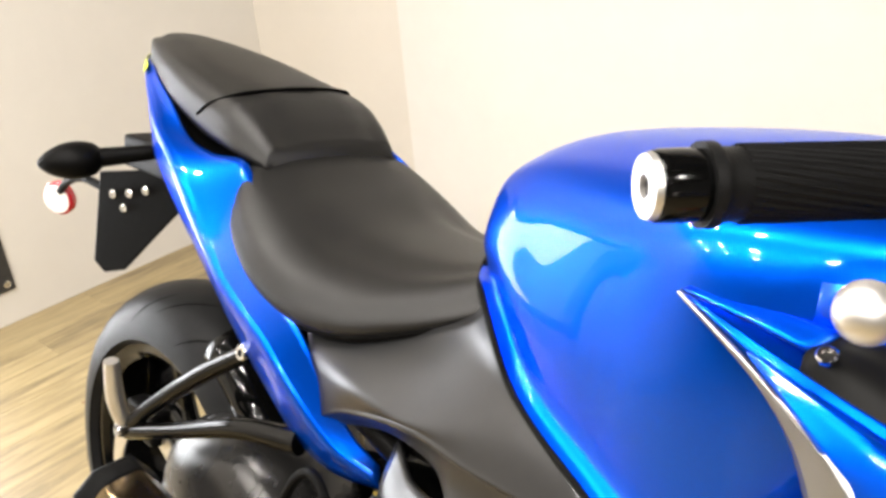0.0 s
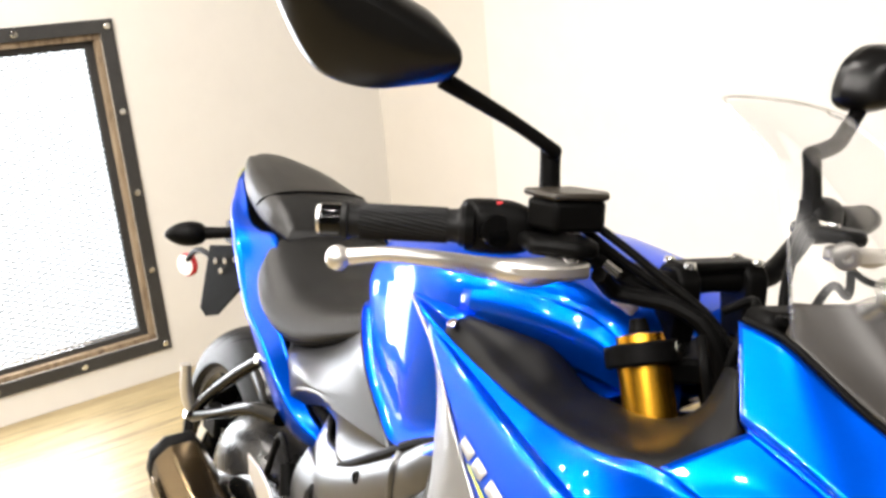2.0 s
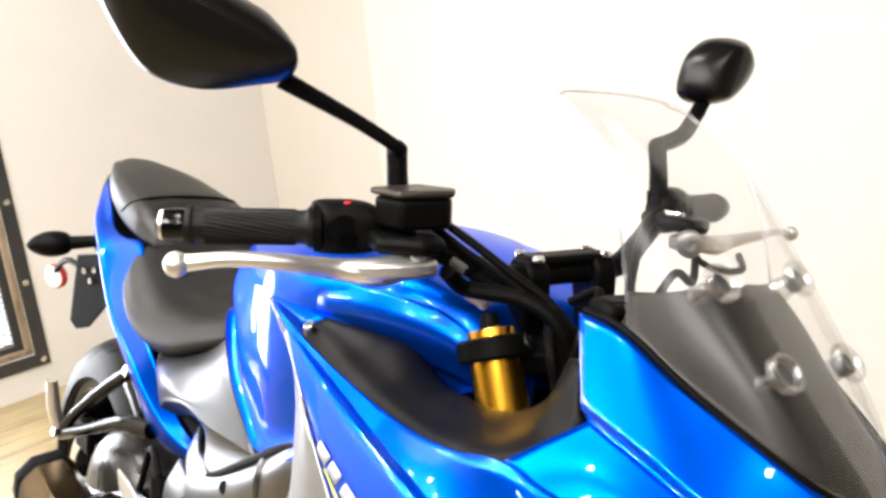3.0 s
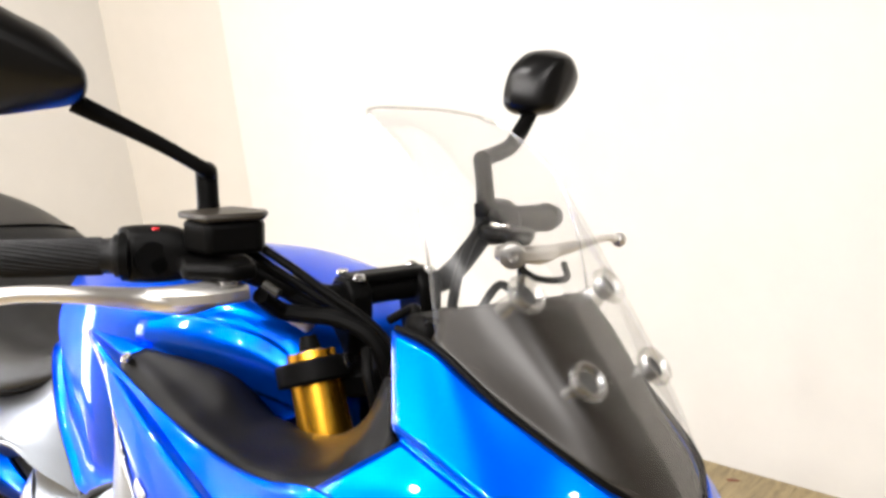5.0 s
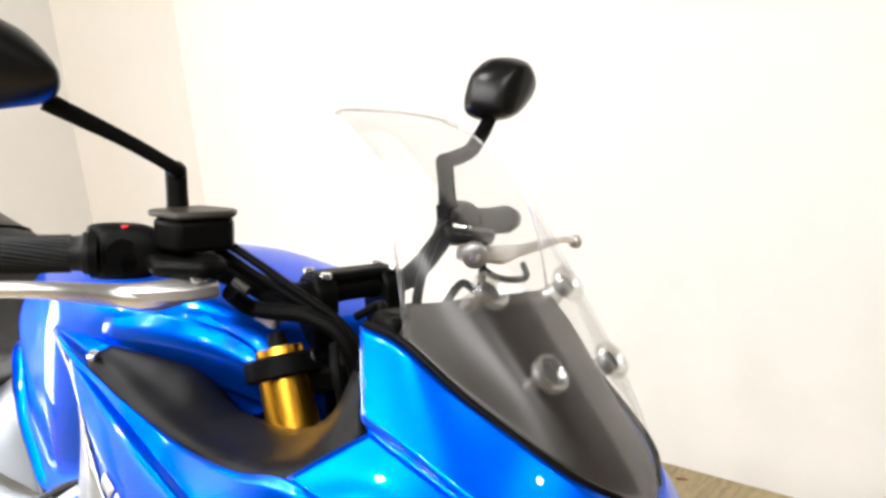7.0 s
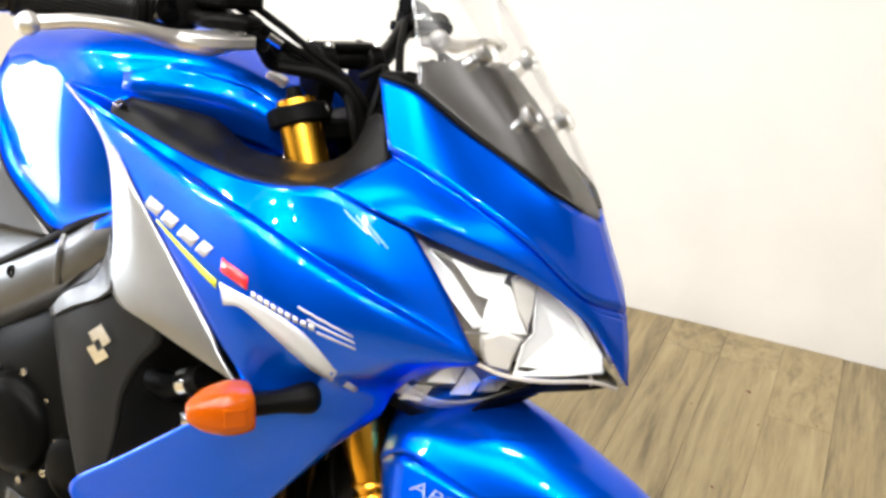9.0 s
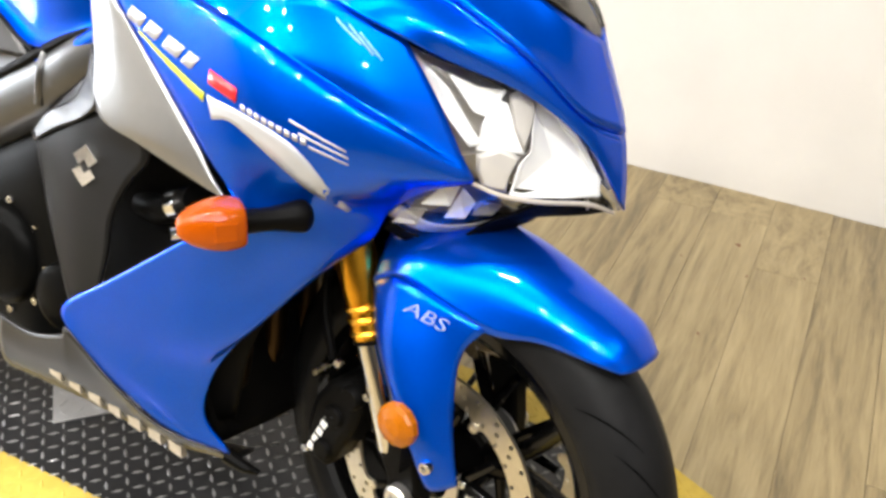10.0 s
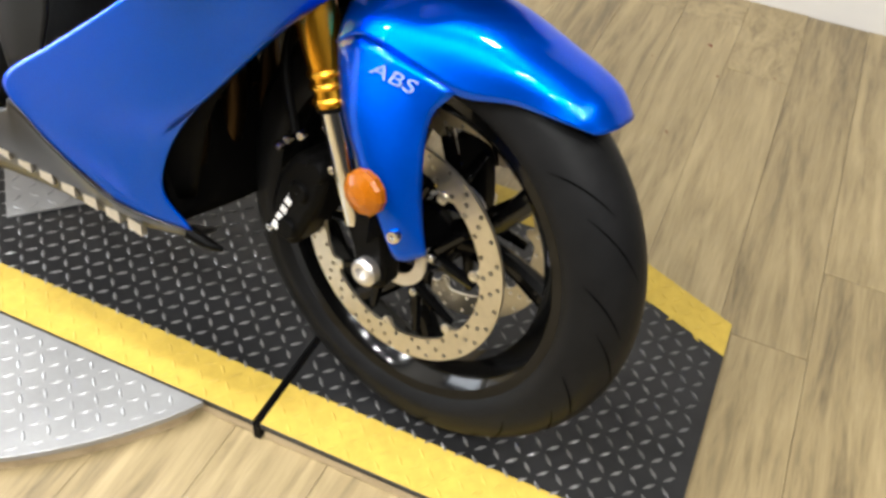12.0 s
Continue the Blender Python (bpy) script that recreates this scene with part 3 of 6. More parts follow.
def ring(x, half):
    """A ring across the bike from half a profile of (y, z), top first."""
    right = [(x, -y, z) for y, z in half]
    left = [(x, y, z) for y, z in reversed(half) if y > 1e-6]
    return right + left


def both(name, curves, mat, label="", nu=30, nv=14, solid=0.004, parent=None, smooth=40):
    """A panel on the right side and its twin on the left."""
    obs = []
    for m, _ in SIDES:
        obs.append(part(name, bm_grid(curves, nu, nv, m), mat, parent or bike, label, smooth, solid))
    return obs[0]


# -- wheels --
def tyre_profile(rim, outer, half, n=16):
    pts = []
    for i in range(n + 1):
        a = math.pi * i / n
        pts.append((rim + 0.016 + (outer - rim - 0.016) * math.sin(a) ** 0.95, -half * math.cos(a) * (1.0 if 2 < i < n - 2 else 0.97)))
    return [(rim - 0.004, -half * 0.70), (rim + 0.008, -half * 0.80), *pts, (rim + 0.008, half * 0.80), (rim - 0.004, half * 0.70)]


def wheel(name, at, outer, half, rim_half, spokes, label):
    rim_r = 0.216
    prof = [(rim_r + 0.008, -rim_half), (rim_r + 0.008, -rim_half + 0.006), (rim_r - 0.004, -rim_half + 0.012), (rim_r - 0.022, -0.02), (rim_r - 0.022, 0.02),
            (rim_r - 0.004, rim_half - 0.012), (rim_r + 0.008, rim_half - 0.006), (rim_r + 0.008, rim_half), (rim_r - 0.006, rim_half - 0.002),
            (rim_r - 0.016, rim_half - 0.010), (rim_r - 0.034, 0.016), (rim_r - 0.034, -0.016), (rim_r - 0.016, -rim_half + 0.010), (rim_r - 0.006, -rim_half + 0.002)]
    w = part(name, bm_lathe(prof, 96, at), GLOSS, bike, label, 30)
    part("tyre", bm_lathe(tyre_profile(rim_r, outer, half), 128, at, False), RUBBER, w, "black rubber road tyre with curved tread grooves", 60)
    part("hub", bm_lathe([(0.012, -0.055), (0.038, -0.055), (0.042, -0.035), (0.05, -0.02), (0.05, 0.02), (0.042, 0.035), (0.038, 0.055), (0.012, 0.055)], 32, at), GLOSS, w)
    for i in range(spokes):
        a = 2 * math.pi * i / spokes + 0.35
        for s in (-1, 1):
            b = a + s * 0.38
            pts = [(0.045 * math.cos(a + s * 0.1), 0, 0.045 * math.sin(a + s * 0.1)), (0.11 * math.cos(a + s * 0.20), 0.004, 0.11 * math.sin(a + s * 0.20)), (0.186 * math.cos(b), 0, 0.186 * math.sin(b))]
            part("spoke", bm_tube(pts, [0.018, 0.013, 0.017], 10, 8, at), GLOSS, w)
    # tread grooves: curved near-black sheets in pairs round the crown, painted as their shade
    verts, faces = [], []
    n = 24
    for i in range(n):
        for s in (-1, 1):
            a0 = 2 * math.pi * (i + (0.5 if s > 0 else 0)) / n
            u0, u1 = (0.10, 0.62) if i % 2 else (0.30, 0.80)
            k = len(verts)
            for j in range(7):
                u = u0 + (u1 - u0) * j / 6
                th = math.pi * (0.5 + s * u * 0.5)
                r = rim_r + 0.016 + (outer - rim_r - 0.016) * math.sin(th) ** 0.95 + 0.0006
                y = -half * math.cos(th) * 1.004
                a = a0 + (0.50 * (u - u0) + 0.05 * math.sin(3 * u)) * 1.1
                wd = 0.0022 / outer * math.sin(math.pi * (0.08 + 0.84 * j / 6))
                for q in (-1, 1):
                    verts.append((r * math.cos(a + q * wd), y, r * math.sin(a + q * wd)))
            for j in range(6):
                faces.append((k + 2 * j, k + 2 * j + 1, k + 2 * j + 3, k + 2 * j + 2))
    tagged(part("tread_pattern", fresh(verts, faces, at), GROOVE_PIPING, w, "", 0), kind="stuff")
    return w


# near black: painted shade of the tread grooves, and the seat piping's colour
GROOVE_PIPING = surface("groove_shade_and_piping_black", (0.0006, 0.0006, 0.0006), 0.9, vary=0.1, spec=0.02)
front_wheel = wheel("front_wheel", AXLE, 0.300, 0.059, 0.047, 3, "gloss black cast front wheel")
rear_wheel = wheel("rear_wheel", REAR, 0.311, 0.095, 0.080, 3, "gloss black cast rear wheel")


def drilled_disc(outer, inner, y, at, lobes):
    """A brake ring with drilled holes and fixing lugs on its inner edge."""
    seg = 180
    body = bmesh.new()
    rings = []
    for r_of, h in ((None, -0.0025), (inner, -0.0025), (inner, 0.0025), (None, 0.0025)):
        row = []
        for j in range(seg):
            a = 2 * math.pi * j / seg
            r = outer if r_of is None else inner - 0.013 * max(0.0, math.cos(lobes * (a - 0.2))) ** 10
            row.append(body.verts.new((r * math.cos(a), y + h, r * math.sin(a))))
        rings.append(row)
    for a, b in ((0, 1), (1, 2), (2, 3), (3, 0)):
        for j in range(seg):
            body.faces.new((rings[a][j], rings[a][(j + 1) % seg], rings[b][(j + 1) % seg], rings[b][j]))
    bmesh.ops.recalc_face_normals(body, faces=body.faces[:])
    me = bpy.data.meshes.new("disc")
    body.to_mesh(me)
    body.free()
    cut = bmesh.new()
    count = 30
    for i in range(count):
        for k, r in enumerate((0.128, 0.139, 0.149)):
            if (i + k) % 3 == 0 and k == 1:
                continue
            a = 2 * math.pi * (i + 0.33 * k) / count
            bmesh.ops.create_cone(cut, cap_ends=True, segments=8, radius1=0.0034, radius2=0.0034, depth=0.02,
                                  matrix=Matrix.Translation((r * math.cos(a), y, r * math.sin(a))) @ Matrix.Rotation(math.pi / 2, 4, "X"))
    mc = bpy.data.meshes.new("cut")
    cut.to_mesh(mc)
    cut.free()
    a, b = new("disc", me), new("cut", mc)
    mod = a.modifiers.new("holes", "BOOLEAN")
    mod.object, mod.operation, mod.solver = b, "DIFFERENCE", "EXACT"
    done = bpy.data.meshes.new_from_object(a.evaluated_get(bpy.context.evaluated_depsgraph_get()))
    bpy.data.objects.remove(a)
    bpy.data.objects.remove(b)
    bm = bmesh.new()
    bm.from_mesh(done)
    bm.transform(at)
    return bm


for side in (-1, 1):
    disc = part("brake_disc", drilled_disc(0.155, 0.124, side * 0.062, AXLE, 7), STEEL, front_wheel, "drilled steel brake disc", 20)
    for i in range(7):
        a = 2 * math.pi * i / 7 + 0.2
        p = AXLE @ Vector((0.115 * math.cos(a), side * 0.0645, 0.115 * math.sin(a)))
        d = AXLE.to_3x3() @ Vector((0, side, 0))
        bolt(disc, p, d, 0.007, 0.003, STEEL, "bobbin")
    for i in range(5):
        a = 2 * math.pi * i / 5 + 0.35
        pts = [(0.045 * math.cos(a), side * 0.058, 0.045 * math.sin(a)), (0.112 * math.cos(a + 0.30), side * 0.060, 0.112 * math.sin(a + 0.30))]
        part("carrier_arm", bm_tube(pts, [0.010, 0.006], 8, 3, AXLE), GLOSS, disc)
        pts[1] = (0.112 * math.cos(a - 0.30), side * 0.060, 0.112 * math.sin(a - 0.30))
        part("carrier_arm", bm_tube(pts, [0.010, 0.006], 8, 3, AXLE), GLOSS, disc)
        p = AXLE @ Vector((0.055 * math.cos(a), side * 0.066, 0.055 * math.sin(a)))
        bolt(disc, p, AXLE.to_3x3() @ Vector((0, side, 0)), 0.0055, 0.006, CHROME, "disc_bolt")
    part("sensor_ring", bm_lathe([(0.030, side * 0.066), (0.046, side * 0.066), (0.046, side * 0.069), (0.030, side * 0.069)], 40, AXLE), ALU, front_wheel)
    part("axle_nut", bm_lathe([(0.001, side * 0.128), (0.009, side * 0.128), (0.009, side * 0.136), (0.014, side * 0.136), (0.018, side * 0.132), (0.018, side * 0.10), (0.001, side * 0.10)], 24, AXLE, False), ALU, front_wheel, "bright axle end")
part("rear_brake_disc", bm_lathe([(0.12, -0.102), (0.12, -0.098), (0.09, -0.098), (0.09, -0.102)], 48, REAR), STEEL, rear_wheel)

# -- front fork, in the straight-ahead frame, then turned with the steering --
TOP, FOOT = Vector((-0.270, 0, 0.940)), Vector((-0.028, 0, 0.335))


def fork_at(s, side):
    p = TOP.lerp(FOOT, s)
    p.y = side * 0.103
    return p


for side in (-1, 1):
    leg = part("fork_leg", bm_tube([fork_at(0.02, side), fork_at(0.30, side), fork_at(0.60, side), fork_at(0.70, side), fork_at(0.745, side), fork_at(0.76, side)], [0.0255, 0.0255, 0.0255, 0.022, 0.0235, 0.0235], 28, 40, STEER), GOLD, bike, "gold anodised upper fork tube", 60)
    part("stanchion", bm_tube([fork_at(0.75, side), fork_at(0.98, side)], 0.0205, 24, 2, STEER), CHROME, leg, "polished steel stanchion")
    for f in (0.700, 0.722, 0.748):
        part("tube_collar", bm_tube([fork_at(f - 0.006, side), fork_at(f, side), fork_at(f + 0.006, side)], [0.0240, 0.0262, 0.0240], 24, 5, STEER), GOLD, leg, "raised gold collar")
    part("dust_seal", bm_tube([fork_at(0.758, side), fork_at(0.768, side)], 0.0235, 24, 2, STEER), BLACK, leg)
    part("fork_cap", bm_tube([fork_at(-0.006, side), fork_at(0.025, side)], [0.0235, 0.0245], 24, 2, STEER), GOLD, leg, "gold fork cap")
    part("preload_adjuster", bm_tube([fork_at(-0.030, side), fork_at(-0.010, side)], [0.008, 0.011], 12, 2, STEER), BLACK, leg)
    bm = bm_prism([(-0.055, 0.395), (-0.015, 0.405), (0.012, 0.372), (0.022, 0.318), (0.024, 0.285), (0.006, 0.270), (-0.018, 0.282), (-0.030, 0.318), (-0.048, 0.352)], side * 0.088, side * 0.121, "y", STEER)
    part("fork_bottom", bm, BLACK, leg, "black cast fork foot", 30, bevel=0.006)
    bm = bm_tube([fork_at(0.006, side), fork_at(0.040, side)], 0.0365, 28, 2, STEER)
    part("fork_clamp", bm, BLACK, leg, "black upper fork clamp", 40, bevel=0.003)
    p = STEER @ Vector((-0.244, side * 0.083, 0.9364))
    bolt(leg, p, STEER.to_3x3() @ Vector((0.75, side * -0.2, 0.45)), 0.0075, 0.010, CHROME, "clamp_bolt")
part("top_yoke", bm_prism([(-0.255, -0.10), (-0.235, -0.06), (-0.222, 0.0), (-0.235, 0.06), (-0.255, 0.10), (-0.29, 0.08), (-0.315, 0.0), (-0.29, -0.08)], 0.900, 0.926, "z", STEER), BLACK, bike, "black cast steering yoke", 30, bevel=0.005)
part("bottom_yoke", bm_prism([(-0.17, -0.135), (-0.145, -0.06), (-0.13, 0.0), (-0.145, 0.06), (-0.17, 0.135), (-0.22, 0.12), (-0.235, 0.0), (-0.22, -0.12)], 0.690, 0.735, "z", STEER), BLACK, bike, "", 30, bevel=0.006)
part("steering_head", bm_tube([(-0.265, 0, 0.91), (-0.18, 0, 0.70)], 0.032, 20, 2, STEER), BLACK, bike)

# -- brake calipers --
for side in (-1, 1):
    outline = [(-0.170, 0.258), (-0.180, 0.300), (-0.168, 0.355), (-0.140, 0.395), (-0.105, 0.405), (-0.085, 0.380), (-0.098, 0.335), (-0.118, 0.295), (-0.135, 0.255)]
    cal = part("brake_caliper", bm_prism(outline, side * 0.040, side * 0.112, "y", STEER), BLACK, bike, "black radial brake caliper", 30, bevel=0.010)
    for q in ((-0.157, 0.283), (-0.140, 0.345), (-0.115, 0.385)):
        part("piston_boss", bm_lathe([(0.001, side * 0.117), (0.013, side * 0.117), (0.017, side * 0.111), (0.017, side * 0.10)], 20, STEER @ Matrix.Translation((q[0] + 0.012, 0, q[1])), False), BLACK, cal)
    # maker's lettering as plain white bars
    for i in range(6):
        c = Vector((-0.166 + 0.0070 * i, side * 0.1125, 0.278 + 0.0150 * i))
        m = STEER @ Matrix.Translation(c) @ Matrix.Rotation(radians(-67), 4, "Y")
        part("white_mark", bm_box((-0.0052, -0.0008, -0.0050), (0.0052, 0.0008, 0.0050), m), PAINT_WHITE, cal, "white painted mark", 0)
    for q in ((-0.150, 0.410), (-0.128, 0.425), (-0.165, 0.395), (-0.175, 0.270), (-0.075, 0.402)):
        bolt(cal, STEER @ Vector((q[0], side * 0.108, q[1])), STEER.to_3x3() @ Vector((0, side, 0)), 0.006, 0.008, CHROME)
    part("brake_hose", bm_tube([(-0.150, side * 0.10, 0.415), (-0.185, side * 0.085, 0.50), (-0.19, side * 0.05, 0.60), (-0.215, side * 0.03, 0.72)], 0.0055, 10, 0, STEER), BLACK, cal)

# -- front mudguard --
G0 = [(-0.085, -0.110, 0.558), (-0.050, -0.108, 0.577), (0.010, -0.097, 0.560), (0.065, -0.082, 0.543), (0.120, -0.064, 0.550), (0.178, -0.055, 0.549), (0.206, -0.040, 0.543)]
G1 = [(-0.095, -0.085, 0.585), (-0.050, -0.085, 0.602), (0.010, -0.075, 0.597), (0.065, -0.064, 0.588), (0.120, -0.055, 0.580), (0.184, -0.043, 0.566), (0.214, -0.031, 0.545)]
G2 = [(-0.120, -0.040, 0.592), (-0.055, -0.042, 0.613), (0.010, -0.040, 0.617), (0.065, -0.036, 0.611), (0.120, -0.030, 0.597), (0.188, -0.022, 0.576), (0.219, -0.015, 0.547)]
G3 = [(-0.125, 0.0, 0.595), (-0.055, 0.0, 0.617), (0.010, 0.0, 0.622), (0.065, 0.0, 0.616), (0.120, 0.0, 0.602), (0.189, 0.0, 0.578), (0.220, 0.0, 0.548)]
flip = lambda c: [(x, -y, z) for x, y, z in c]
guard = part("front_mudguard", bm_grid([G0, G1, G2, G3, flip(G2), flip(G1), flip(G0)], 40, 31, STEER), BLUE, bike, "glossy blue front mudguard", 60, 0.003)
for m, _ in SIDES:
    L0 = [(-0.083, -0.110, 0.558), (-0.058, -0.126, 0.500), (-0.025, -0.133, 0.450), (0.006, -0.135, 0.405), (0.032, -0.132, 0.360)]
    L1 = [(-0.050, -0.110, 0.577), (-0.030, -0.138, 0.505), (-0.002, -0.146, 0.450), (0.022, -0.146, 0.405), (0.048, -0.138, 0.352)]
    L2 = [(0.000, -0.099, 0.566), (0.010, -0.120, 0.510), (0.022, -0.138, 0.450), (0.042, -0.138, 0.405), (0.060, -0.132, 0.351)]
    L3 = [(0.060, -0.083, 0.546), (0.043, -0.098, 0.512), (0.051, -0.111, 0.455), (0.062, -0.116, 0.405), (0.076, -0.118, 0.360)]
    leg = part("mudguard_leg", bm_grid([L0, L1, L2, L3], 26, 16, STEER @ m), BLUE, guard, "", 60, 0.003)
    for p in ((0.046, -0.147, 0.382),):
        bolt(leg, STEER @ m @ Vector((p[0], p[1] + 0.007, p[2])), STEER.to_3x3() @ m.to_3x3() @ Vector((0.1, -1, 0.1)), 0.0085, 0.008, CHROME)
    refl = part("side_reflector", bm_lathe([(0.001, -0.170), (0.013, -0.168), (0.024, -0.162), (0.0275, -0.158), (0.0275, -0.150), (0.001, -0.150)], 12, STEER @ m @ Matrix.Translation((0.008, 0, 0.427)), False), AMBER_YELLOW, bike, "round orange side reflector", 15)
    part("reflector_stay", bm_box((-0.004, -0.152, 0.36), (0.016, -0.118, 0.435), STEER @ m), BLACK, refl, "", 0)

# -- fairing --
K = [
    [(-0.573, -0.200, 0.908), (-0.451, -0.205, 0.876), (-0.320, -0.208, 0.853), (-0.225, -0.212, 0.853), (-0.160, -0.203, 0.861), (-0.086, -0.163, 0.832)],
    [(-0.545, -0.204, 0.898), (-0.430, -0.212, 0.862), (-0.310, -0.224, 0.835), (-0.210, -0.228, 0.815), (-0.115, -0.200, 0.790), (-0.049, -0.150, 0.781)],
    [(-0.525, -0.203, 0.889), (-0.405, -0.216, 0.858), (-0.303, -0.228, 0.833), (-0.203, -0.232, 0.806), (-0.096, -0.192, 0.760), (-0.012, -0.138, 0.722)],
    [(-0.515, -0.208, 0.882), (-0.400, -0.228, 0.852), (-0.300, -0.240, 0.826), (-0.200, -0.243, 0.798), (-0.090, -0.203, 0.750), (0.001, -0.134, 0.703)],
    [(-0.454, -0.225, 0.846), (-0.350, -0.243, 0.800), (-0.260, -0.254, 0.765), (-0.170, -0.244, 0.735), (-0.080, -0.196, 0.705), (-0.010, -0.138, 0.697)],
    [(-0.345, -0.240, 0.758), (-0.280, -0.252, 0.728), (-0.215, -0.250, 0.705), (-0.140, -0.220, 0.685), (-0.090, -0.175, 0.672), (-0.056, -0.130, 0.675)],
    [(-0.274, -0.245, 0.693), (-0.240, -0.248, 0.672), (-0.200, -0.238, 0.655), (-0.155, -0.205, 0.645), (-0.120, -0.160, 0.640), (-0.097, -0.125, 0.637)],
    [(-0.218, -0.245, 0.628), (-0.200, -0.236, 0.615), (-0.180, -0.222, 0.604), (-0.155, -0.195, 0.595), (-0.130, -0.165, 0.592), (-0.112, -0.130, 0.602)],
    [(-0.300, -0.242, 0.560), (-0.260, -0.236, 0.548), (-0.225, -0.225, 0.540), (-0.195, -0.205, 0.537), (-0.165, -0.180, 0.540), (-0.147, -0.150, 0.564)],
    [(-0.400, -0.238, 0.482), (-0.350, -0.236, 0.468), (-0.300, -0.230, 0.460), (-0.260, -0.220, 0.455), (-0.225, -0.200, 0.460), (-0.201, -0.180, 0.498)],
    [(-0.479, -0.234, 0.421), (-0.420, -0.232, 0.405), (-0.370, -0.226, 0.395), (-0.320, -0.215, 0.390), (-0.285, -0.205, 0.395), (-0.251, -0.190, 0.424)],
    [(-0.469, -0.235, 0.389), (-0.410, -0.228, 0.365), (-0.360, -0.220, 0.350), (-0.320, -0.210, 0.345), (-0.295, -0.200, 0.350), (-0.277, -0.190, 0.368)],
    [(-0.412, -0.225, 0.344), (-0.370, -0.216, 0.325), (-0.340, -0.208, 0.315), (-0.315, -0.202, 0.308), (-0.295, -0.195, 0.310), (-0.278, -0.190, 0.319)],
    [(-0.336, -0.205, 0.293), (-0.315, -0.200, 0.288), (-0.300, -0.195, 0.283), (-0.285, -0.190, 0.281), (-0.265, -0.185, 0.279), (-0.242, -0.180, 0.278)],
]
both("side_fairing", K, BLUE, "glossy metallic blue side fairing", 40, 72, 0.004, smooth=60)
T = [
    [(-0.576, -0.199, 0.909), (-0.570, -0.201, 0.907)],
    [(-0.505, -0.209, 0.868), (-0.500, -0.212, 0.872)],
    [(-0.470, -0.216, 0.824), (-0.440, -0.230, 0.836), (-0.430, -0.233, 0.830)],
    [(-0.440, -0.232, 0.752), (-0.392, -0.244, 0.756), (-0.342, -0.244, 0.757)],
    [(-0.418, -0.246, 0.686), (-0.345, -0.254, 0.690), (-0.272, -0.249, 0.692)],
    [(-0.345, -0.252, 0.668), (-0.30, -0.252, 0.667), (-0.250, -0.249, 0.662)],
    [(-0.240, -0.247, 0.641), (-0.230, -0.247, 0.638), (-0.222, -0.247, 0.633)],
]
both("fairing_trim", T, SILVER, "silver-grey side trim of the fairing", 14, 30, 0.004)
S = [
    [(-0.470, -0.212, 0.715), (-0.442, -0.226, 0.706), (-0.400, -0.240, 0.694)],
    [(-0.545, -0.200, 0.655), (-0.470, -0.226, 0.668), (-0.352, -0.246, 0.676)],
    [(-0.562, -0.204, 0.632), (-0.465, -0.228, 0.645), (-0.342, -0.243, 0.650)],
    [(-0.566, -0.204, 0.604), (-0.470, -0.228, 0.610), (-0.374, -0.240, 0.612)],
    [(-0.552, -0.206, 0.560), (-0.480, -0.226, 0.560), (-0.400, -0.237, 0.565)],
    [(-0.529, -0.215, 0.517), (-0.470, -0.228, 0.512), (-0.408, -0.236, 0.510)],
    [(-0.476, -0.228, 0.420), (-0.455, -0.231, 0.432), (-0.425, -0.233, 0.452)],
]
FLAP = [
    [(-0.455, -0.222, 0.752), (-0.466, -0.220, 0.712), (-0.492, -0.216, 0.680), (-0.535, -0.214, 0.654), (-0.572, -0.206, 0.618)],
    [(-0.438, -0.236, 0.726), (-0.450, -0.232, 0.698), (-0.474, -0.228, 0.671), (-0.520, -0.221, 0.648), (-0.568, -0.208, 0.614)],
    [(-0.420, -0.247, 0.690), (-0.432, -0.243, 0.682), (-0.462, -0.235, 0.664), (-0.508, -0.226, 0.642), (-0.565, -0.210, 0.610)],
]
both("trim_flap", FLAP, BELLY, "silver-grey flange beside the trim", 22, 10, 0.003)
shroud = both("radiator_shroud", S, GREY, "dark grey radiator shroud with a maker's emblem", 20, 28, 0.004)
# emblem, a plain bright shape
em = Matrix.Translation((-0.448, -0.2345, 0.614)) @ Matrix.Scale(1.15, 4) @ Matrix.Rotation(radians(-10), 4, "Z")
part("emblem", join(bm_prism([(-0.020, 0.006), (0.002, 0.022), (0.022, 0.010), (0.008, -0.001), (0.0, 0.006), (-0.010, -0.002)], -0.002, 0.001, "y", em),
                    bm_prism([(0.020, -0.008), (-0.002, -0.024), (-0.022, -0.012), (-0.008, -0.003), (0.0, -0.009), (0.010, -0.002)], -0.002, 0.001, "y", em)), CHROME, shroud, "chrome emblem", 0)
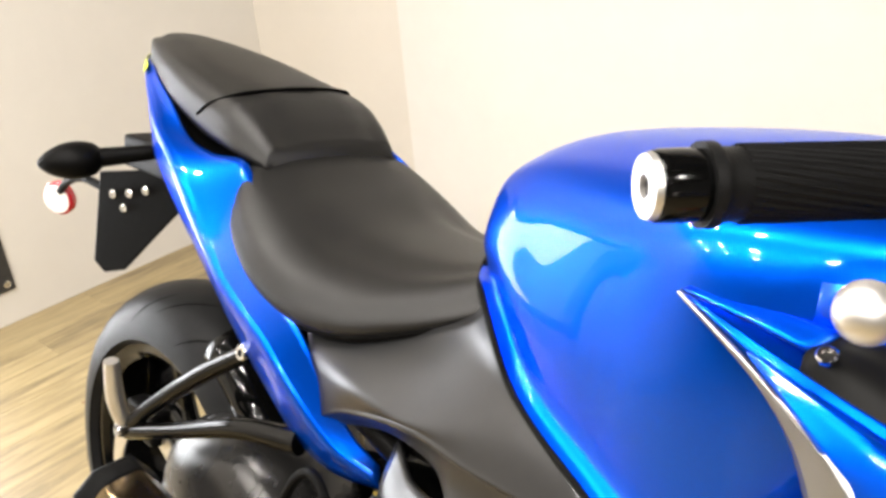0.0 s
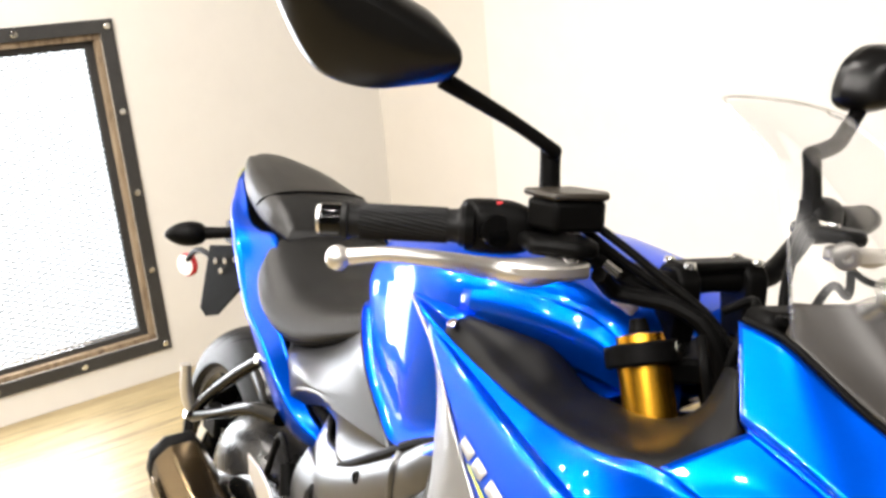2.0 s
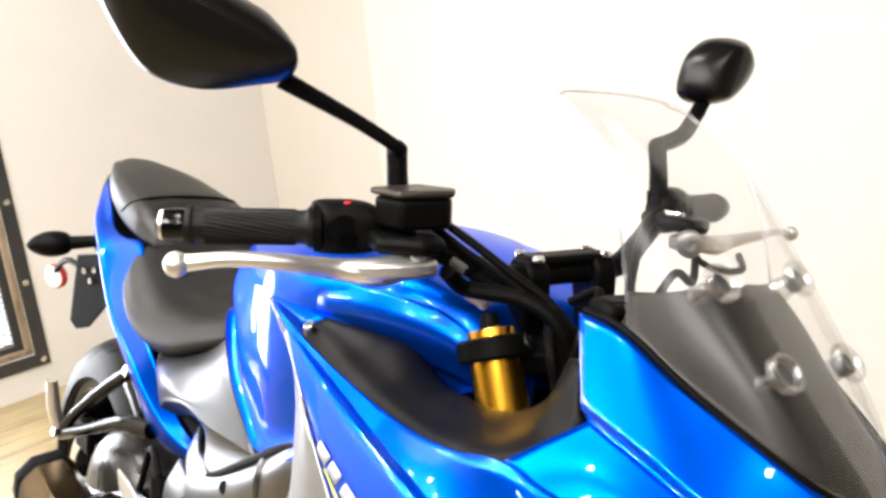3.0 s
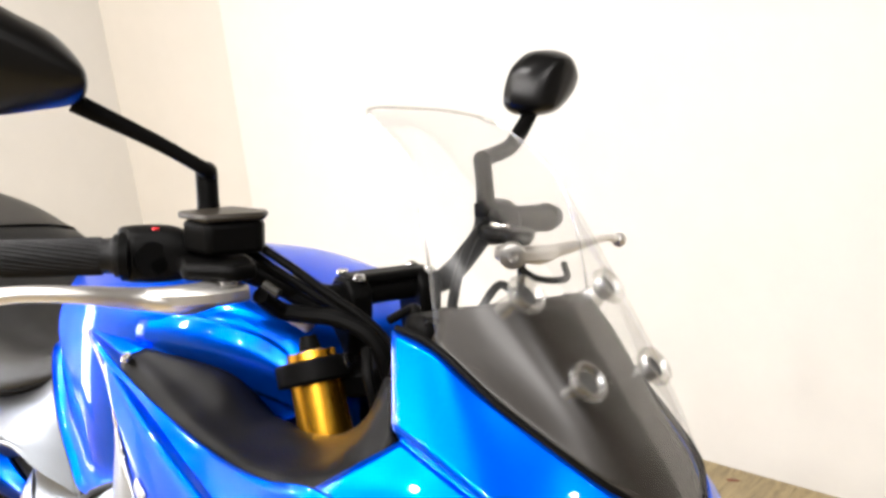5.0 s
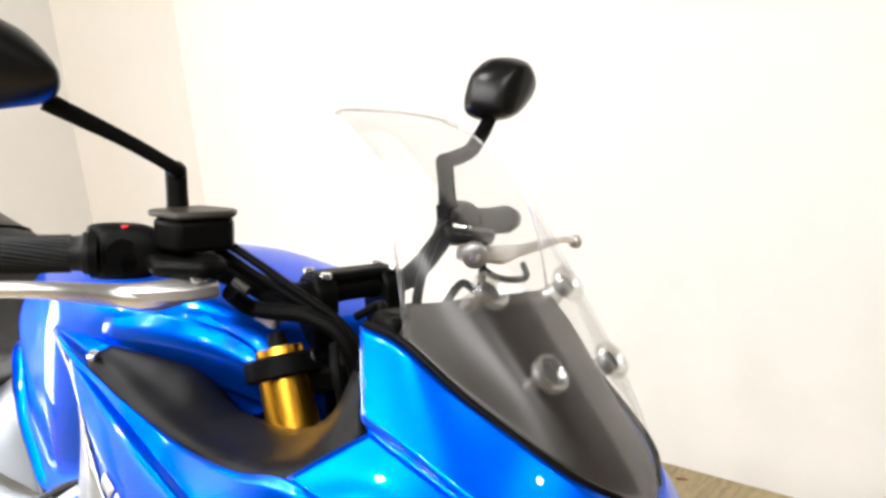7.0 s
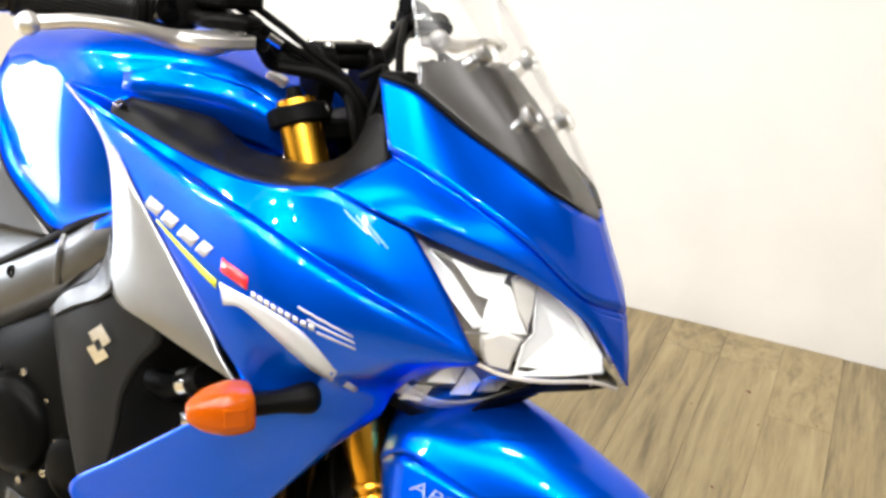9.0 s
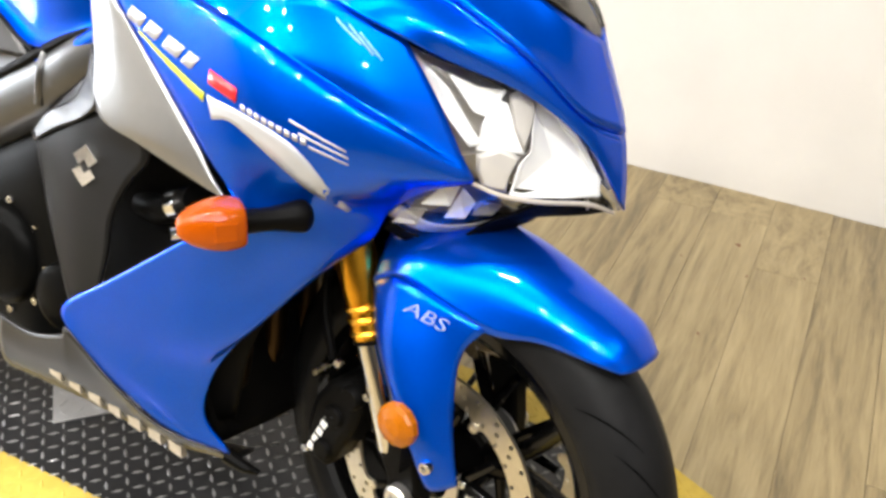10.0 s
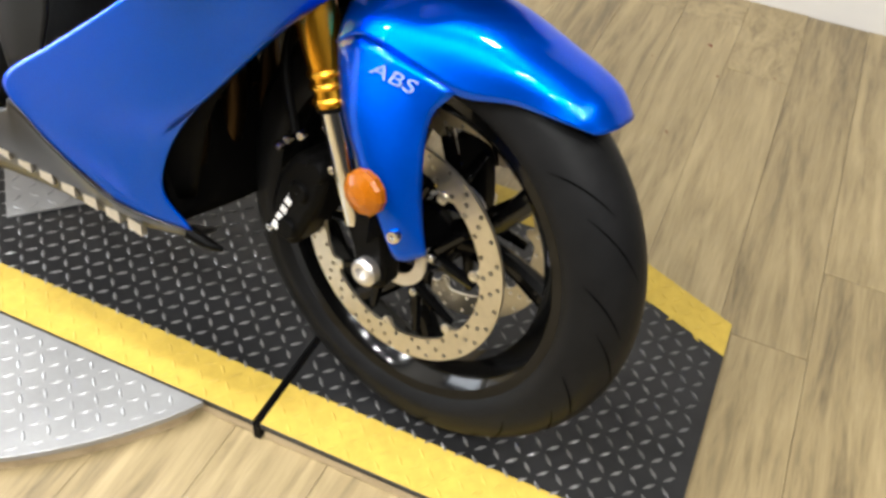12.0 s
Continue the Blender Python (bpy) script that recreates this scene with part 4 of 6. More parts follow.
# duct behind the shroud and the inner shell that closes the fairing
for m, _ in SIDES:
    part("duct_liner", bm_grid([[(-0.47, -0.19, 0.70), (-0.30, -0.20, 0.68), (-0.20, -0.20, 0.66)], [(-0.52, -0.17, 0.55), (-0.34, -0.17, 0.57), (-0.17, -0.12, 0.58)], [(-0.46, -0.19, 0.42), (-0.36, -0.19, 0.42), (-0.24, -0.15, 0.44)], [(-0.42, -0.17, 0.30), (-0.34, -0.17, 0.28), (-0.27, -0.14, 0.30)]], 14, 16, m), BLACK, bike, "black duct liner", 60, 0.003)
NOSE = [
    [(-0.179, -0.115, 0.977), (-0.134, -0.110, 0.968), (-0.090, -0.102, 0.944), (-0.023, -0.087, 0.912), (0.036, -0.055, 0.877), (0.064, 0.0, 0.855)],
    [(-0.160, -0.134, 0.940), (-0.110, -0.131, 0.932), (-0.055, -0.122, 0.910), (0.008, -0.102, 0.876), (0.060, -0.063, 0.834), (0.088, 0.0, 0.818)],
    [(-0.136, -0.148, 0.908), (-0.088, -0.146, 0.894), (-0.030, -0.136, 0.870), (0.030, -0.110, 0.834), (0.082, -0.064, 0.784), (0.111, 0.0, 0.765)],
    [(-0.130, -0.144, 0.903), (-0.084, -0.141, 0.888), (-0.027, -0.130, 0.864), (0.032, -0.104, 0.828), (0.084, -0.058, 0.778), (0.113, 0.0, 0.758)],
    [(-0.146, -0.172, 0.881), (-0.096, -0.170, 0.866), (-0.040, -0.156, 0.842), (0.028, -0.113, 0.812), (0.088, -0.060, 0.763), (0.123, 0.0, 0.718)],
    [(-0.163, -0.203, 0.862), (-0.108, -0.190, 0.845), (-0.042, -0.153, 0.821), (0.030, -0.110, 0.799), (0.092, -0.054, 0.750), (0.130, 0.0, 0.680)],
]
shift = lambda c, x, y, z: [(p[0] + x, p[1] + (y if p[1] < -0.01 else 0), p[2] + z) for p in c]
middle = lambda a, b, f=0.5: [tuple(u + (v - u) * f for u, v in zip(p, q)) for p, q in zip(a, b)]
LEDGE = shift(NOSE[3], 0.001, -0.002, -0.005)
both("nose_cowl", [NOSE[0], middle(NOSE[0], NOSE[2], 0.33), middle(NOSE[0], NOSE[2], 0.67), NOSE[2]], BLUE, "glossy metallic blue nose cowl", 34, 12, 0.003, smooth=40)
both("cowl_step", [NOSE[2], shift(NOSE[2], -0.004, 0.007, -0.004), LEDGE], BLUE, "recessed step along the cowl", 34, 3, 0.002, smooth=10)
both("lower_cowl", [LEDGE, *NOSE[4:]], BLUE, "glossy blue lower cowl over the headlamp", 34, 18, 0.003, smooth=40)
P = [
    [(-0.490, -0.203, 0.884), (-0.440, -0.205, 0.870), (-0.380, -0.206, 0.858), (-0.300, -0.204, 0.840), (-0.226, -0.208, 0.847), (-0.164, -0.199, 0.858), (-0.146, -0.168, 0.876), (-0.133, -0.147, 0.898)],
    [(-0.490, -0.200, 0.897), (-0.440, -0.197, 0.884), (-0.380, -0.197, 0.868), (-0.300, -0.198, 0.853), (-0.226, -0.198, 0.855), (-0.174, -0.188, 0.866), (-0.148, -0.160, 0.884), (-0.140, -0.147, 0.908)],
    [(-0.482, -0.190, 0.902), (-0.435, -0.182, 0.892), (-0.370, -0.178, 0.874), (-0.295, -0.178, 0.857), (-0.228, -0.170, 0.860), (-0.196, -0.160, 0.870), (-0.170, -0.146, 0.897), (-0.158, -0.132, 0.938)],
    [(-0.478, -0.178, 0.905), (-0.424, -0.160, 0.902), (-0.382, -0.145, 0.896), (-0.340, -0.136, 0.872), (-0.303, -0.131, 0.866), (-0.245, -0.127, 0.866), (-0.203, -0.121, 0.888), (-0.182, -0.115, 0.935)],
    [(-0.478, -0.140, 0.890), (-0.424, -0.112, 0.885), (-0.382, -0.100, 0.864), (-0.340, -0.100, 0.838), (-0.303, -0.100, 0.822), (-0.245, -0.104, 0.822), (-0.215, -0.104, 0.850), (-0.194, -0.102, 0.930)],
]
CAP = [
    [(-0.573, -0.199, 0.910), (-0.530, -0.200, 0.905), (-0.490, -0.2005, 0.898)],
    [(-0.570, -0.194, 0.913), (-0.526, -0.193, 0.909), (-0.482, -0.1905, 0.903)],
    [(-0.568, -0.188, 0.915), (-0.522, -0.183, 0.911), (-0.478, -0.1785, 0.906)],
    [(-0.565, -0.150, 0.910), (-0.520, -0.145, 0.900), (-0.478, -0.140, 0.891)],
]
both("panel_cap", CAP, BLUE, "blue cap between fairing and tank", 12, 12, 0.003)
both("inner_panel", P, SATIN, "satin black cockpit infill panel", 40, 24, 0.003, smooth=25)
bolt(bike, (-0.477, -0.203, 0.899), (0, -0.6, 0.8), 0.0065, 0.004, CHROME)
# -- maker's stripes and lettering as plain shapes on the fairing --
rows_k = [catmull(c, 40) for c in K[:8]]
FINE = [p for i in range(40) for p in catmull([r[i] for r in rows_k], 60)]


def skin(x, z):
    """The side fairing's y at (x, z), blended from the nearest points of its skin."""
    near = sorted(((c[0] - x) ** 2 + (c[2] - z) ** 2 + 1e-6, c[1]) for c in FINE)[:10]
    return sum(y / d for d, y in near) / sum(1 / d for d, y in near) - 0.0036


def stripe(name, a, b, wa, wb, mat, label, n=10, z_bow=0.0, lean=0.0):
    top, low = [], []
    for i in range(n + 1):
        f = i / n
        x, z = a[0] + (b[0] - a[0]) * f, a[1] + (b[1] - a[1]) * f + z_bow * math.sin(math.pi * f)
        w = wa + (wb - wa) * f
        top.append((x + lean, z + w / 2))
        low.append((x - lean, z - w / 2))
    verts, faces = [], []
    for (x, z) in top + low:
        verts.append((x, skin(x, z), z))
    faces = [(i, i + 1, n + 2 + i, n + 1 + i) for i in range(n)]
    return part(name, fresh(verts, faces), mat, bike, label, 180, 0.0006)


for i, wide in enumerate((0.025, 0.021, 0.025, 0.015)):
    x, z = -0.383 + 0.0315 * i, 0.8055 - 0.0093 * i
    stripe("lettering_mark", (x, z), (x + wide, z - wide * 0.31), 0.0135, 0.0135, DECAL_SILVER, "silver lettering mark", 3, 0.0, 0.0055)
stripe("red_mark", (-0.254, 0.765), (-0.218, 0.753), 0.0145, 0.0145, DECAL_RED, "red square mark", 4)
for i in range(9):
    f = i / 9
    stripe("small_mark", (-0.212 + 0.072 * f, 0.743 - 0.023 * f), (-0.212 + 0.072 * (f + 0.08), 0.743 - 0.023 * (f + 0.08)), 0.0065, 0.0065, DECAL_SILVER, "small silver mark", 3)
stripe("yellow_stripe", (-0.365, 0.787), (-0.258, 0.742), 0.003, 0.010, DECAL_LIME, "yellow-green stripe", 8)
FLASH_TOP = [(-0.254, 0.0, 0.746), (-0.203, 0.0, 0.735), (-0.157, 0.0, 0.716), (-0.131, 0.0, 0.683), (-0.121, 0.0, 0.640)]
FLASH_LOW = [(-0.246, 0.0, 0.722), (-0.221, 0.0, 0.724), (-0.179, 0.0, 0.697), (-0.147, 0.0, 0.666), (-0.125, 0.0, 0.637)]
verts = []
for p, q in zip(catmull(FLASH_TOP, 25), catmull(FLASH_LOW, 25)):
    for f in (0.0, 0.33, 0.67, 1.0):
        c = p.lerp(q, f)
        verts.append((c.x, skin(c.x, c.z), c.z))
part("silver_flash", fresh(verts, [(4 * i + j, 4 * i + j + 1, 4 * i + j + 5, 4 * i + j + 4) for i in range(24) for j in range(3)]), DECAL_SILVER, bike, "tapering silver flash", 180, 0.0006)
for a, b in (((-0.160, 0.741), (-0.106, 0.718)), ((-0.150, 0.729), (-0.104, 0.711)), ((-0.140, 0.717), (-0.104, 0.704))):
    stripe("thin_stripe", a, b, 0.0028, 0.0022, DECAL_SILVER, "thin silver stripe", 8)
for a, b in (((-0.145, 0.843), (-0.118, 0.822)), ((-0.133, 0.839), (-0.106, 0.814)), ((-0.122, 0.833), (-0.098, 0.810))):
    stripe("thin_stripe", a, b, 0.0026, 0.0026, DECAL_PALE, "thin pale blue stripe", 8)

# -- tank, seats and tail --
TANK = [
    (-0.838, [(0, 0.905), (0.040, 0.900), (0.055, 0.885), (0.040, 0.865), (0, 0.860)]),
    (-0.815, [(0, 0.945), (0.070, 0.935), (0.112, 0.895), (0.110, 0.845), (0, 0.835)]),
    (-0.775, [(0, 0.968), (0.088, 0.955), (0.138, 0.910), (0.144, 0.835), (0, 0.815)]),
    (-0.720, [(0, 0.982), (0.098, 0.968), (0.155, 0.922), (0.160, 0.775), (0, 0.770)]),
    (-0.640, [(0, 0.994), (0.108, 0.980), (0.178, 0.930), (0.178, 0.740), (0, 0.735)]),
    (-0.570, [(0, 1.001), (0.114, 0.986), (0.193, 0.936), (0.190, 0.722), (0, 0.720)]),
    (-0.500, [(0, 1.002), (0.114, 0.986), (0.182, 0.938), (0.176, 0.755), (0, 0.750)]),
    (-0.420, [(0, 0.988), (0.108, 0.976), (0.154, 0.942), (0.132, 0.800), (0, 0.795)]),
    (-0.350, [(0, 0.962), (0.090, 0.956), (0.122, 0.930), (0.102, 0.845), (0, 0.835)]),
    (-0.312, [(0, 0.938), (0.068, 0.932), (0.108, 0.906), (0.100, 0.865), (0, 0.858)]),
    (-0.298, [(0, 0.915), (0.045, 0.912), (0.085, 0.897), (0.080, 0.880), (0, 0.876)]),
]


def tank_ring(x, half):
    """The knee hollow is put between shoulder and lower edge."""
    (a, az), (b, bz) = half[2], half[3]
    dip = -0.005
    mid = [(a * 0.5 + b * 0.5 - dip, az * 0.55 + bz * 0.45), (b - 0.004, bz + (az - bz) * 0.10)]
    return ring(x, [half[0], (half[1][0] * 0.55, half[0][1] * 0.75 + half[1][1] * 0.25), half[1], ((half[1][0] + a) / 2 + 0.006, (half[1][1] + az) / 2 + 0.008), half[2], *mid, half[3], half[4]])


tank = part("fuel_tank", bm_loft([tank_ring(x, h) for x, h in TANK], 72, 60), BLUE, bike, "glossy metallic blue fuel tank", 70)
for m, _ in SIDES:
    part("tank_edge", bm_tube([m @ Vector(q) for q in ((-0.832, -0.066, 0.872), (-0.815, -0.114, 0.842), (-0.777, -0.149, 0.826), (-0.722, -0.166, 0.770), (-0.642, -0.184, 0.735), (-0.585, -0.195, 0.718))], 0.0042, 8, 40), BLACK, tank, "black edge strip of the tank")
# front shoulders of the tank cover
C = [
    [(-0.500, -0.174, 0.946), (-0.420, -0.155, 0.948), (-0.350, -0.128, 0.940), (-0.305, -0.104, 0.915), (-0.284, -0.066, 0.905)],
    [(-0.495, -0.184, 0.922), (-0.415, -0.160, 0.920), (-0.345, -0.134, 0.914), (-0.298, -0.108, 0.896), (-0.272, -0.066, 0.886)],
    [(-0.500, -0.178, 0.892), (-0.415, -0.138, 0.884), (-0.342, -0.112, 0.874), (-0.298, -0.092, 0.862), (-0.275, -0.060, 0.855)],
]
both("tank_shoulder", C, BLUE, "blue tank cover shoulder", 24, 14, 0.003)
R = [
    [(-0.600, -0.186, 0.722), (-0.565, -0.196, 0.712), (-0.510, -0.202, 0.745), (-0.455, -0.204, 0.780)],
    [(-0.595, -0.190, 0.713), (-0.562, -0.202, 0.702), (-0.508, -0.208, 0.733), (-0.452, -0.208, 0.768)],
    [(-0.590, -0.184, 0.705), (-0.560, -0.195, 0.694), (-0.506, -0.202, 0.725), (-0.450, -0.203, 0.760)],
]
both("tank_flange", R, BLUE, "", 20, 9, 0.003)

SEAT = [
    (-0.800, [(0, 0.848), (0.050, 0.842), (0.085, 0.824), (0.090, 0.806), (0, 0.795)]),
    (-0.840, [(0, 0.838), (0.062, 0.830), (0.104, 0.805), (0.106, 0.782), (0, 0.775)]),
    (-0.900, [(0, 0.820), (0.070, 0.810), (0.126, 0.786), (0.126, 0.756), (0, 0.745)]),
    (-0.970, [(0, 0.812), (0.084, 0.800), (0.146, 0.770), (0.144, 0.735), (0, 0.728)]),
    (-1.050, [(0, 0.818), (0.092, 0.806), (0.158, 0.774), (0.153, 0.732), (0, 0.728)]),
    (-1.120, [(0, 0.846), (0.102, 0.837), (0.160, 0.800), (0.154, 0.762), (0, 0.755)]),
    (-1.175, [(0, 0.874), (0.090, 0.866), (0.142, 0.833), (0.138, 0.800), (0, 0.793)]),
    (-1.208, [(0, 0.882), (0.065, 0.876), (0.108, 0.853), (0.104, 0.828), (0, 0.822)]),
]
rounder = lambda h: [h[0], (h[1][0] * 0.6, h[0][1] * 0.8 + h[1][1] * 0.2), h[1], ((h[1][0] + h[2][0]) / 2 + 0.006, (h[1][1] + h[2][1]) / 2 + 0.006), h[2], h[3], h[4]]
seat = part("rider_seat", bm_loft([ring(x, rounder(h)) for x, h in SEAT], 64, 48), VINYL, bike, "smooth black vinyl rider seat", 80)
E1 = [(x, -h[3][0] - 0.001, h[3][1] + 0.002) for x, h in SEAT]
part("seat_base", bm_tube([*E1, *[(x, -y, z) for x, y, z in reversed(E1)]], 0.006, 10, 90), BLACK, seat, "black seat rim")
PILLION = [
    (-1.178, [(0, 0.893), (0.066, 0.888), (0.098, 0.874), (0.090, 0.862), (0, 0.858)]),
    (-1.205, [(0, 0.922), (0.070, 0.915), (0.105, 0.892), (0.100, 0.868), (0, 0.863)]),
    (-1.245, [(0, 0.947), (0.074, 0.938), (0.111, 0.908), (0.106, 0.876), (0, 0.868)]),
    (-1.320, [(0, 0.964), (0.073, 0.954), (0.107, 0.920), (0.100, 0.888), (0, 0.880)]),
    (-1.420, [(0, 0.981), (0.062, 0.973), (0.092, 0.944), (0.086, 0.914), (0, 0.905)]),
    (-1.510, [(0, 0.992), (0.040, 0.986), (0.066, 0.960), (0.062, 0.938), (0, 0.93)]),
    (-1.562, [(0, 0.992), (0.026, 0.986), (0.042, 0.966), (0.040, 0.95), (0, 0.945)]),
    (-1.578, [(0, 0.978), (0.016, 0.975), (0.024, 0.965), (0.022, 0.958), (0, 0.955)]),
]
pillion = part("pillion_seat", bm_loft([ring(x, rounder(h)) for x, h in PILLION], 64, 48), VINYL, bike, "black vinyl pillion seat with a piped seam", 80)
part("seam_piping", bm_tube([(-1.318, -0.108, 0.910), (-1.290, -0.104, 0.928), (-1.258, -0.076, 0.943), (-1.246, 0.0, 0.949), (-1.258, 0.076, 0.943), (-1.290, 0.104, 0.928), (-1.318, 0.108, 0.910)], 0.0028, 8, 50), GROOVE_PIPING, pillion, "dark piped seam")
TAIL = [
    [(-0.938, -0.110, 0.590), (-0.968, -0.128, 0.625), (-0.998, -0.148, 0.685), (-1.030, -0.158, 0.732), (-1.110, -0.158, 0.790), (-1.188, -0.114, 0.866), (-1.257, -0.121, 0.870), (-1.315, -0.120, 0.880), (-1.385, -0.104, 0.912), (-1.480, -0.078, 0.945), (-1.580, -0.020, 0.968)],
    [(-0.930, -0.116, 0.574), (-0.975, -0.146, 0.604), (-1.020, -0.168, 0.655), (-1.070, -0.176, 0.702), (-1.145, -0.178, 0.745), (-1.222, -0.170, 0.802), (-1.290, -0.158, 0.850), (-1.370, -0.138, 0.885), (-1.450, -0.104, 0.915), (-1.530, -0.066, 0.940), (-1.592, -0.020, 0.958)],
    [(-0.928, -0.105, 0.564), (-0.980, -0.132, 0.570), (-1.030, -0.146, 0.592), (-1.085, -0.150, 0.632), (-1.165, -0.150, 0.690), (-1.245, -0.146, 0.752), (-1.315, -0.142, 0.806), (-1.390, -0.126, 0.848), (-1.465, -0.092, 0.882), (-1.535, -0.058, 0.915), (-1.590, -0.018, 0.940)],
]
ridge_rows = [[(x, y, z + h) for x, y, z in middle(TAIL[0], TAIL[1], f)] for f, h in ((0.55, 0.003), (0.86, 0.005))]
TAIL = [TAIL[0], *ridge_rows, *TAIL[1:]]
both("tail_cover", TAIL, BLUE, "glossy blue tail cover", 60, 16, 0.004, smooth=60)
both("tail_valley", [[(x, y + 0.001, z - 0.003) for x, y, z in TAIL[0][5:]], [(x, y * 0.86, z - 0.014) for x, y, z in TAIL[0][5:]], [(x, y * 0.5, z - 0.006) for x, y, z in TAIL[0][5:]]], BLACK, "black trough beside the pillion seat", 30, 8, 0.002)
both("tail_stripe", [[(-1.500, -0.080, 0.950), (-1.545, -0.058, 0.957), (-1.575, -0.036, 0.961)], [(-1.505, -0.084, 0.940), (-1.548, -0.061, 0.948), (-1.578, -0.036, 0.954)]], DECAL_LIME, "yellow-green tail stripe", 10, 4, 0.001)
part("tail_underside", bm_loft([ring(-1.12, [(0, 0.74), (0.11, 0.73), (0.13, 0.70), (0, 0.68)]), ring(-1.30, [(0, 0.86), (0.11, 0.85), (0.125, 0.80), (0, 0.76)]), ring(-1.45, [(0, 0.91), (0.08, 0.90), (0.085, 0.87), (0, 0.84)]), ring(-1.58, [(0, 0.955), (0.015, 0.95), (0.02, 0.93), (0, 0.92)])], 28, 16), BLACK, bike, "black plastic under-tail", 60)

# -- licence plate bracket with indicators and reflector --
TURN = Matrix.Translation((-1.60, -0.055, 0)) @ Matrix.Rotation(radians(17), 4, "Z") @ Matrix.Translation((1.60, 0.055, 0))
pb = part("plate_bracket", bm_prism([(-1.470, 0.805), (-1.668, 0.768), (-1.685, 0.618), (-1.662, 0.603), (-1.618, 0.616), (-1.470, 0.765)], -0.058, -0.052, "y", TURN), BLACK, bike, "black licence plate bracket", 0, bevel=0.002)
part("bracket_arm", bm_box((-1.62, -0.06, 0.785), (-1.44, 0.06, 0.835)), BLACK, pb, "", 0, bevel=0.006)
for i, (x, z) in enumerate(((-1.635, 0.738), (-1.600, 0.745), (-1.612, 0.720), (-1.565, 0.755))):
    bolt(pb, TURN @ Vector((x, -0.059, z)), TURN.to_3x3() @ Vector((0, -1, 0)), 0.007, 0.005, CHROME)
part("reflector_stay", bm_tube([(-1.67, -0.06, 0.735), (-1.74, -0.07, 0.742), (-1.80, -0.07, 0.725), (-1.835, -0.07, 0.70)], 0.007, 10), BLACK, pb)
refl_at = Matrix.Translation((-1.845, -0.07, 0.685)) @ Matrix.Rotation(radians(28), 4, "Z") @ Matrix.Rotation(radians(8), 4, "X")
refl = part("tail_reflector", bm_lathe([(0.001, -0.004), (0.027, -0.004), (0.030, 0.0), (0.030, 0.010), (0.001, 0.010)], 28, refl_at, False), TAIL_RED, pb, "round rear reflector with a red rim")
part("reflector_face", bm_lathe([(0.001, -0.0075), (0.016, -0.007), (0.0255, -0.005), (0.0255, -0.003), (0.001, -0.003)], 28, refl_at, False), WHITE_TAG, refl, "pale reflector face")


def indicator(p, d, m, mat, name, label, length=0.075, r=0.026):
    """A pointed lamp body on a rubber stalk that leaves the bike along d."""
    rings = []
    at = m @ turn_to(p, d)
    if mat is AMBER:
        # squarish lens with a flat inner end and a blunt tip
        for f, rr in ((0.0, 0.80), (0.05, 0.93), (0.28, 1.02), (0.52, 0.95), (0.74, 0.77), (0.90, 0.52), (0.98, 0.32), (1.0, 0.16)):
            rings.append([(r * 1.10 * rr * a, f * length, r * 0.95 * rr * b) for a, b in ((1, 0), (0.94, 0.62), (0.62, 0.94), (0, 1), (-0.62, 0.94), (-0.94, 0.62), (-1, 0), (-0.94, -0.62), (-0.62, -0.94), (0, -1), (0.62, -0.94), (0.94, -0.62))])
    for f, rr in () if mat is AMBER else ((0.0, 0.55), (0.12, 0.85), (0.35, 1.0), (0.6, 0.92), (0.82, 0.62), (0.96, 0.28), (1.0, 0.05)):
        rings.append([(r * 1.12 * rr * math.cos(a), f * length, r * 0.86 * rr * math.sin(a)) for a in (2 * math.pi * j / 12 for j in range(12))])
    ob = part(name, bm_loft(rings, 24, 20, True, at), mat, bike, label, 60)
    part("stalk", bm_tube([(0, -0.072, 0), (0, -0.062, 0), (0, -0.03, 0), (0, 0.006, 0)], [0.010, 0.0180, 0.0130, 0.0135] if mat is AMBER else [0.011, 0.012, 0.013, 0.0145], 14, 10, at), BLACK, ob, "black rubber stalk")
    return ob


for m, _ in SIDES:
    indicator((-1.555, -0.125, 0.813), (-0.40, -0.80, -0.12), m, BLACK, "rear_indicator", "dark rear indicator on a rubber stalk", 0.086, 0.031)
    ind = indicator((-0.190, -0.262, 0.628), (-0.62, -0.75, -0.12), m, AMBER, "front_indicator", "orange front indicator lamp on a black stalk", 0.068, 0.026)
    tip = m @ turn_to((-0.190, -0.262, 0.628), (-0.62, -0.75, -0.12))
    part("lens_screw", bm_tube([tip @ Vector((0, 0.064, -0.006)), tip @ Vector((0, 0.073, -0.006))], 0.0065, 12, 2), CHROME, ind, "bright lens screw")
    part("lens_window", bm_box((-0.0293, 0.010, -0.011), (0.0293, 0.034, 0.011), tip), AMBER, ind, "", 0, bevel=0.002)

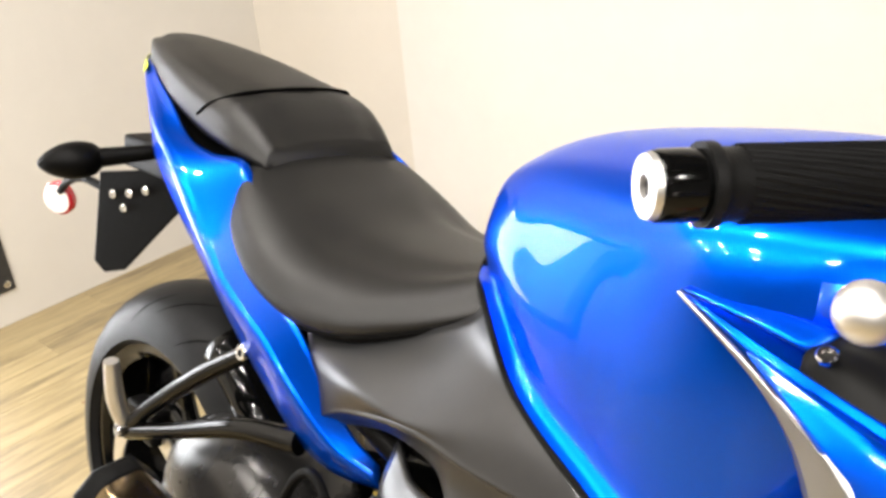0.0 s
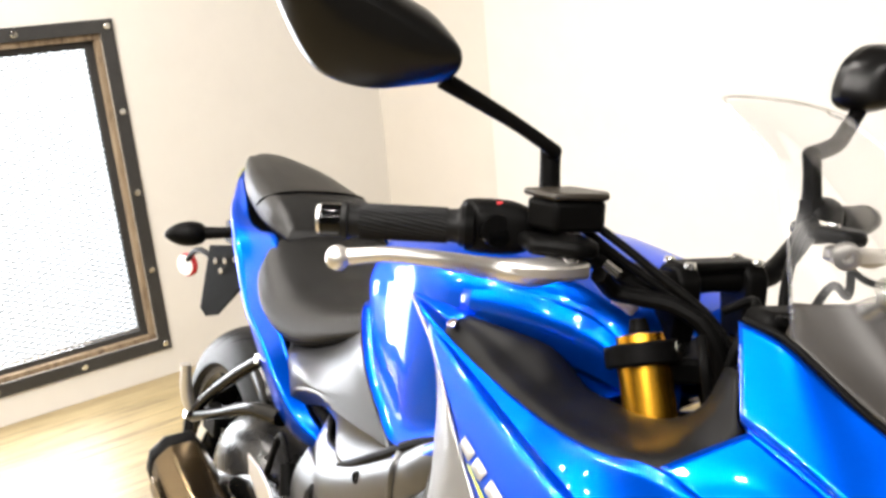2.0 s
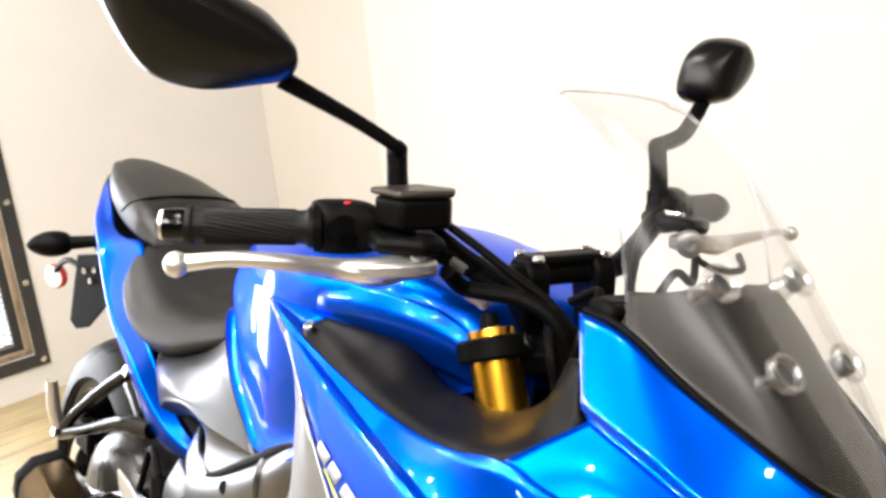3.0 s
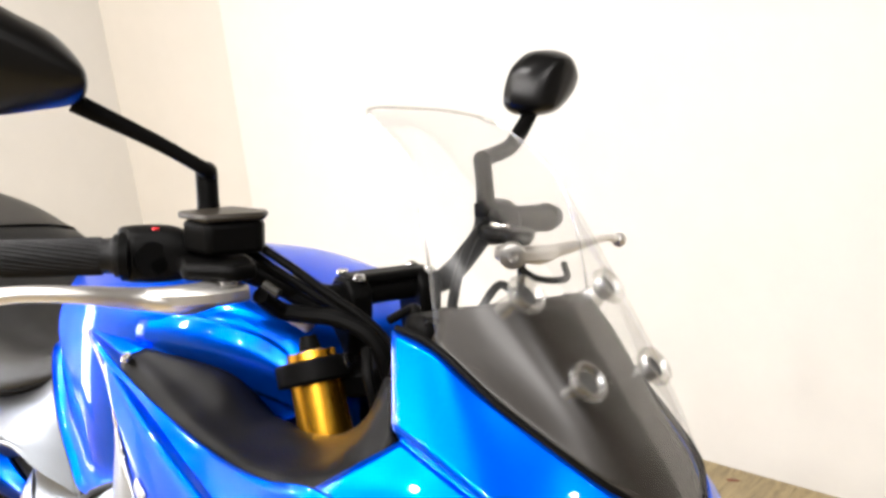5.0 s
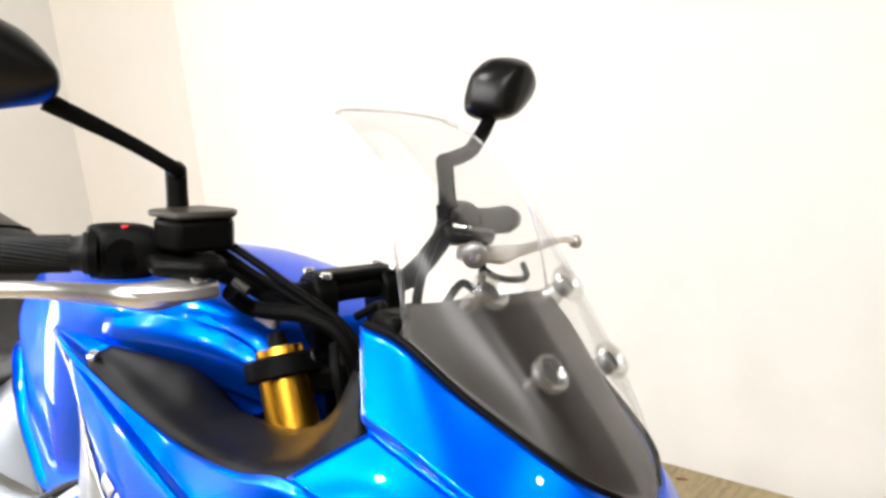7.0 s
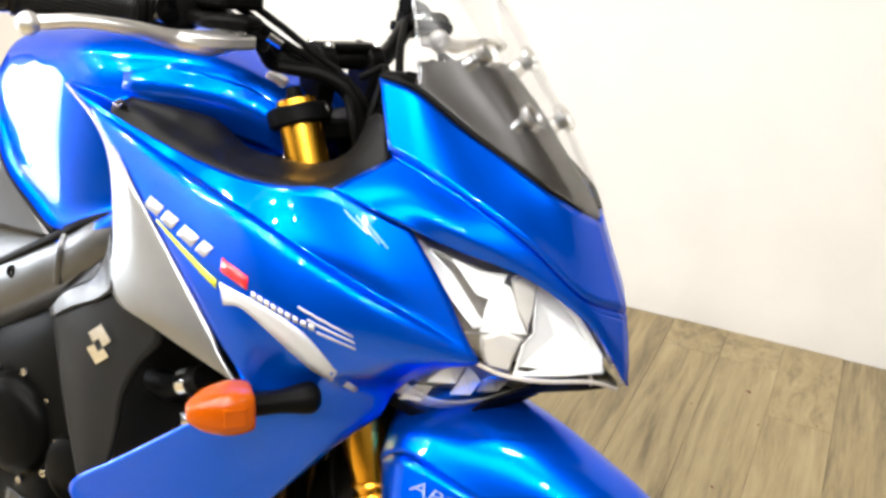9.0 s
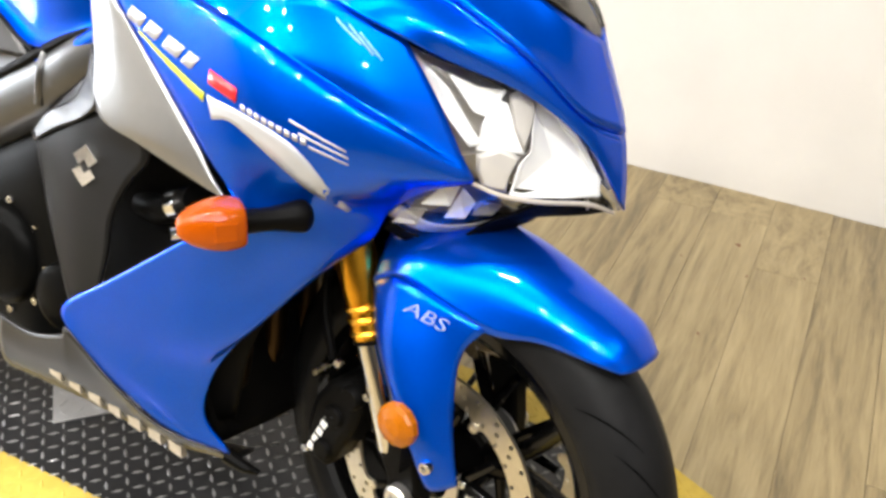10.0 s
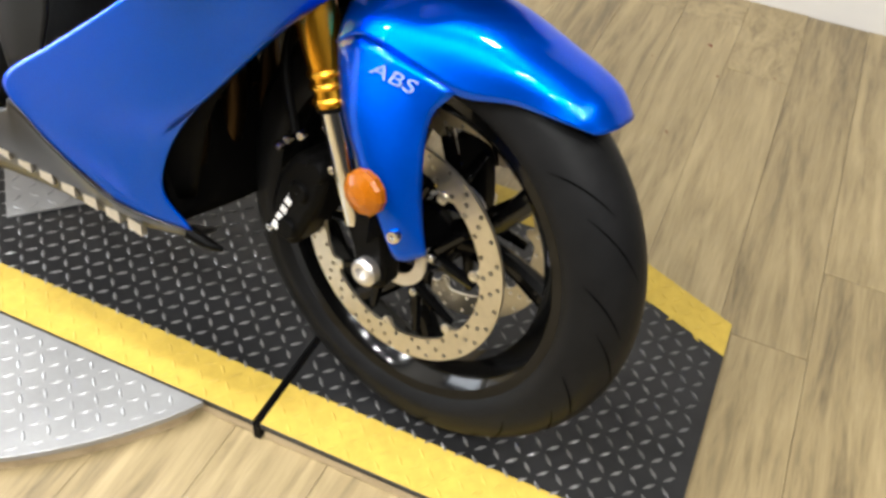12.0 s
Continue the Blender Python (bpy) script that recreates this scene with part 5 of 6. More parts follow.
# -- frame, panels, engine --
SP = [
    [(-1.035, -0.136, 0.722), (-0.960, -0.130, 0.735), (-0.880, -0.120, 0.764), (-0.815, -0.126, 0.800), (-0.785, -0.140, 0.830)],
    [(-1.010, -0.152, 0.705), (-0.930, -0.160, 0.718), (-0.850, -0.156, 0.742), (-0.770, -0.160, 0.770), (-0.728, -0.165, 0.775)],
    [(-0.985, -0.158, 0.685), (-0.910, -0.176, 0.706), (-0.830, -0.182, 0.712), (-0.730, -0.180, 0.738), (-0.650, -0.182, 0.738)],
    [(-0.985, -0.152, 0.648), (-0.925, -0.168, 0.680), (-0.825, -0.182, 0.706), (-0.735, -0.188, 0.706), (-0.600, -0.192, 0.712)],
    [(-0.984, -0.150, 0.644), (-0.923, -0.167, 0.675), (-0.825, -0.182, 0.700), (-0.735, -0.188, 0.700), (-0.598, -0.192, 0.709)],
    [(-0.978, -0.140, 0.640), (-0.915, -0.154, 0.668), (-0.822, -0.166, 0.690), (-0.735, -0.174, 0.690), (-0.590, -0.188, 0.705)],
    [(-0.972, -0.134, 0.636), (-0.905, -0.146, 0.662), (-0.820, -0.158, 0.676), (-0.738, -0.172, 0.662), (-0.580, -0.190, 0.702)],
    [(-0.966, -0.122, 0.632), (-0.895, -0.136, 0.656), (-0.815, -0.152, 0.658), (-0.740, -0.182, 0.632), (-0.570, -0.194, 0.698)],
]
both("side_panel", SP, SIDE_GREY, "satin silver side panel under the seat", 34, 42, 0.004, smooth=60)
FS = [
    [(-0.900, -0.120, 0.640), (-0.840, -0.145, 0.620), (-0.720, -0.172, 0.650), (-0.590, -0.184, 0.712), (-0.470, -0.195, 0.770), (-0.360, -0.140, 0.800), (-0.290, -0.060, 0.830)],
    [(-0.900, -0.140, 0.590), (-0.840, -0.168, 0.578), (-0.720, -0.190, 0.615), (-0.590, -0.202, 0.682), (-0.470, -0.206, 0.745), (-0.355, -0.150, 0.780), (-0.285, -0.065, 0.815)],
    [(-0.895, -0.140, 0.530), (-0.835, -0.168, 0.520), (-0.715, -0.186, 0.572), (-0.590, -0.198, 0.640), (-0.470, -0.200, 0.712), (-0.350, -0.145, 0.750), (-0.280, -0.060, 0.785)],
    [(-0.890, -0.110, 0.480), (-0.830, -0.140, 0.490), (-0.710, -0.160, 0.550), (-0.590, -0.175, 0.618), (-0.470, -0.180, 0.695), (-0.350, -0.13, 0.735), (-0.280, -0.05, 0.770)],
]
both("frame_spar", FS, FRAME, "cast aluminium frame spar", 40, 18, 0.006, smooth=60)
for m, s in SIDES:
    # the gap's shade over the spar is a solid black bar
    part("gap_shade_bar", bm_tube([(-0.750, -0.178, 0.624), (-0.690, -0.186, 0.652), (-0.610, -0.193, 0.696), (-0.540, -0.196, 0.736), (-0.490, -0.198, 0.761)], [0.004, 0.0065, 0.0070, 0.0070, 0.004], 10, 30, m), BLACK, bike, "black bar drawn as the shade of the gap over the frame spar")
    part("spar_rib", bm_tube([(-0.565, -0.188, 0.728), (-0.558, -0.207, 0.70), (-0.565, -0.203, 0.655)], 0.006, 10, 14, m), FRAME, bike)
    bolt(bike, m @ Vector((-0.660, -0.196, 0.645)), m.to_3x3() @ Vector((0, -1, 0)), 0.009, 0.006, BLACK)
    part("pivot_plate", bm_grid([[(-0.895, -0.150, 0.590), (-0.82, -0.168, 0.585)], [(-0.910, -0.165, 0.54), (-0.79, -0.178, 0.54)], [(-0.925, -0.160, 0.46), (-0.82, -0.170, 0.46)], [(-0.92, -0.150, 0.36), (-0.83, -0.155, 0.36)]], 12, 18, m), FRAME, bike, "aluminium swing arm pivot plate", 60, 0.012)
    part("pivot_cap", bm_lathe([(0.001, -0.186), (0.020, -0.186), (0.026, -0.178), (0.026, -0.165), (0.001, -0.165)], 24, m @ Matrix.Translation((-0.825, 0, 0.525)) @ Matrix.Diagonal((0.55, 1, 1.5, 1)), False), BLACK, bike)
part("crankcase", bm_loft([ring(-0.86, [(0, 0.58), (0.10, 0.57), (0.13, 0.48), (0.12, 0.30), (0, 0.28)]), ring(-0.72, [(0, 0.62), (0.13, 0.60), (0.17, 0.48), (0.15, 0.26), (0, 0.22)]), ring(-0.58, [(0, 0.66), (0.16, 0.64), (0.185, 0.50), (0.16, 0.24), (0, 0.20)]), ring(-0.46, [(0, 0.68), (0.16, 0.66), (0.17, 0.52), (0.13, 0.28), (0, 0.26)])], 40, 24), ENGINE, bike, "black cast engine case", 50)
for m, s in SIDES:
    cover = part("clutch_cover", bm_lathe([(0.001, -0.205), (0.050, -0.205), (0.066, -0.198), (0.074, -0.185), (0.076, -0.15), (0.001, -0.15)], 40, m @ Matrix.Translation((-0.66, 0, 0.42)), False), ENGINE, bike, "round black engine cover", 40)
    for i in range(9):
        a = 2 * math.pi * i / 9
        bolt(cover, m @ Vector((-0.66 + 0.083 * math.cos(a), -0.178, 0.42 + 0.083 * math.sin(a))), m.to_3x3() @ Vector((0, -1, 0)), 0.006, 0.007, CHROME)
    small = part("pulse_cover", bm_lathe([(0.001, -0.200), (0.034, -0.200), (0.046, -0.194), (0.050, -0.18), (0.050, -0.15), (0.001, -0.15)], 32, m @ Matrix.Translation((-0.535, 0, 0.395)), False), ENGINE, bike, "round black engine cover", 40)
    for i in range(5):
        a = 2 * math.pi * i / 5 + 0.4
        bolt(small, m @ Vector((-0.535 + 0.056 * math.cos(a), -0.176, 0.395 + 0.056 * math.sin(a))), m.to_3x3() @ Vector((0, -1, 0)), 0.006, 0.007, CHROME)
part("cylinder_head", bm_loft([ring(-0.60, [(0, 0.72), (0.15, 0.70), (0.17, 0.62), (0, 0.58)]), ring(-0.44, [(0, 0.74), (0.16, 0.72), (0.17, 0.60), (0, 0.55)]), ring(-0.38, [(0, 0.70), (0.15, 0.68), (0.15, 0.58), (0, 0.54)])], 28, 12), BLACK, bike, "", 50)
part("radiator", bm_box((-0.325, -0.17, 0.40), (-0.295, 0.17, 0.66)), GLOSS, bike, "black radiator core", 0, bevel=0.006)
for i in range(4):
    y = -0.12 + 0.08 * i
    part("exhaust_header", bm_tube([(-0.40, y, 0.56), (-0.32, y, 0.50), (-0.30, y * 0.9, 0.36), (-0.36, y * 0.7, 0.25), (-0.52, y * 0.5, 0.21), (-0.80, y * 0.3, 0.21)], 0.019, 14, 40), HEADER, bike, "heat-tinted steel exhaust pipe")
part("air_dam", bm_grid([[(-0.315, -0.165, 0.42), (-0.305, 0.0, 0.42), (-0.315, 0.165, 0.42)], [(-0.300, -0.165, 0.33), (-0.285, 0.0, 0.33), (-0.300, 0.165, 0.33)], [(-0.285, -0.160, 0.262), (-0.270, 0.0, 0.255), (-0.285, 0.160, 0.262)]], 14, 10), BLACK, bike, "black lower air dam", 60, 0.003)
part("inlet_hose", bm_tube([(-0.42, -0.165, 0.56), (-0.36, -0.195, 0.575), (-0.305, -0.205, 0.605)], 0.017, 14, 16), BLACK, bike)
part("hose_clip", bm_tube([(-0.335, -0.200, 0.590), (-0.318, -0.204, 0.598)], 0.0205, 16, 2), CHROME, bike, "bright hose clip")
part("side_stand", bm_tube([(-0.80, 0.13, 0.30), (-0.76, 0.20, 0.16), (-0.74, 0.262, 0.070)], [0.014, 0.012, 0.012], 12, 12), BLACK, bike, "black side stand")
part("side_stand_foot", bm_box((-0.775, 0.240, 0.060), (-0.715, 0.290, 0.070), Matrix.Rotation(radians(0), 4, "X")), BLACK, bike, "", 0, bevel=0.003)

# -- belly pan --
BP = [
    [(-0.640, -0.205, 0.340), (-0.560, -0.218, 0.345), (-0.486, -0.233, 0.375), (-0.470, -0.237, 0.390), (-0.410, -0.228, 0.342), (-0.335, -0.208, 0.291), (-0.244, -0.180, 0.276)],
    [(-0.640, -0.205, 0.300), (-0.570, -0.212, 0.302), (-0.500, -0.220, 0.318), (-0.465, -0.220, 0.322), (-0.400, -0.210, 0.302), (-0.330, -0.196, 0.272), (-0.243, -0.176, 0.270)],
    [(-0.640, -0.190, 0.255), (-0.570, -0.190, 0.258), (-0.500, -0.188, 0.260), (-0.455, -0.186, 0.258), (-0.395, -0.182, 0.252), (-0.325, -0.174, 0.250), (-0.242, -0.165, 0.262)],
    [(-0.640, -0.130, 0.210), (-0.570, -0.130, 0.212), (-0.500, -0.128, 0.214), (-0.455, -0.126, 0.216), (-0.395, -0.122, 0.220), (-0.325, -0.120, 0.230), (-0.250, -0.120, 0.250)],
]
both("belly_pan", BP, BELLY, "dark grey belly pan with maker's lettering", 40, 18, 0.004)
for i in range(7):
    x, y, z = -0.517 + 0.0327 * i, -0.2125 + 0.0036 * i, 0.300 - 0.0072 * i
    part("lettering_mark", bm_prism([(x - 0.0095, z - 0.006), (x + 0.0125, z - 0.0095), (x + 0.0095, z + 0.006), (x - 0.0125, z + 0.0095)], y - 0.003, y + 0.006, "y"), ALU, bike, "silver lettering mark", 0)
part("belly_tip", bm_tube([(-0.250, -0.178, 0.272), (-0.225, -0.172, 0.262), (-0.205, -0.165, 0.258)], [0.010, 0.008, 0.003], 10, 10), BLACK, bike)

# -- exhaust silencer, hugger, swing arm, foot rests --
A, B = Vector((-1.315, -0.222, 0.408)), Vector((-0.885, -0.205, 0.285))
ax = (B - A).normalized()
tri = lambda c, k, dz=0.0: [c + Vector((0, y * k, z * k + dz)) for y, z in ((-0.060, -0.008), (-0.057, 0.024), (-0.030, 0.050), (0.020, 0.058), (0.046, 0.030), (0.040, -0.036), (-0.005, -0.062), (-0.046, -0.048))]
sil = part("silencer", bm_loft([tri(A.lerp(B, f), k) for f, k in ((0.02, 0.93), (0.10, 1.0), (0.35, 1.04), (0.62, 1.0), (0.85, 0.85), (1.0, 0.6))], 8, 30), EXHAUST, bike, "dark bronze steel silencer", 22, bevel=0.004)
part("end_cap", bm_loft([tri(A.lerp(B, f), k) for f, k in ((-0.02, 0.86), (-0.01, 0.98), (0.015, 1.01), (0.05, 1.01), (0.06, 0.97))], 8, 10), BLACK, sil, "black silencer end cap", 45)
part("heat_shield", bm_grid([[A.lerp(B, 0.12) + Vector((0, -0.0655, 0.016)), A.lerp(B, 0.45) + Vector((0, -0.0690, 0.012)), A.lerp(B, 0.80) + Vector((0, -0.060, 0.0))], [A.lerp(B, 0.12) + Vector((0, -0.0665, -0.012)), A.lerp(B, 0.45) + Vector((0, -0.070, -0.014)), A.lerp(B, 0.80) + Vector((0, -0.061, -0.014))]], 14, 6), EXHAUST, sil, "bronze heat shield", 60, 0.003)
part("link_pipe", bm_tube([B + ax * -0.02, B + Vector((0.08, 0.05, -0.035)), (-0.80, -0.06, 0.21)], [0.034, 0.030, 0.028], 18, 16), HEADER, bike)
hug = []
for k, y in enumerate((-0.085, -0.080, -0.05, 0.0, 0.05, 0.080, 0.085)):
    r = (0.290, 0.318, 0.335, 0.340, 0.335, 0.318, 0.290)[k]
    hug.append([(-1.46 + r * math.cos(a), y, 0.311 + r * math.sin(a)) for a in (radians(q) for q in (12, 24, 38, 50, 64))])
part("rear_hugger", bm_grid(hug, 24, 30), GLOSS, bike, "gloss black rear wheel hugger", 70, 0.003)
cham = [[Vector((-1.225 + 0.015 * f + 0.178 * k * math.cos(a), -0.050 - 0.095 * f, 0.372 + 0.150 * k * math.sin(a))) for a in (2 * math.pi * q / 12 for q in range(12))] for f, k in ((-0.6, 0.90), (0.2, 0.98), (0.7, 0.92), (1.0, 0.72), (1.12, 0.40), (1.15, 0.05))]
part("exhaust_chamber", bm_loft(cham, 44, 24), GLOSSY_METAL, bike, "dark polished exhaust chamber cover", 80)
for s in (-1, 1):
    part("swing_arm", bm_tube([(-0.87, s * 0.115, 0.46), (-1.05, s * 0.125, 0.43), (-1.25, s * 0.130, 0.38), (-1.48, s * 0.128, 0.312)], [0.040, 0.042, 0.036, 0.028], 18, 24), GLOSS, bike, "black cast swing arm")
    part("subframe_tube", bm_tube([(-0.90, s * 0.115, 0.62), (-1.05, s * 0.120, 0.68), (-1.25, s * 0.10, 0.78), (-1.45, s * 0.07, 0.86)], 0.014, 12, 20), BLACK, bike)
    hanger = part("pillion_hanger", bm_tube([(-1.138, s * 0.145, 0.658), (-1.215, s * 0.160, 0.606), (-1.300, s * 0.182, 0.535), (-1.345, s * 0.190, 0.490)], [0.011, 0.012, 0.011, 0.012], 12, 24), GLOSS, bike, "black pillion footrest hanger")
    part("lower_bar", bm_tube([(-1.030, s * 0.145, 0.590), (-1.120, s * 0.165, 0.575), (-1.250, s * 0.180, 0.522), (-1.345, s * 0.190, 0.485)], [0.016, 0.013, 0.011, 0.012], 12, 24), GLOSS, hanger)
    part("footrest", bm_tube([(-1.345, s * 0.195, 0.490), (-1.352, s * 0.205, 0.535), (-1.348, s * 0.212, 0.590)], [0.009, 0.012, 0.010], 12, 10), ALU, hanger, "folded bright pillion footrest")
    bolt(hanger, (-1.138, s * 0.150, 0.660), (0, s, 0.2), 0.010, 0.006, CHROME)
    bolt(hanger, (-1.345, s * 0.200, 0.490), (0, s, 0.1), 0.010, 0.008, CHROME)
    rest = part("rest_bracket", bm_prism([(-0.955, 0.461), (-0.925, 0.492), (-0.903, 0.507), (-0.874, 0.507), (-0.868, 0.485), (-0.881, 0.459), (-0.917, 0.424), (-0.884, 0.418), (-0.830, 0.438), (-0.815, 0.425), (-0.880, 0.392), (-0.959, 0.368), (-1.020, 0.351), (-1.015, 0.368), (-0.965, 0.394), (-0.940, 0.426), (-0.958, 0.442)], s * 0.186, s * 0.195, "y"), ALU, bike, "bright aluminium footrest bracket", 0, bevel=0.002)
    part("heel_guard", bm_prism([(-1.046, 0.526), (-1.030, 0.497), (-0.985, 0.471), (-0.956, 0.460), (-0.924, 0.484), (-0.948, 0.506), (-0.995, 0.522)], s * 0.189, s * 0.194, "y"), ALU, rest, "bright heel guard", 0, bevel=0.0015)
    part("rider_footrest", bm_tube([(-0.985, s * 0.195, 0.372), (-1.005, s * 0.230, 0.360), (-1.029, s * 0.275, 0.352)], [0.010, 0.011, 0.009], 12, 10), ALU, rest, "aluminium rider footrest")
    for q in ((-0.886, 0.492), (-0.925, 0.470), (-0.905, 0.455), (-0.930, 0.400), (-0.960, 0.383)):
        bolt(rest, (q[0], s * 0.195, q[1]), (0, s, 0), 0.009, 0.006, CHROME)
    part("brake_pedal", bm_tube([(-0.93, s * 0.20, 0.36), (-0.85, s * 0.205, 0.33), (-0.76, s * 0.215, 0.335)], 0.008, 10, 14), ALU, rest)
part("master_cylinder", bm_tube([(-0.945, -0.165, 0.545), (-0.925, -0.168, 0.50)], 0.014, 14, 2), BLACK, bike)
part("rear_brake_hose", bm_tube([(-0.945, -0.165, 0.545), (-0.985, -0.16, 0.575), (-1.03, -0.15, 0.545), (-1.08, -0.14, 0.47)], 0.006, 10, 24), BLACK, bike)
part("shock_reservoir", bm_tube([(-0.925, -0.05, 0.60), (-0.985, -0.05, 0.645)], 0.028, 20, 2), ALU, bike, "pale shock absorber body")
part("rear_caliper", bm_box((-1.50, -0.118, 0.40), (-1.42, -0.085, 0.455)), BLACK, bike, "", 0, bevel=0.006)
part("battery_box", bm_loft([ring(-0.82, [(0, 0.76), (0.09, 0.75), (0.10, 0.62), (0, 0.60)]), ring(-1.12, [(0, 0.74), (0.10, 0.73), (0.11, 0.62), (0, 0.58)])], 24, 6), BLACK, bike, "", 50)

# -- headlamp --
HL = [
    [(-0.084, -0.160, 0.829), (-0.040, -0.148, 0.818), (0.030, -0.106, 0.796), (0.090, -0.052, 0.747), (0.127, -0.006, 0.684)],
    [(-0.060, -0.153, 0.795), (-0.020, -0.144, 0.785), (0.045, -0.106, 0.760), (0.098, -0.052, 0.722), (0.127, -0.008, 0.683)],
    [(-0.022, -0.142, 0.735), (0.015, -0.134, 0.730), (0.062, -0.100, 0.718), (0.104, -0.050, 0.700), (0.126, -0.010, 0.682)],
    [(0.001, -0.134, 0.703), (0.030, -0.120, 0.695), (0.065, -0.092, 0.692), (0.103, -0.050, 0.692), (0.124, -0.012, 0.680)],
]
LAMP = [
    [(-0.001, -0.130, 0.701), (0.030, -0.105, 0.690), (0.060, -0.070, 0.690), (0.110, -0.008, 0.680)],
    [(-0.030, -0.126, 0.690), (0.000, -0.100, 0.668), (0.030, -0.064, 0.668), (0.085, -0.006, 0.668)],
    [(-0.070, -0.122, 0.662), (-0.035, -0.095, 0.640), (0.000, -0.056, 0.642), (0.040, -0.004, 0.655)],
    [(-0.099, -0.120, 0.626), (-0.070, -0.088, 0.608), (-0.030, -0.050, 0.612), (0.010, -0.003, 0.635)],
]
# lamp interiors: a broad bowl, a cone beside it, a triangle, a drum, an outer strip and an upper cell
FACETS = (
    ([(0.031, -0.082, 0.793), (0.049, -0.067, 0.788), (0.075, -0.042, 0.755), (0.100, -0.016, 0.712), (0.105, -0.018, 0.692), (0.076, -0.058, 0.690), (0.030, -0.100, 0.686), (0.034, -0.099, 0.723), (0.041, -0.090, 0.737)], LIT_FACET, 0.010),
    ([(0.009, -0.101, 0.792), (0.017, -0.092, 0.800), (0.032, -0.080, 0.799), (0.036, -0.088, 0.760), (0.036, -0.096, 0.736), (0.022, -0.101, 0.759)], SHADED_FACET, -0.004),
    ([(-0.006, -0.119, 0.764), (0.003, -0.108, 0.786), (0.010, -0.103, 0.784), (0.037, -0.095, 0.735), (-0.007, -0.124, 0.732)], LIT_FACET, 0.003),
    ([(-0.006, -0.123, 0.728), (0.014, -0.112, 0.738), (0.034, -0.098, 0.732), (0.028, -0.103, 0.709), (0.026, -0.101, 0.690), (0.004, -0.115, 0.692), (-0.005, -0.119, 0.710)], SHADED_FACET, -0.004),
    ([(-0.093, -0.147, 0.815), (-0.084, -0.143, 0.818), (-0.046, -0.135, 0.791), (-0.002, -0.122, 0.740), (-0.014, -0.126, 0.734), (-0.042, -0.132, 0.760), (-0.068, -0.138, 0.792)], LIT_FACET, 0.002),
    ([(-0.048, -0.134, 0.805), (-0.020, -0.120, 0.796), (0.006, -0.102, 0.796), (-0.003, -0.116, 0.767), (-0.017, -0.124, 0.771), (-0.034, -0.130, 0.790)], LIT_FACET, 0.004),
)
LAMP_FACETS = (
    ([(-0.067, -0.110, 0.652), (-0.048, -0.110, 0.674), (-0.024, -0.107, 0.685), (-0.037, -0.098, 0.656)], LIT_FACET),
    ([(-0.035, -0.096, 0.656), (-0.021, -0.106, 0.683), (-0.011, -0.088, 0.664), (-0.028, -0.072, 0.638), (-0.048, -0.085, 0.636)], LIT_FACET),
    ([(-0.010, -0.085, 0.665), (0.010, -0.060, 0.664), (-0.005, -0.050, 0.644), (-0.023, -0.065, 0.642)], SHADED_FACET),
    ([(-0.098, -0.114, 0.622), (-0.087, -0.108, 0.634), (-0.062, -0.103, 0.646), (-0.076, -0.098, 0.622)], SHADED_FACET),
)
for m, s in SIDES:
    lens = part("headlamp_lens", bm_grid(HL, 26, 16, m), GLASS, bike, "clear headlamp lens", 60, 0.003)
    lens.visible_shadow = False
    back = [[(x - 0.030, y + 0.034, z - 0.006) for x, y, z in c] for c in HL]
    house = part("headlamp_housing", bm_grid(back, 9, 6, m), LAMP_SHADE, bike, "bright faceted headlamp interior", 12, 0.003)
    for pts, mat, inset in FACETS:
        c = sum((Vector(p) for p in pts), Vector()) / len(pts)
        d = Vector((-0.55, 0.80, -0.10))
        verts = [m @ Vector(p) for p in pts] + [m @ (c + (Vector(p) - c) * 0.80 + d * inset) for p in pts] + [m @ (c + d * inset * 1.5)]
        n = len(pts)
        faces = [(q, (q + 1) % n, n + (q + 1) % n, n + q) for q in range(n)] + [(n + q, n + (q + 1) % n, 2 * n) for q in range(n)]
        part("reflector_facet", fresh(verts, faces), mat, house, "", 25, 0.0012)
    part("lamp_rim", bm_tube([m @ Vector((x - 0.002, y + 0.002, z - 0.004)) for x, y, z in HL[3]], [0.0020, 0.0026, 0.0026, 0.0026, 0.0020], 10, 30), LAMP_SHADE, lens, "grey-brown lamp surround")
    low = part("position_lamp_lens", bm_grid(LAMP, 20, 14, m), GLASS, bike, "clear lower lamp lens", 60, 0.003)
    low.visible_shadow = False
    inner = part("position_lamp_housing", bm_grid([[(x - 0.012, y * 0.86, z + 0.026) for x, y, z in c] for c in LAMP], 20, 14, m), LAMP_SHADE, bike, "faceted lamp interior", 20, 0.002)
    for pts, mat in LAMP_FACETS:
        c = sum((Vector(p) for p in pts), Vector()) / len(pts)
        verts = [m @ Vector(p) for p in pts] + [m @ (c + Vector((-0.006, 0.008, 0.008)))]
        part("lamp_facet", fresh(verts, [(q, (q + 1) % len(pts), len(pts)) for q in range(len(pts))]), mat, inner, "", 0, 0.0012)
    part("lamp_floor", bm_grid([[(x - 0.004, y + 0.005, z + 0.004) for x, y, z in c] for c in ([tuple(0.4 * a + 0.6 * b for a, b in zip(p, q)) for p, q in zip(LAMP[2], LAMP[3])], LAMP[3])], 20, 5, m), SHADED_FACET, inner, "", 60, 0.002)
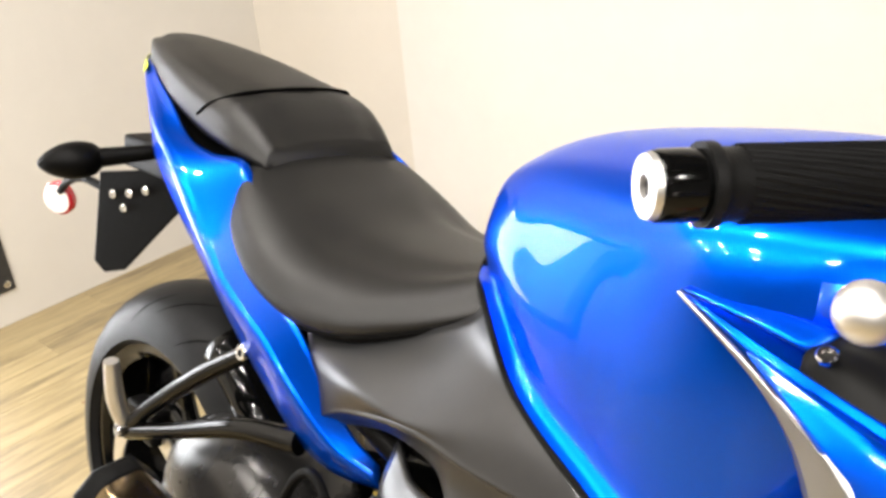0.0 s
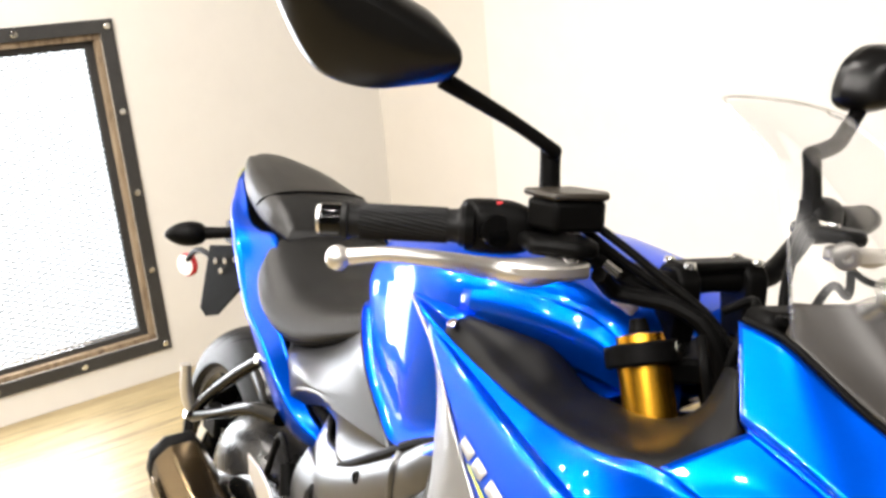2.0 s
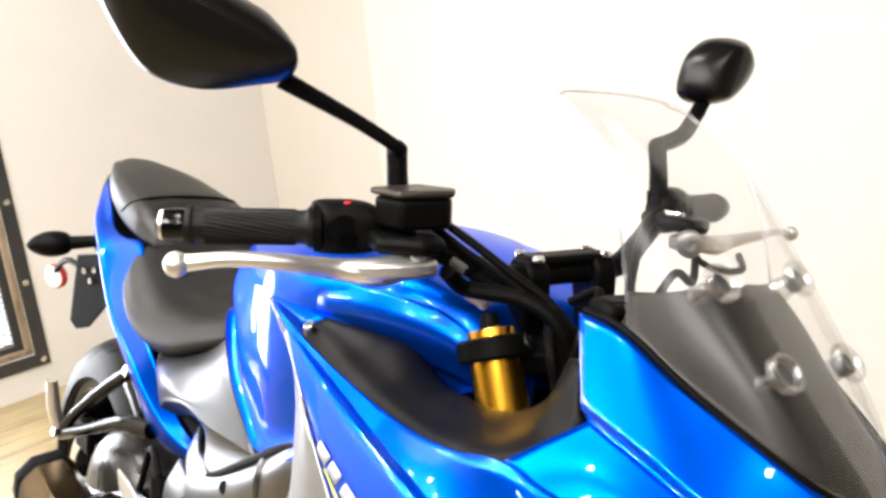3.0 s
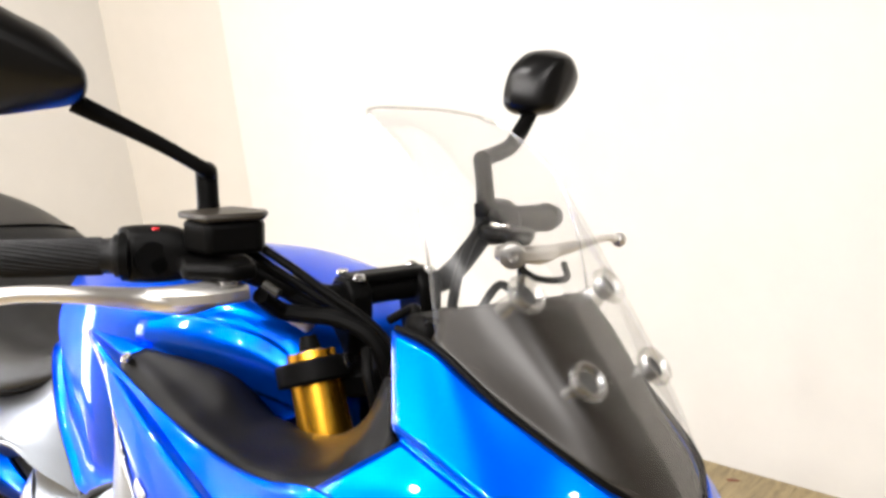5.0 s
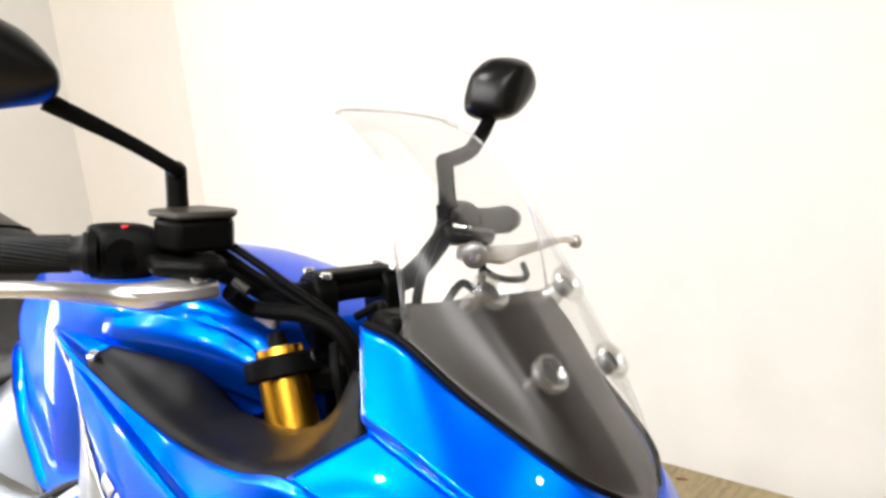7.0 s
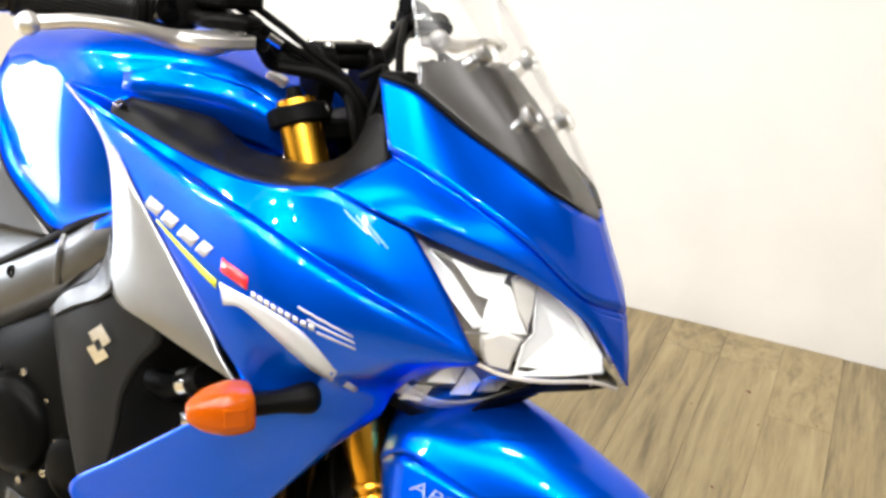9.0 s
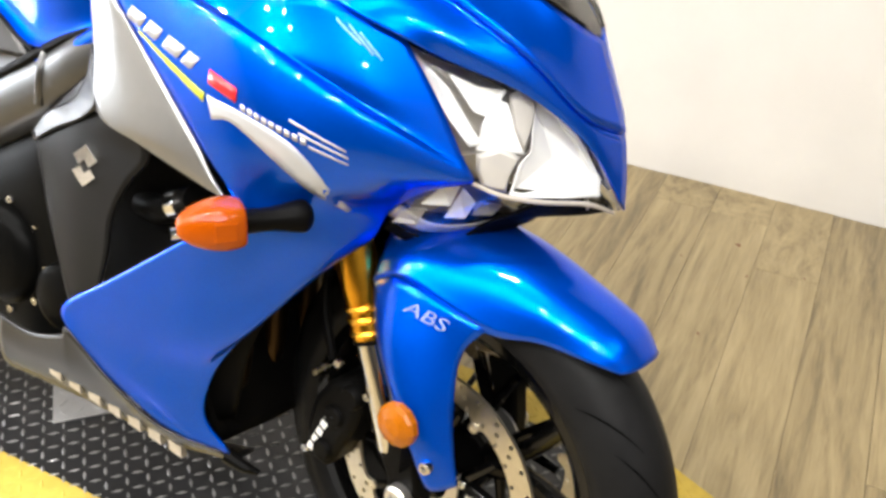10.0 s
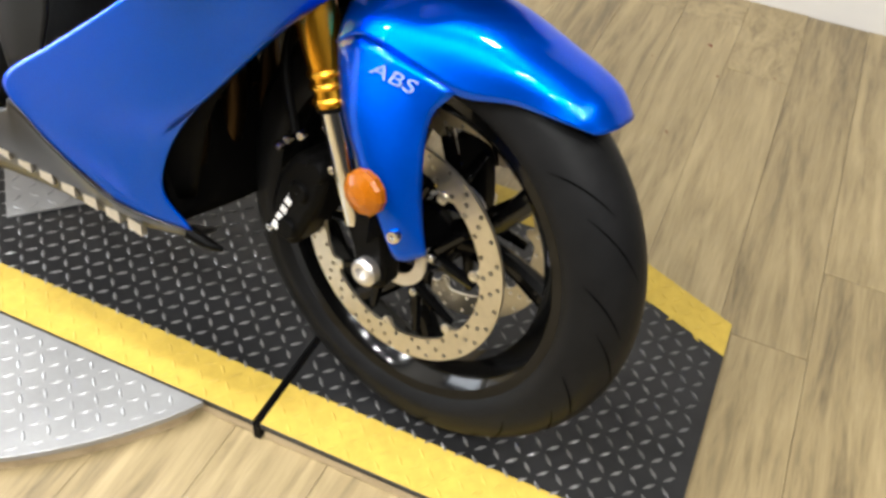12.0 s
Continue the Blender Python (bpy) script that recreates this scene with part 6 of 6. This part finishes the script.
    part("lamp_base", bm_grid([[(x - 0.004, y * 0.9, z - 0.006) for x, y, z in c] for c in LAMP[3:]] + [[(x - 0.014, y * 0.9, z - 0.016) for x, y, z in LAMP[3]]], 20, 6, m), BLACK, inner, "", 60, 0.003)
TRAY = [[(0.118, 0.0, 0.677), (0.088, -0.034, 0.683), (0.058, -0.066, 0.684)]]
TRAY += [[(0.085, 0.0, 0.662), (0.058, -0.034, 0.662), (0.028, -0.066, 0.661)]]
TRAY += [[(0.040, 0.0, 0.649), (0.020, -0.032, 0.642), (-0.010, -0.064, 0.634)]]
TRAY += [[(0.005, 0.0, 0.630), (-0.012, -0.028, 0.618), (-0.048, -0.066, 0.604)]]
TRAY += [[(-0.120, 0.0, 0.640), (-0.125, -0.045, 0.632), (-0.135, -0.090, 0.622)]]
# hidden plate, added to keep ceiling light off the mudguard crown
part("light_block_plate", bm_prism([(0.070, -0.045), (0.040, -0.085), (0.0, -0.112), (-0.090, -0.118), (-0.150, -0.150), (-0.150, 0.150), (-0.090, 0.118), (0.0, 0.112), (0.040, 0.085), (0.070, 0.045)], 0.690, 0.694, "z"), BLACK, bike, "added black plate blocking light above the mudguard", 0)
part("undertray", bm_grid([[(x, -y, z) for x, y, z in r[:0:-1]] + r for r in TRAY], 25, 20), BLACK, bike, "black tray under the headlamps", 60, 0.003)
part("inner_shell", bm_loft([ring(-0.16, [(0, 0.90), (0.08, 0.88), (0.10, 0.76), (0.08, 0.66), (0, 0.64)]), ring(-0.08, [(0, 0.88), (0.07, 0.86), (0.09, 0.76), (0.07, 0.66), (0, 0.645)]), ring(-0.02, [(0, 0.84), (0.05, 0.82), (0.06, 0.75), (0.05, 0.68), (0, 0.665)])], 28, 10), BLACK, bike, "", 60)

# -- wind screen and the dark panel under it --
mirrored = lambda half: [*half, *[(x, -y, z) for x, y, z in reversed(half[:-1])]]
WS = [
    [(-0.128, -0.110, 0.972), (-0.060, -0.098, 0.934), (0.022, -0.064, 0.889), (0.062, 0.0, 0.861)],
    [(-0.140, -0.110, 1.020), (-0.080, -0.098, 0.985), (-0.010, -0.064, 0.942), (0.022, 0.0, 0.915)],
    [(-0.156, -0.108, 1.068), (-0.114, -0.095, 1.042), (-0.062, -0.062, 1.008), (-0.038, 0.0, 0.988)],
    [(-0.184, -0.101, 1.120), (-0.160, -0.086, 1.104), (-0.126, -0.060, 1.084), (-0.110, 0.0, 1.072)],
    [(-0.246, -0.096, 1.160), (-0.228, -0.078, 1.158), (-0.210, -0.048, 1.157), (-0.200, 0.0, 1.156)],
    [(-0.262, -0.078, 1.168), (-0.252, -0.062, 1.170), (-0.246, -0.038, 1.171), (-0.244, 0.0, 1.172)],
]
screen = part("wind_screen", bm_grid([mirrored(r) for r in WS], 41, 30), SCREEN, bike, "clear acrylic wind screen", 80, 0.004)
screen.visible_shadow = False
EDGE = [Vector(r[0]) for r in WS]
edge_line = [*EDGE, Vector((-0.252, -0.060, 1.170)), Vector((-0.244, 0, 1.172)), Vector((-0.252, 0.060, 1.170)), *[Vector((p.x, -p.y, p.z)) for p in reversed(EDGE)]]
part("screen_edge", bm_tube(edge_line, 0.0015, 8, 110), SCREEN_EDGE, screen, "polished screen edge").visible_shadow = False
DK = [
    [(-0.140, -0.108, 0.970), (-0.065, -0.094, 0.930), (0.018, -0.060, 0.884), (0.058, 0.0, 0.857)],
    [(-0.140, -0.098, 0.990), (-0.082, -0.084, 0.960), (-0.010, -0.052, 0.918), (0.020, 0.0, 0.895)],
    [(-0.146, -0.094, 0.996), (-0.094, -0.080, 0.985), (-0.052, -0.050, 0.963), (-0.034, 0.0, 0.952)],
    [(-0.150, -0.088, 0.999), (-0.116, -0.078, 1.006), (-0.104, -0.040, 1.010), (-0.098, 0.0, 1.011)],
]
part("dash_cover", bm_grid([mirrored(r) for r in DK], 33, 16), SMOKE, bike, "dark brown-black panel behind the screen", 60, 0.004)
for m, s in SIDES:
    for (x, y, z) in ((-0.083, -0.060, 1.018), (-0.022, -0.050, 0.957)):
        d = m.to_3x3() @ Vector((0.75, -0.05, 0.66))
        at = turn_to(m @ Vector((x, y, z)), d)
        st = part("screen_grommet", bm_lathe([(0.010, 0.0), (0.017, 0.0), (0.0185, 0.004), (0.017, 0.009), (0.013, 0.010), (0.010, 0.007)], 28, at), CLEAR_RUBBER, screen, "clear round screen grommet", 50)
        part("grommet_screw", bm_lathe([(0.001, 0.004), (0.0095, 0.004), (0.0095, -0.006), (0.001, -0.006)], 16, at, False), FRAME, st)
        part("grommet_post", bm_tube([at @ Vector((0, -0.030, 0)), at @ Vector((0, -0.027, 0)), at @ Vector((0, -0.002, 0))], [0.0125, 0.0125, 0.0085], 14, 8), CLEAR_RUBBER, st)
    part("screen_seal", bm_tube([(m @ Vector(q)) for q in ((-0.176, -0.113, 0.980), (-0.130, -0.1105, 0.972), (-0.062, -0.099, 0.934), (0.018, -0.068, 0.890), (0.050, -0.030, 0.868))], 0.0032, 8, 40), BLACK, bike, "black screen seal")
    bolt(bike, m @ Vector((-0.150, -0.098, 0.985)), (0, 0, 1), 0.006, 0.004, BLACK)
part("instrument_pod", bm_prism([(-0.21, -0.075), (-0.17, -0.085), (-0.155, 0.0), (-0.17, 0.085), (-0.21, 0.075)], 0.925, 0.985, "z"), BLACK, bike, "black instrument pod", 30, bevel=0.010)

# -- handlebar and controls, in the straight-ahead frame --
BAR = [(-0.300, 0.0, 0.987), (-0.300, -0.06, 0.987), (-0.310, -0.095, 0.996), (-0.345, -0.165, 1.029), (-0.368, -0.205, 1.034), (-0.440, -0.362, 1.034)]
# the left grip sits a little further in and lower than the right one
DROP = Matrix.Translation((0.012, 0.022, 0.003)) @ Matrix.Translation((0, -0.19, 1.04)) @ Matrix.Rotation(radians(4.5), 4, "X") @ Matrix.Translation((0, 0.19, -1.04))
line = [*[Vector(p) for p in reversed(BAR)], *[Vector((x, -y, z)) for x, y, z in BAR[1:4]], *[MIRROR @ (DROP @ Vector(p)) for p in BAR[4:]]]
bar = part("handlebar", bm_tube(line, 0.0125, 16, 90, STEER), BLACK, bike, "black tubular handlebar")
for y in (-0.042, 0.042):
    part("bar_clamp", bm_prism([(-0.323, 0.965), (-0.323, 0.992), (-0.312, 1.006), (-0.288, 1.006), (-0.277, 0.992), (-0.277, 0.965), (-0.285, 0.925), (-0.315, 0.925)], y - 0.013, y + 0.013, "y", STEER), BLACK, bar, "black bar clamp", 30, bevel=0.004)
    for dx in (-0.017, 0.017):
        bolt(bar, STEER @ Vector((-0.300 + dx, y, 1.004)), STEER.to_3x3() @ Vector((0, 0, 1)), 0.006, 0.006, CHROME)
part("clamp_bridge", bm_box((-0.316, -0.050, 0.997), (-0.286, 0.050, 1.008), STEER), BLACK, bar, "", 0, bevel=0.004)
dirn = (Vector((-0.440, -0.362, 1.034)) - Vector((-0.368, -0.205, 1.034))).normalized()


def along(d, up=0.0, back=0.0):
    """A point d metres out along the grip from its inner end."""
    return Vector((-0.385, -0.242, 1.034)) + dirn * d + Vector((back, 0, up))


for m, s in SIDES:
    M = STEER @ m @ (DROP if s == "left" else Matrix.Identity(4))
    grip = part("grip", bm_tube([along(0.0), along(0.006), along(0.012), along(0.06), along(0.112), along(0.118), along(0.124)], [0.0205, 0.0205, 0.0170, 0.0165, 0.0170, 0.0195, 0.0195], 26, 60, M), GRIP, bar, "ribbed black rubber grip")
    verts, faces = [], []
    side_v = dirn.orthogonal().normalized()
    up_v = dirn.cross(side_v)
    for i in range(26):
        a0 = 2 * math.pi * i / 26
        k = len(verts)
        for j in range(15):
            c = along(0.018 + 0.088 * j / 14)
            for r, da in ((0.0164, -0.07), (0.0182, 0.0), (0.0164, 0.07)):
                a = a0 + 0.9 * j / 14 + da
                verts.append(c + (side_v * math.cos(a) + up_v * math.sin(a)) * r)
        for j in range(14):
            for q in (0, 1):
                faces.append((k + 3 * j + q, k + 3 * j + q + 1, k + 3 * j + q + 4, k + 3 * j + q + 3))
    part("grip_ribs", fresh(verts, faces, M), GRIP, grip, "", 180)
    part("bar_end", bm_tube([along(0.120), along(0.126), along(0.143), along(0.147)], [0.0135, 0.0165, 0.0165, 0.0150], 24, 24, M), GLOSS, bar, "gloss black bar end weight")
    part("bar_end_cap", bm_lathe([(0.0055, 0.0), (0.0145, 0.0), (0.0155, -0.003), (0.0155, -0.006), (0.0055, -0.004)], 24, M @ turn_to(along(0.1495), dirn)), ALU, bar, "bright bar end ring")
    # switch housing
    sw = part("switch_housing", bm_loft([[along(d) + Vector((x * k, 0, z * k)) for x, z in ((0.030, 0.000), (0.026, 0.022), (0.005, 0.032), (-0.018, 0.028), (-0.027, 0.004), (-0.022, -0.020), (0.0, -0.030), (0.024, -0.022))] for d, k in ((0.0, 0.70), (-0.006, 0.86), (-0.040, 0.88), (-0.058, 0.74), (-0.066, 0.5))], 28, 14, True, M), BLACK, bar, "black switch housing", 45)
    part("throttle_collar", bm_tube([along(-0.008), along(0.000)], 0.0245, 24, 2, M), BLACK, sw)
    if s == "right":
        part("stop_switch", bm_box((-0.005, -0.006, -0.004), (0.005, 0.006, 0.004), M @ Matrix.Translation(along(-0.030, 0.0235, 0.008))), DECAL_RED, sw, "red engine stop switch", 0, bevel=0.003)
        part("starter_button", bm_tube([along(-0.018, 0.000, 0.022), along(-0.018, 0.001, 0.032)], 0.016, 18, 2, M), GLOSS, sw)
    else:
        part("horn_button", bm_tube([along(-0.030, -0.012, -0.026), along(-0.030, -0.012, -0.034)], 0.008, 14, 2, M), GLOSS, sw)
    # lever and its perch
    LV = [Vector((-0.290, -0.178, 1.010)), Vector((-0.290, -0.215, 1.006)), Vector((-0.305, -0.250, 1.008)), Vector((-0.303, -0.300, 1.018)), Vector((-0.315, -0.345, 1.022)), Vector((-0.331, -0.380, 1.018))]
    lever = part("lever", bm_tube(LV, [0.0120, 0.0135, 0.0105, 0.0080, 0.0072, 0.0078] if s == "right" else [0.0080, 0.0105, 0.0085, 0.0058, 0.0046, 0.0050], 14, 50, M), ALU, bar, "cast aluminium hand lever")
    bmb = bmesh.new()
    bmesh.ops.create_uvsphere(bmb, u_segments=20, v_segments=14, radius=0.0115 if s == "right" else 0.0095, matrix=M @ Matrix.Translation((-0.333, -0.388, 1.017)))
    part("lever_ball", bmb, ALU, lever, "", 180)
    part("lever_blade", bm_prism([(-0.275, -0.160), (-0.268, -0.190), (-0.278, -0.225), (-0.297, -0.250), (-0.312, -0.250), (-0.305, -0.215), (-0.315, -0.180), (-0.305, -0.160)], 1.000, 1.016, "z", M), ALU, lever, "", 30, bevel=0.004)
    perch = part("perch", bm_prism([(-0.270, -0.155), (-0.266, -0.180), (-0.300, -0.215), (-0.345, -0.205), (-0.365, -0.185), (-0.345, -0.165), (-0.305, -0.145)], 1.020, 1.036, "z", M), BLACK, bar, "lever perch", 30, bevel=0.006)
    bolt(lever, M @ Vector((-0.287, -0.178, 1.016)), M.to_3x3() @ Vector((0, 0, 1)), 0.010, 0.008, CHROME, "pivot_bolt")
    if s == "left":
        part("cable_adjuster", bm_lathe([(0.006, 0.0), (0.014, 0.0), (0.015, 0.003), (0.014, 0.012), (0.009, 0.014), (0.006, 0.014)], 24, M @ turn_to((-0.272, -0.158, 1.012), (0.8, 0.5, -0.2))), ALU, perch, "bright clutch cable adjuster")
        part("perch_clamp", bm_lathe([(0.001, 0.0), (0.008, 0.0), (0.009, -0.004), (0.008, -0.012), (0.001, -0.013)], 16, M @ Matrix.Translation((-0.318, -0.176, 1.040)) @ Matrix.Diagonal((1.7, 1.0, 1.0, 1)) @ Matrix.Rotation(radians(90), 4, "X"), False), CHROME, perch, "polished perch clamp")
        part("lever_loop", bm_tube([(-0.285, -0.175, 0.998), (-0.262, -0.190, 0.985), (-0.255, -0.225, 0.985), (-0.275, -0.240, 0.998)], 0.004, 8, 20, M), BLACK, perch)
    # mirror stem and head
    M = STEER @ m
    stem = part("mirror_stem", bm_tube([(-0.348, -0.168, 1.050), (-0.352, -0.168, 1.085), (-0.356, -0.167, 1.112)], [0.012, 0.0105, 0.0105], 14, 12, M), BLACK, bar, "black mirror stem", 60)
    part("stem_nut", bm_tube([(-0.347, -0.168, 1.046), (-0.349, -0.168, 1.062)], 0.0155, 6, 2, M), BLACK, stem)
    if s == "right":
        x0, elbow = -0.362, [(-0.342, -0.174, 1.116), (-0.352, -0.215, 1.142), (-0.366, -0.282, 1.178)]
        rim = [(-0.274, 1.197), (-0.281, 1.178), (-0.315, 1.171), (-0.350, 1.167), (-0.381, 1.172), (-0.404, 1.184), (-0.421, 1.207), (-0.438, 1.242), (-0.450, 1.274), (-0.440, 1.290), (-0.405, 1.288), (-0.362, 1.270), (-0.326, 1.250), (-0.300, 1.236), (-0.282, 1.217)]
        ridge, lean = (Vector((0, -0.288, 1.200)), Vector((0, -0.425, 1.266))), 0.10
    else:
        x0, elbow = -0.420, [(-0.374, -0.186, 1.112), (-0.390, -0.235, 1.122), (-0.408, -0.270, 1.142), (-0.414, -0.296, 1.172)]
        rim = [(-0.256, 1.176), (-0.264, 1.214), (-0.284, 1.234), (-0.306, 1.243), (-0.338, 1.243), (-0.357, 1.232), (-0.369, 1.204), (-0.352, 1.180), (-0.322, 1.163), (-0.280, 1.161)]
        ridge, lean = (Vector((0, -0.300, 1.178)), Vector((0, -0.318, 1.226))), 0.0
    part("stem_arm", bm_tube([(-0.356, -0.167, 1.112), *elbow], [0.0105] + [0.0070 if s == "right" else 0.0100] * (len(elbow) - 1) + [0.0090], 14, 30, M), BLACK, stem)

    def rim_ring(off, k):
        """The housing's outline, drawn in towards its ridge by 1 - k and set forward by off."""
        ring_pts = []
        for yy, zz in rim:
            p = Vector((0, yy, zz))
            ax = ridge[1] - ridge[0]
            f = min(1, max(0, (p - ridge[0]).dot(ax) / ax.length_squared))
            q = (ridge[0] + ax * f).lerp(p, k)
            ring_pts.append((x0 + off + lean * (q.y + 0.35), q.y, q.z))
        return ring_pts

    heads = [rim_ring(off, k) for off, k in ((-0.010, 0.95), (-0.006, 1.0), (0.004, 1.0), (0.010, 0.96), (0.024, 0.74), (0.036, 0.40), (0.040, 0.06))]
    head = part("mirror_head", bm_loft(heads, 60, 26, True, M), GLOSSY_PLASTIC, bar, "black rear-view mirror housing", 50)
    silvered = bm_loft([rim_ring(off, k) for off, k in ((-0.0105, 0.92), (-0.0125, 0.90))], 60, 0, True, M)
    part("mirror_glass", silvered, MIRROR_GLASS, head, "mirror glass", 0)

MR = STEER
res = part("brake_reservoir", bm_prism([(-0.338, -0.200), (-0.294, -0.192), (-0.288, -0.142), (-0.306, -0.130), (-0.346, -0.146)], 1.041, 1.071, "z", MR), BLACK, bar, "black square brake fluid reservoir", 30, bevel=0.005)
part("reservoir_lid", bm_prism([(-0.341, -0.203), (-0.292, -0.195), (-0.285, -0.140), (-0.305, -0.127), (-0.349, -0.145)], 1.072, 1.079, "z", MR), LID, res, "grey-brown reservoir lid", 30, bevel=0.003)
part("banjo_bolt", bm_tube([(-0.268, -0.150, 1.016), (-0.255, -0.142, 1.008)], 0.0048, 10, 2, MR), CHROME, bar)
CABLES = [
    ([(-0.278, -0.150, 1.004), (-0.290, -0.125, 0.984), (-0.278, -0.108, 0.980), (-0.249, -0.080, 0.976), (-0.222, -0.058, 0.953), (-0.205, -0.040, 0.88)], 0.0085, "brake_line"),
    ([(-0.350, -0.180, 1.062), (-0.322, -0.150, 1.054), (-0.292, -0.120, 1.030), (-0.263, -0.090, 1.002), (-0.230, -0.055, 0.968), (-0.205, -0.030, 0.920)], 0.0045, "throttle_cable"),
    ([(-0.350, -0.175, 1.052), (-0.328, -0.146, 1.042), (-0.302, -0.116, 1.016), (-0.270, -0.088, 0.992), (-0.234, -0.055, 0.962), (-0.208, -0.028, 0.915)], 0.0045, "throttle_cable"),
    ([(-0.355, -0.185, 1.040), (-0.345, -0.150, 1.030), (-0.332, -0.120, 1.008), (-0.296, -0.090, 0.985), (-0.241, -0.055, 0.960), (-0.215, -0.045, 0.91)], 0.0095, "switch_wire"),
    ([(-0.215, -0.075, 0.955), (-0.195, -0.085, 0.935), (-0.190, -0.080, 0.90), (-0.20, -0.07, 0.85)], 0.005, "loom"),
    ([(-0.230, -0.040, 0.975), (-0.200, -0.030, 0.990), (-0.185, -0.060, 0.955), (-0.195, -0.075, 0.88)], 0.0045, "loom"),
    ([(-0.350, 0.185, 1.045), (-0.310, 0.120, 1.030), (-0.250, 0.050, 0.985), (-0.205, 0.015, 0.930)], 0.0055, "clutch_cable"),
    ([(-0.290, 0.175, 1.012), (-0.255, 0.140, 0.975), (-0.240, 0.10, 0.99), (-0.22, 0.05, 0.96)], 0.0045, "clutch_cable"),
]
for pts, r, nm in CABLES:
    part(nm, bm_tube(pts, r, 10, 36, STEER), BLACK, bar)
for p in ((-0.245, -0.10, 0.865), (-0.235, -0.085, 0.84), (-0.30, -0.105, 0.862)):
    bolt(bike, p, (0.4, -0.8, 0.4), 0.006, 0.006, CHROME)
part("white_cap", bm_box((-0.013, -0.010, -0.016), (0.013, 0.010, 0.016), pose(-0.345, -0.088, 0.944, 12, 20, 30)), WHITE_TAG, bike, "white plastic cap by the fork", 0, bevel=0.004)
# ABS mark on the mudguard
cu = bpy.data.curves.new("abs", "FONT")
cu.body, cu.size, cu.extrude = "ABS", 0.025, 0.0004
tmp = new("abs_text", cu)
me = bpy.data.meshes.new_from_object(tmp.evaluated_get(bpy.context.evaluated_depsgraph_get()))
bpy.data.objects.remove(tmp)
bm = bmesh.new()
bm.from_mesh(me)
xa, za = Vector((0.88, 0.10, -0.10)).normalized(), Vector((0.25, 0.55, 0.80)).normalized()
ya = za.cross(xa)
base = Matrix(((xa.x, za.x, -ya.x, -0.038), (xa.y, za.y, -ya.y, -0.1188), (xa.z, za.z, -ya.z, 0.560), (0, 0, 0, 1)))
bm.transform(STEER @ Matrix.Translation((0.010, -0.0045, -0.012)) @ base @ Matrix.Diagonal((1.35, 0.85, 1, 1)))
part("abs_mark", bm, DECAL_DIM, guard, "silver ABS lettering", 0)

# ---- floor planks, each a piece of the floor ----
PW, PL = 0.152, 1.22
plank_mesh = bpy.data.meshes.new("plank")
pb_ = bm_box((-PW / 2 + 0.0006, -PL / 2 + 0.0006, -0.004), (PW / 2 - 0.0006, PL / 2 - 0.0006, 0.0))
pb_.to_mesh(plank_mesh)
pb_.free()
plank_mesh.materials.append(PLANK)
rnd = random.Random(11)
FAR = -4.2
verts, faces = [], []
for i in range(int((X1 - X0) / PW) + 1):
    x = X0 + (i + 0.5) * PW
    start = Y0 - rnd.choice((0.1, 0.3, 0.5, 0.72, 0.95, 1.1))
    while start < Y1:
        a, b = max(start, Y0), min(start + PL, Y1)
        start += PL
        if b - a < 0.03:
            continue
        if b < FAR:
            k = len(verts)
            h = PW / 2 - 0.0006
            verts += [(u, v, w) for w in (FLOOR_Z - 0.004, FLOOR_Z) for u, v in ((x - h, a + 0.0006), (x + h, a + 0.0006), (x + h, b - 0.0006), (x - h, b - 0.0006))]
            faces += [tuple(k + q for q in f) for f in ((3, 2, 1, 0), (4, 5, 6, 7), (0, 1, 5, 4), (1, 2, 6, 5), (2, 3, 7, 6), (3, 0, 4, 7))]
            continue
        ob = new("plank", plank_mesh)
        ob.parent = floor
        ob.location = (x, (a + b) / 2, FLOOR_Z)
        ob.scale = (1, (b - a) / PL, 1)
tagged(part("far_planks", fresh(verts, faces), PLANK, floor, "", 0), kind="stuff")
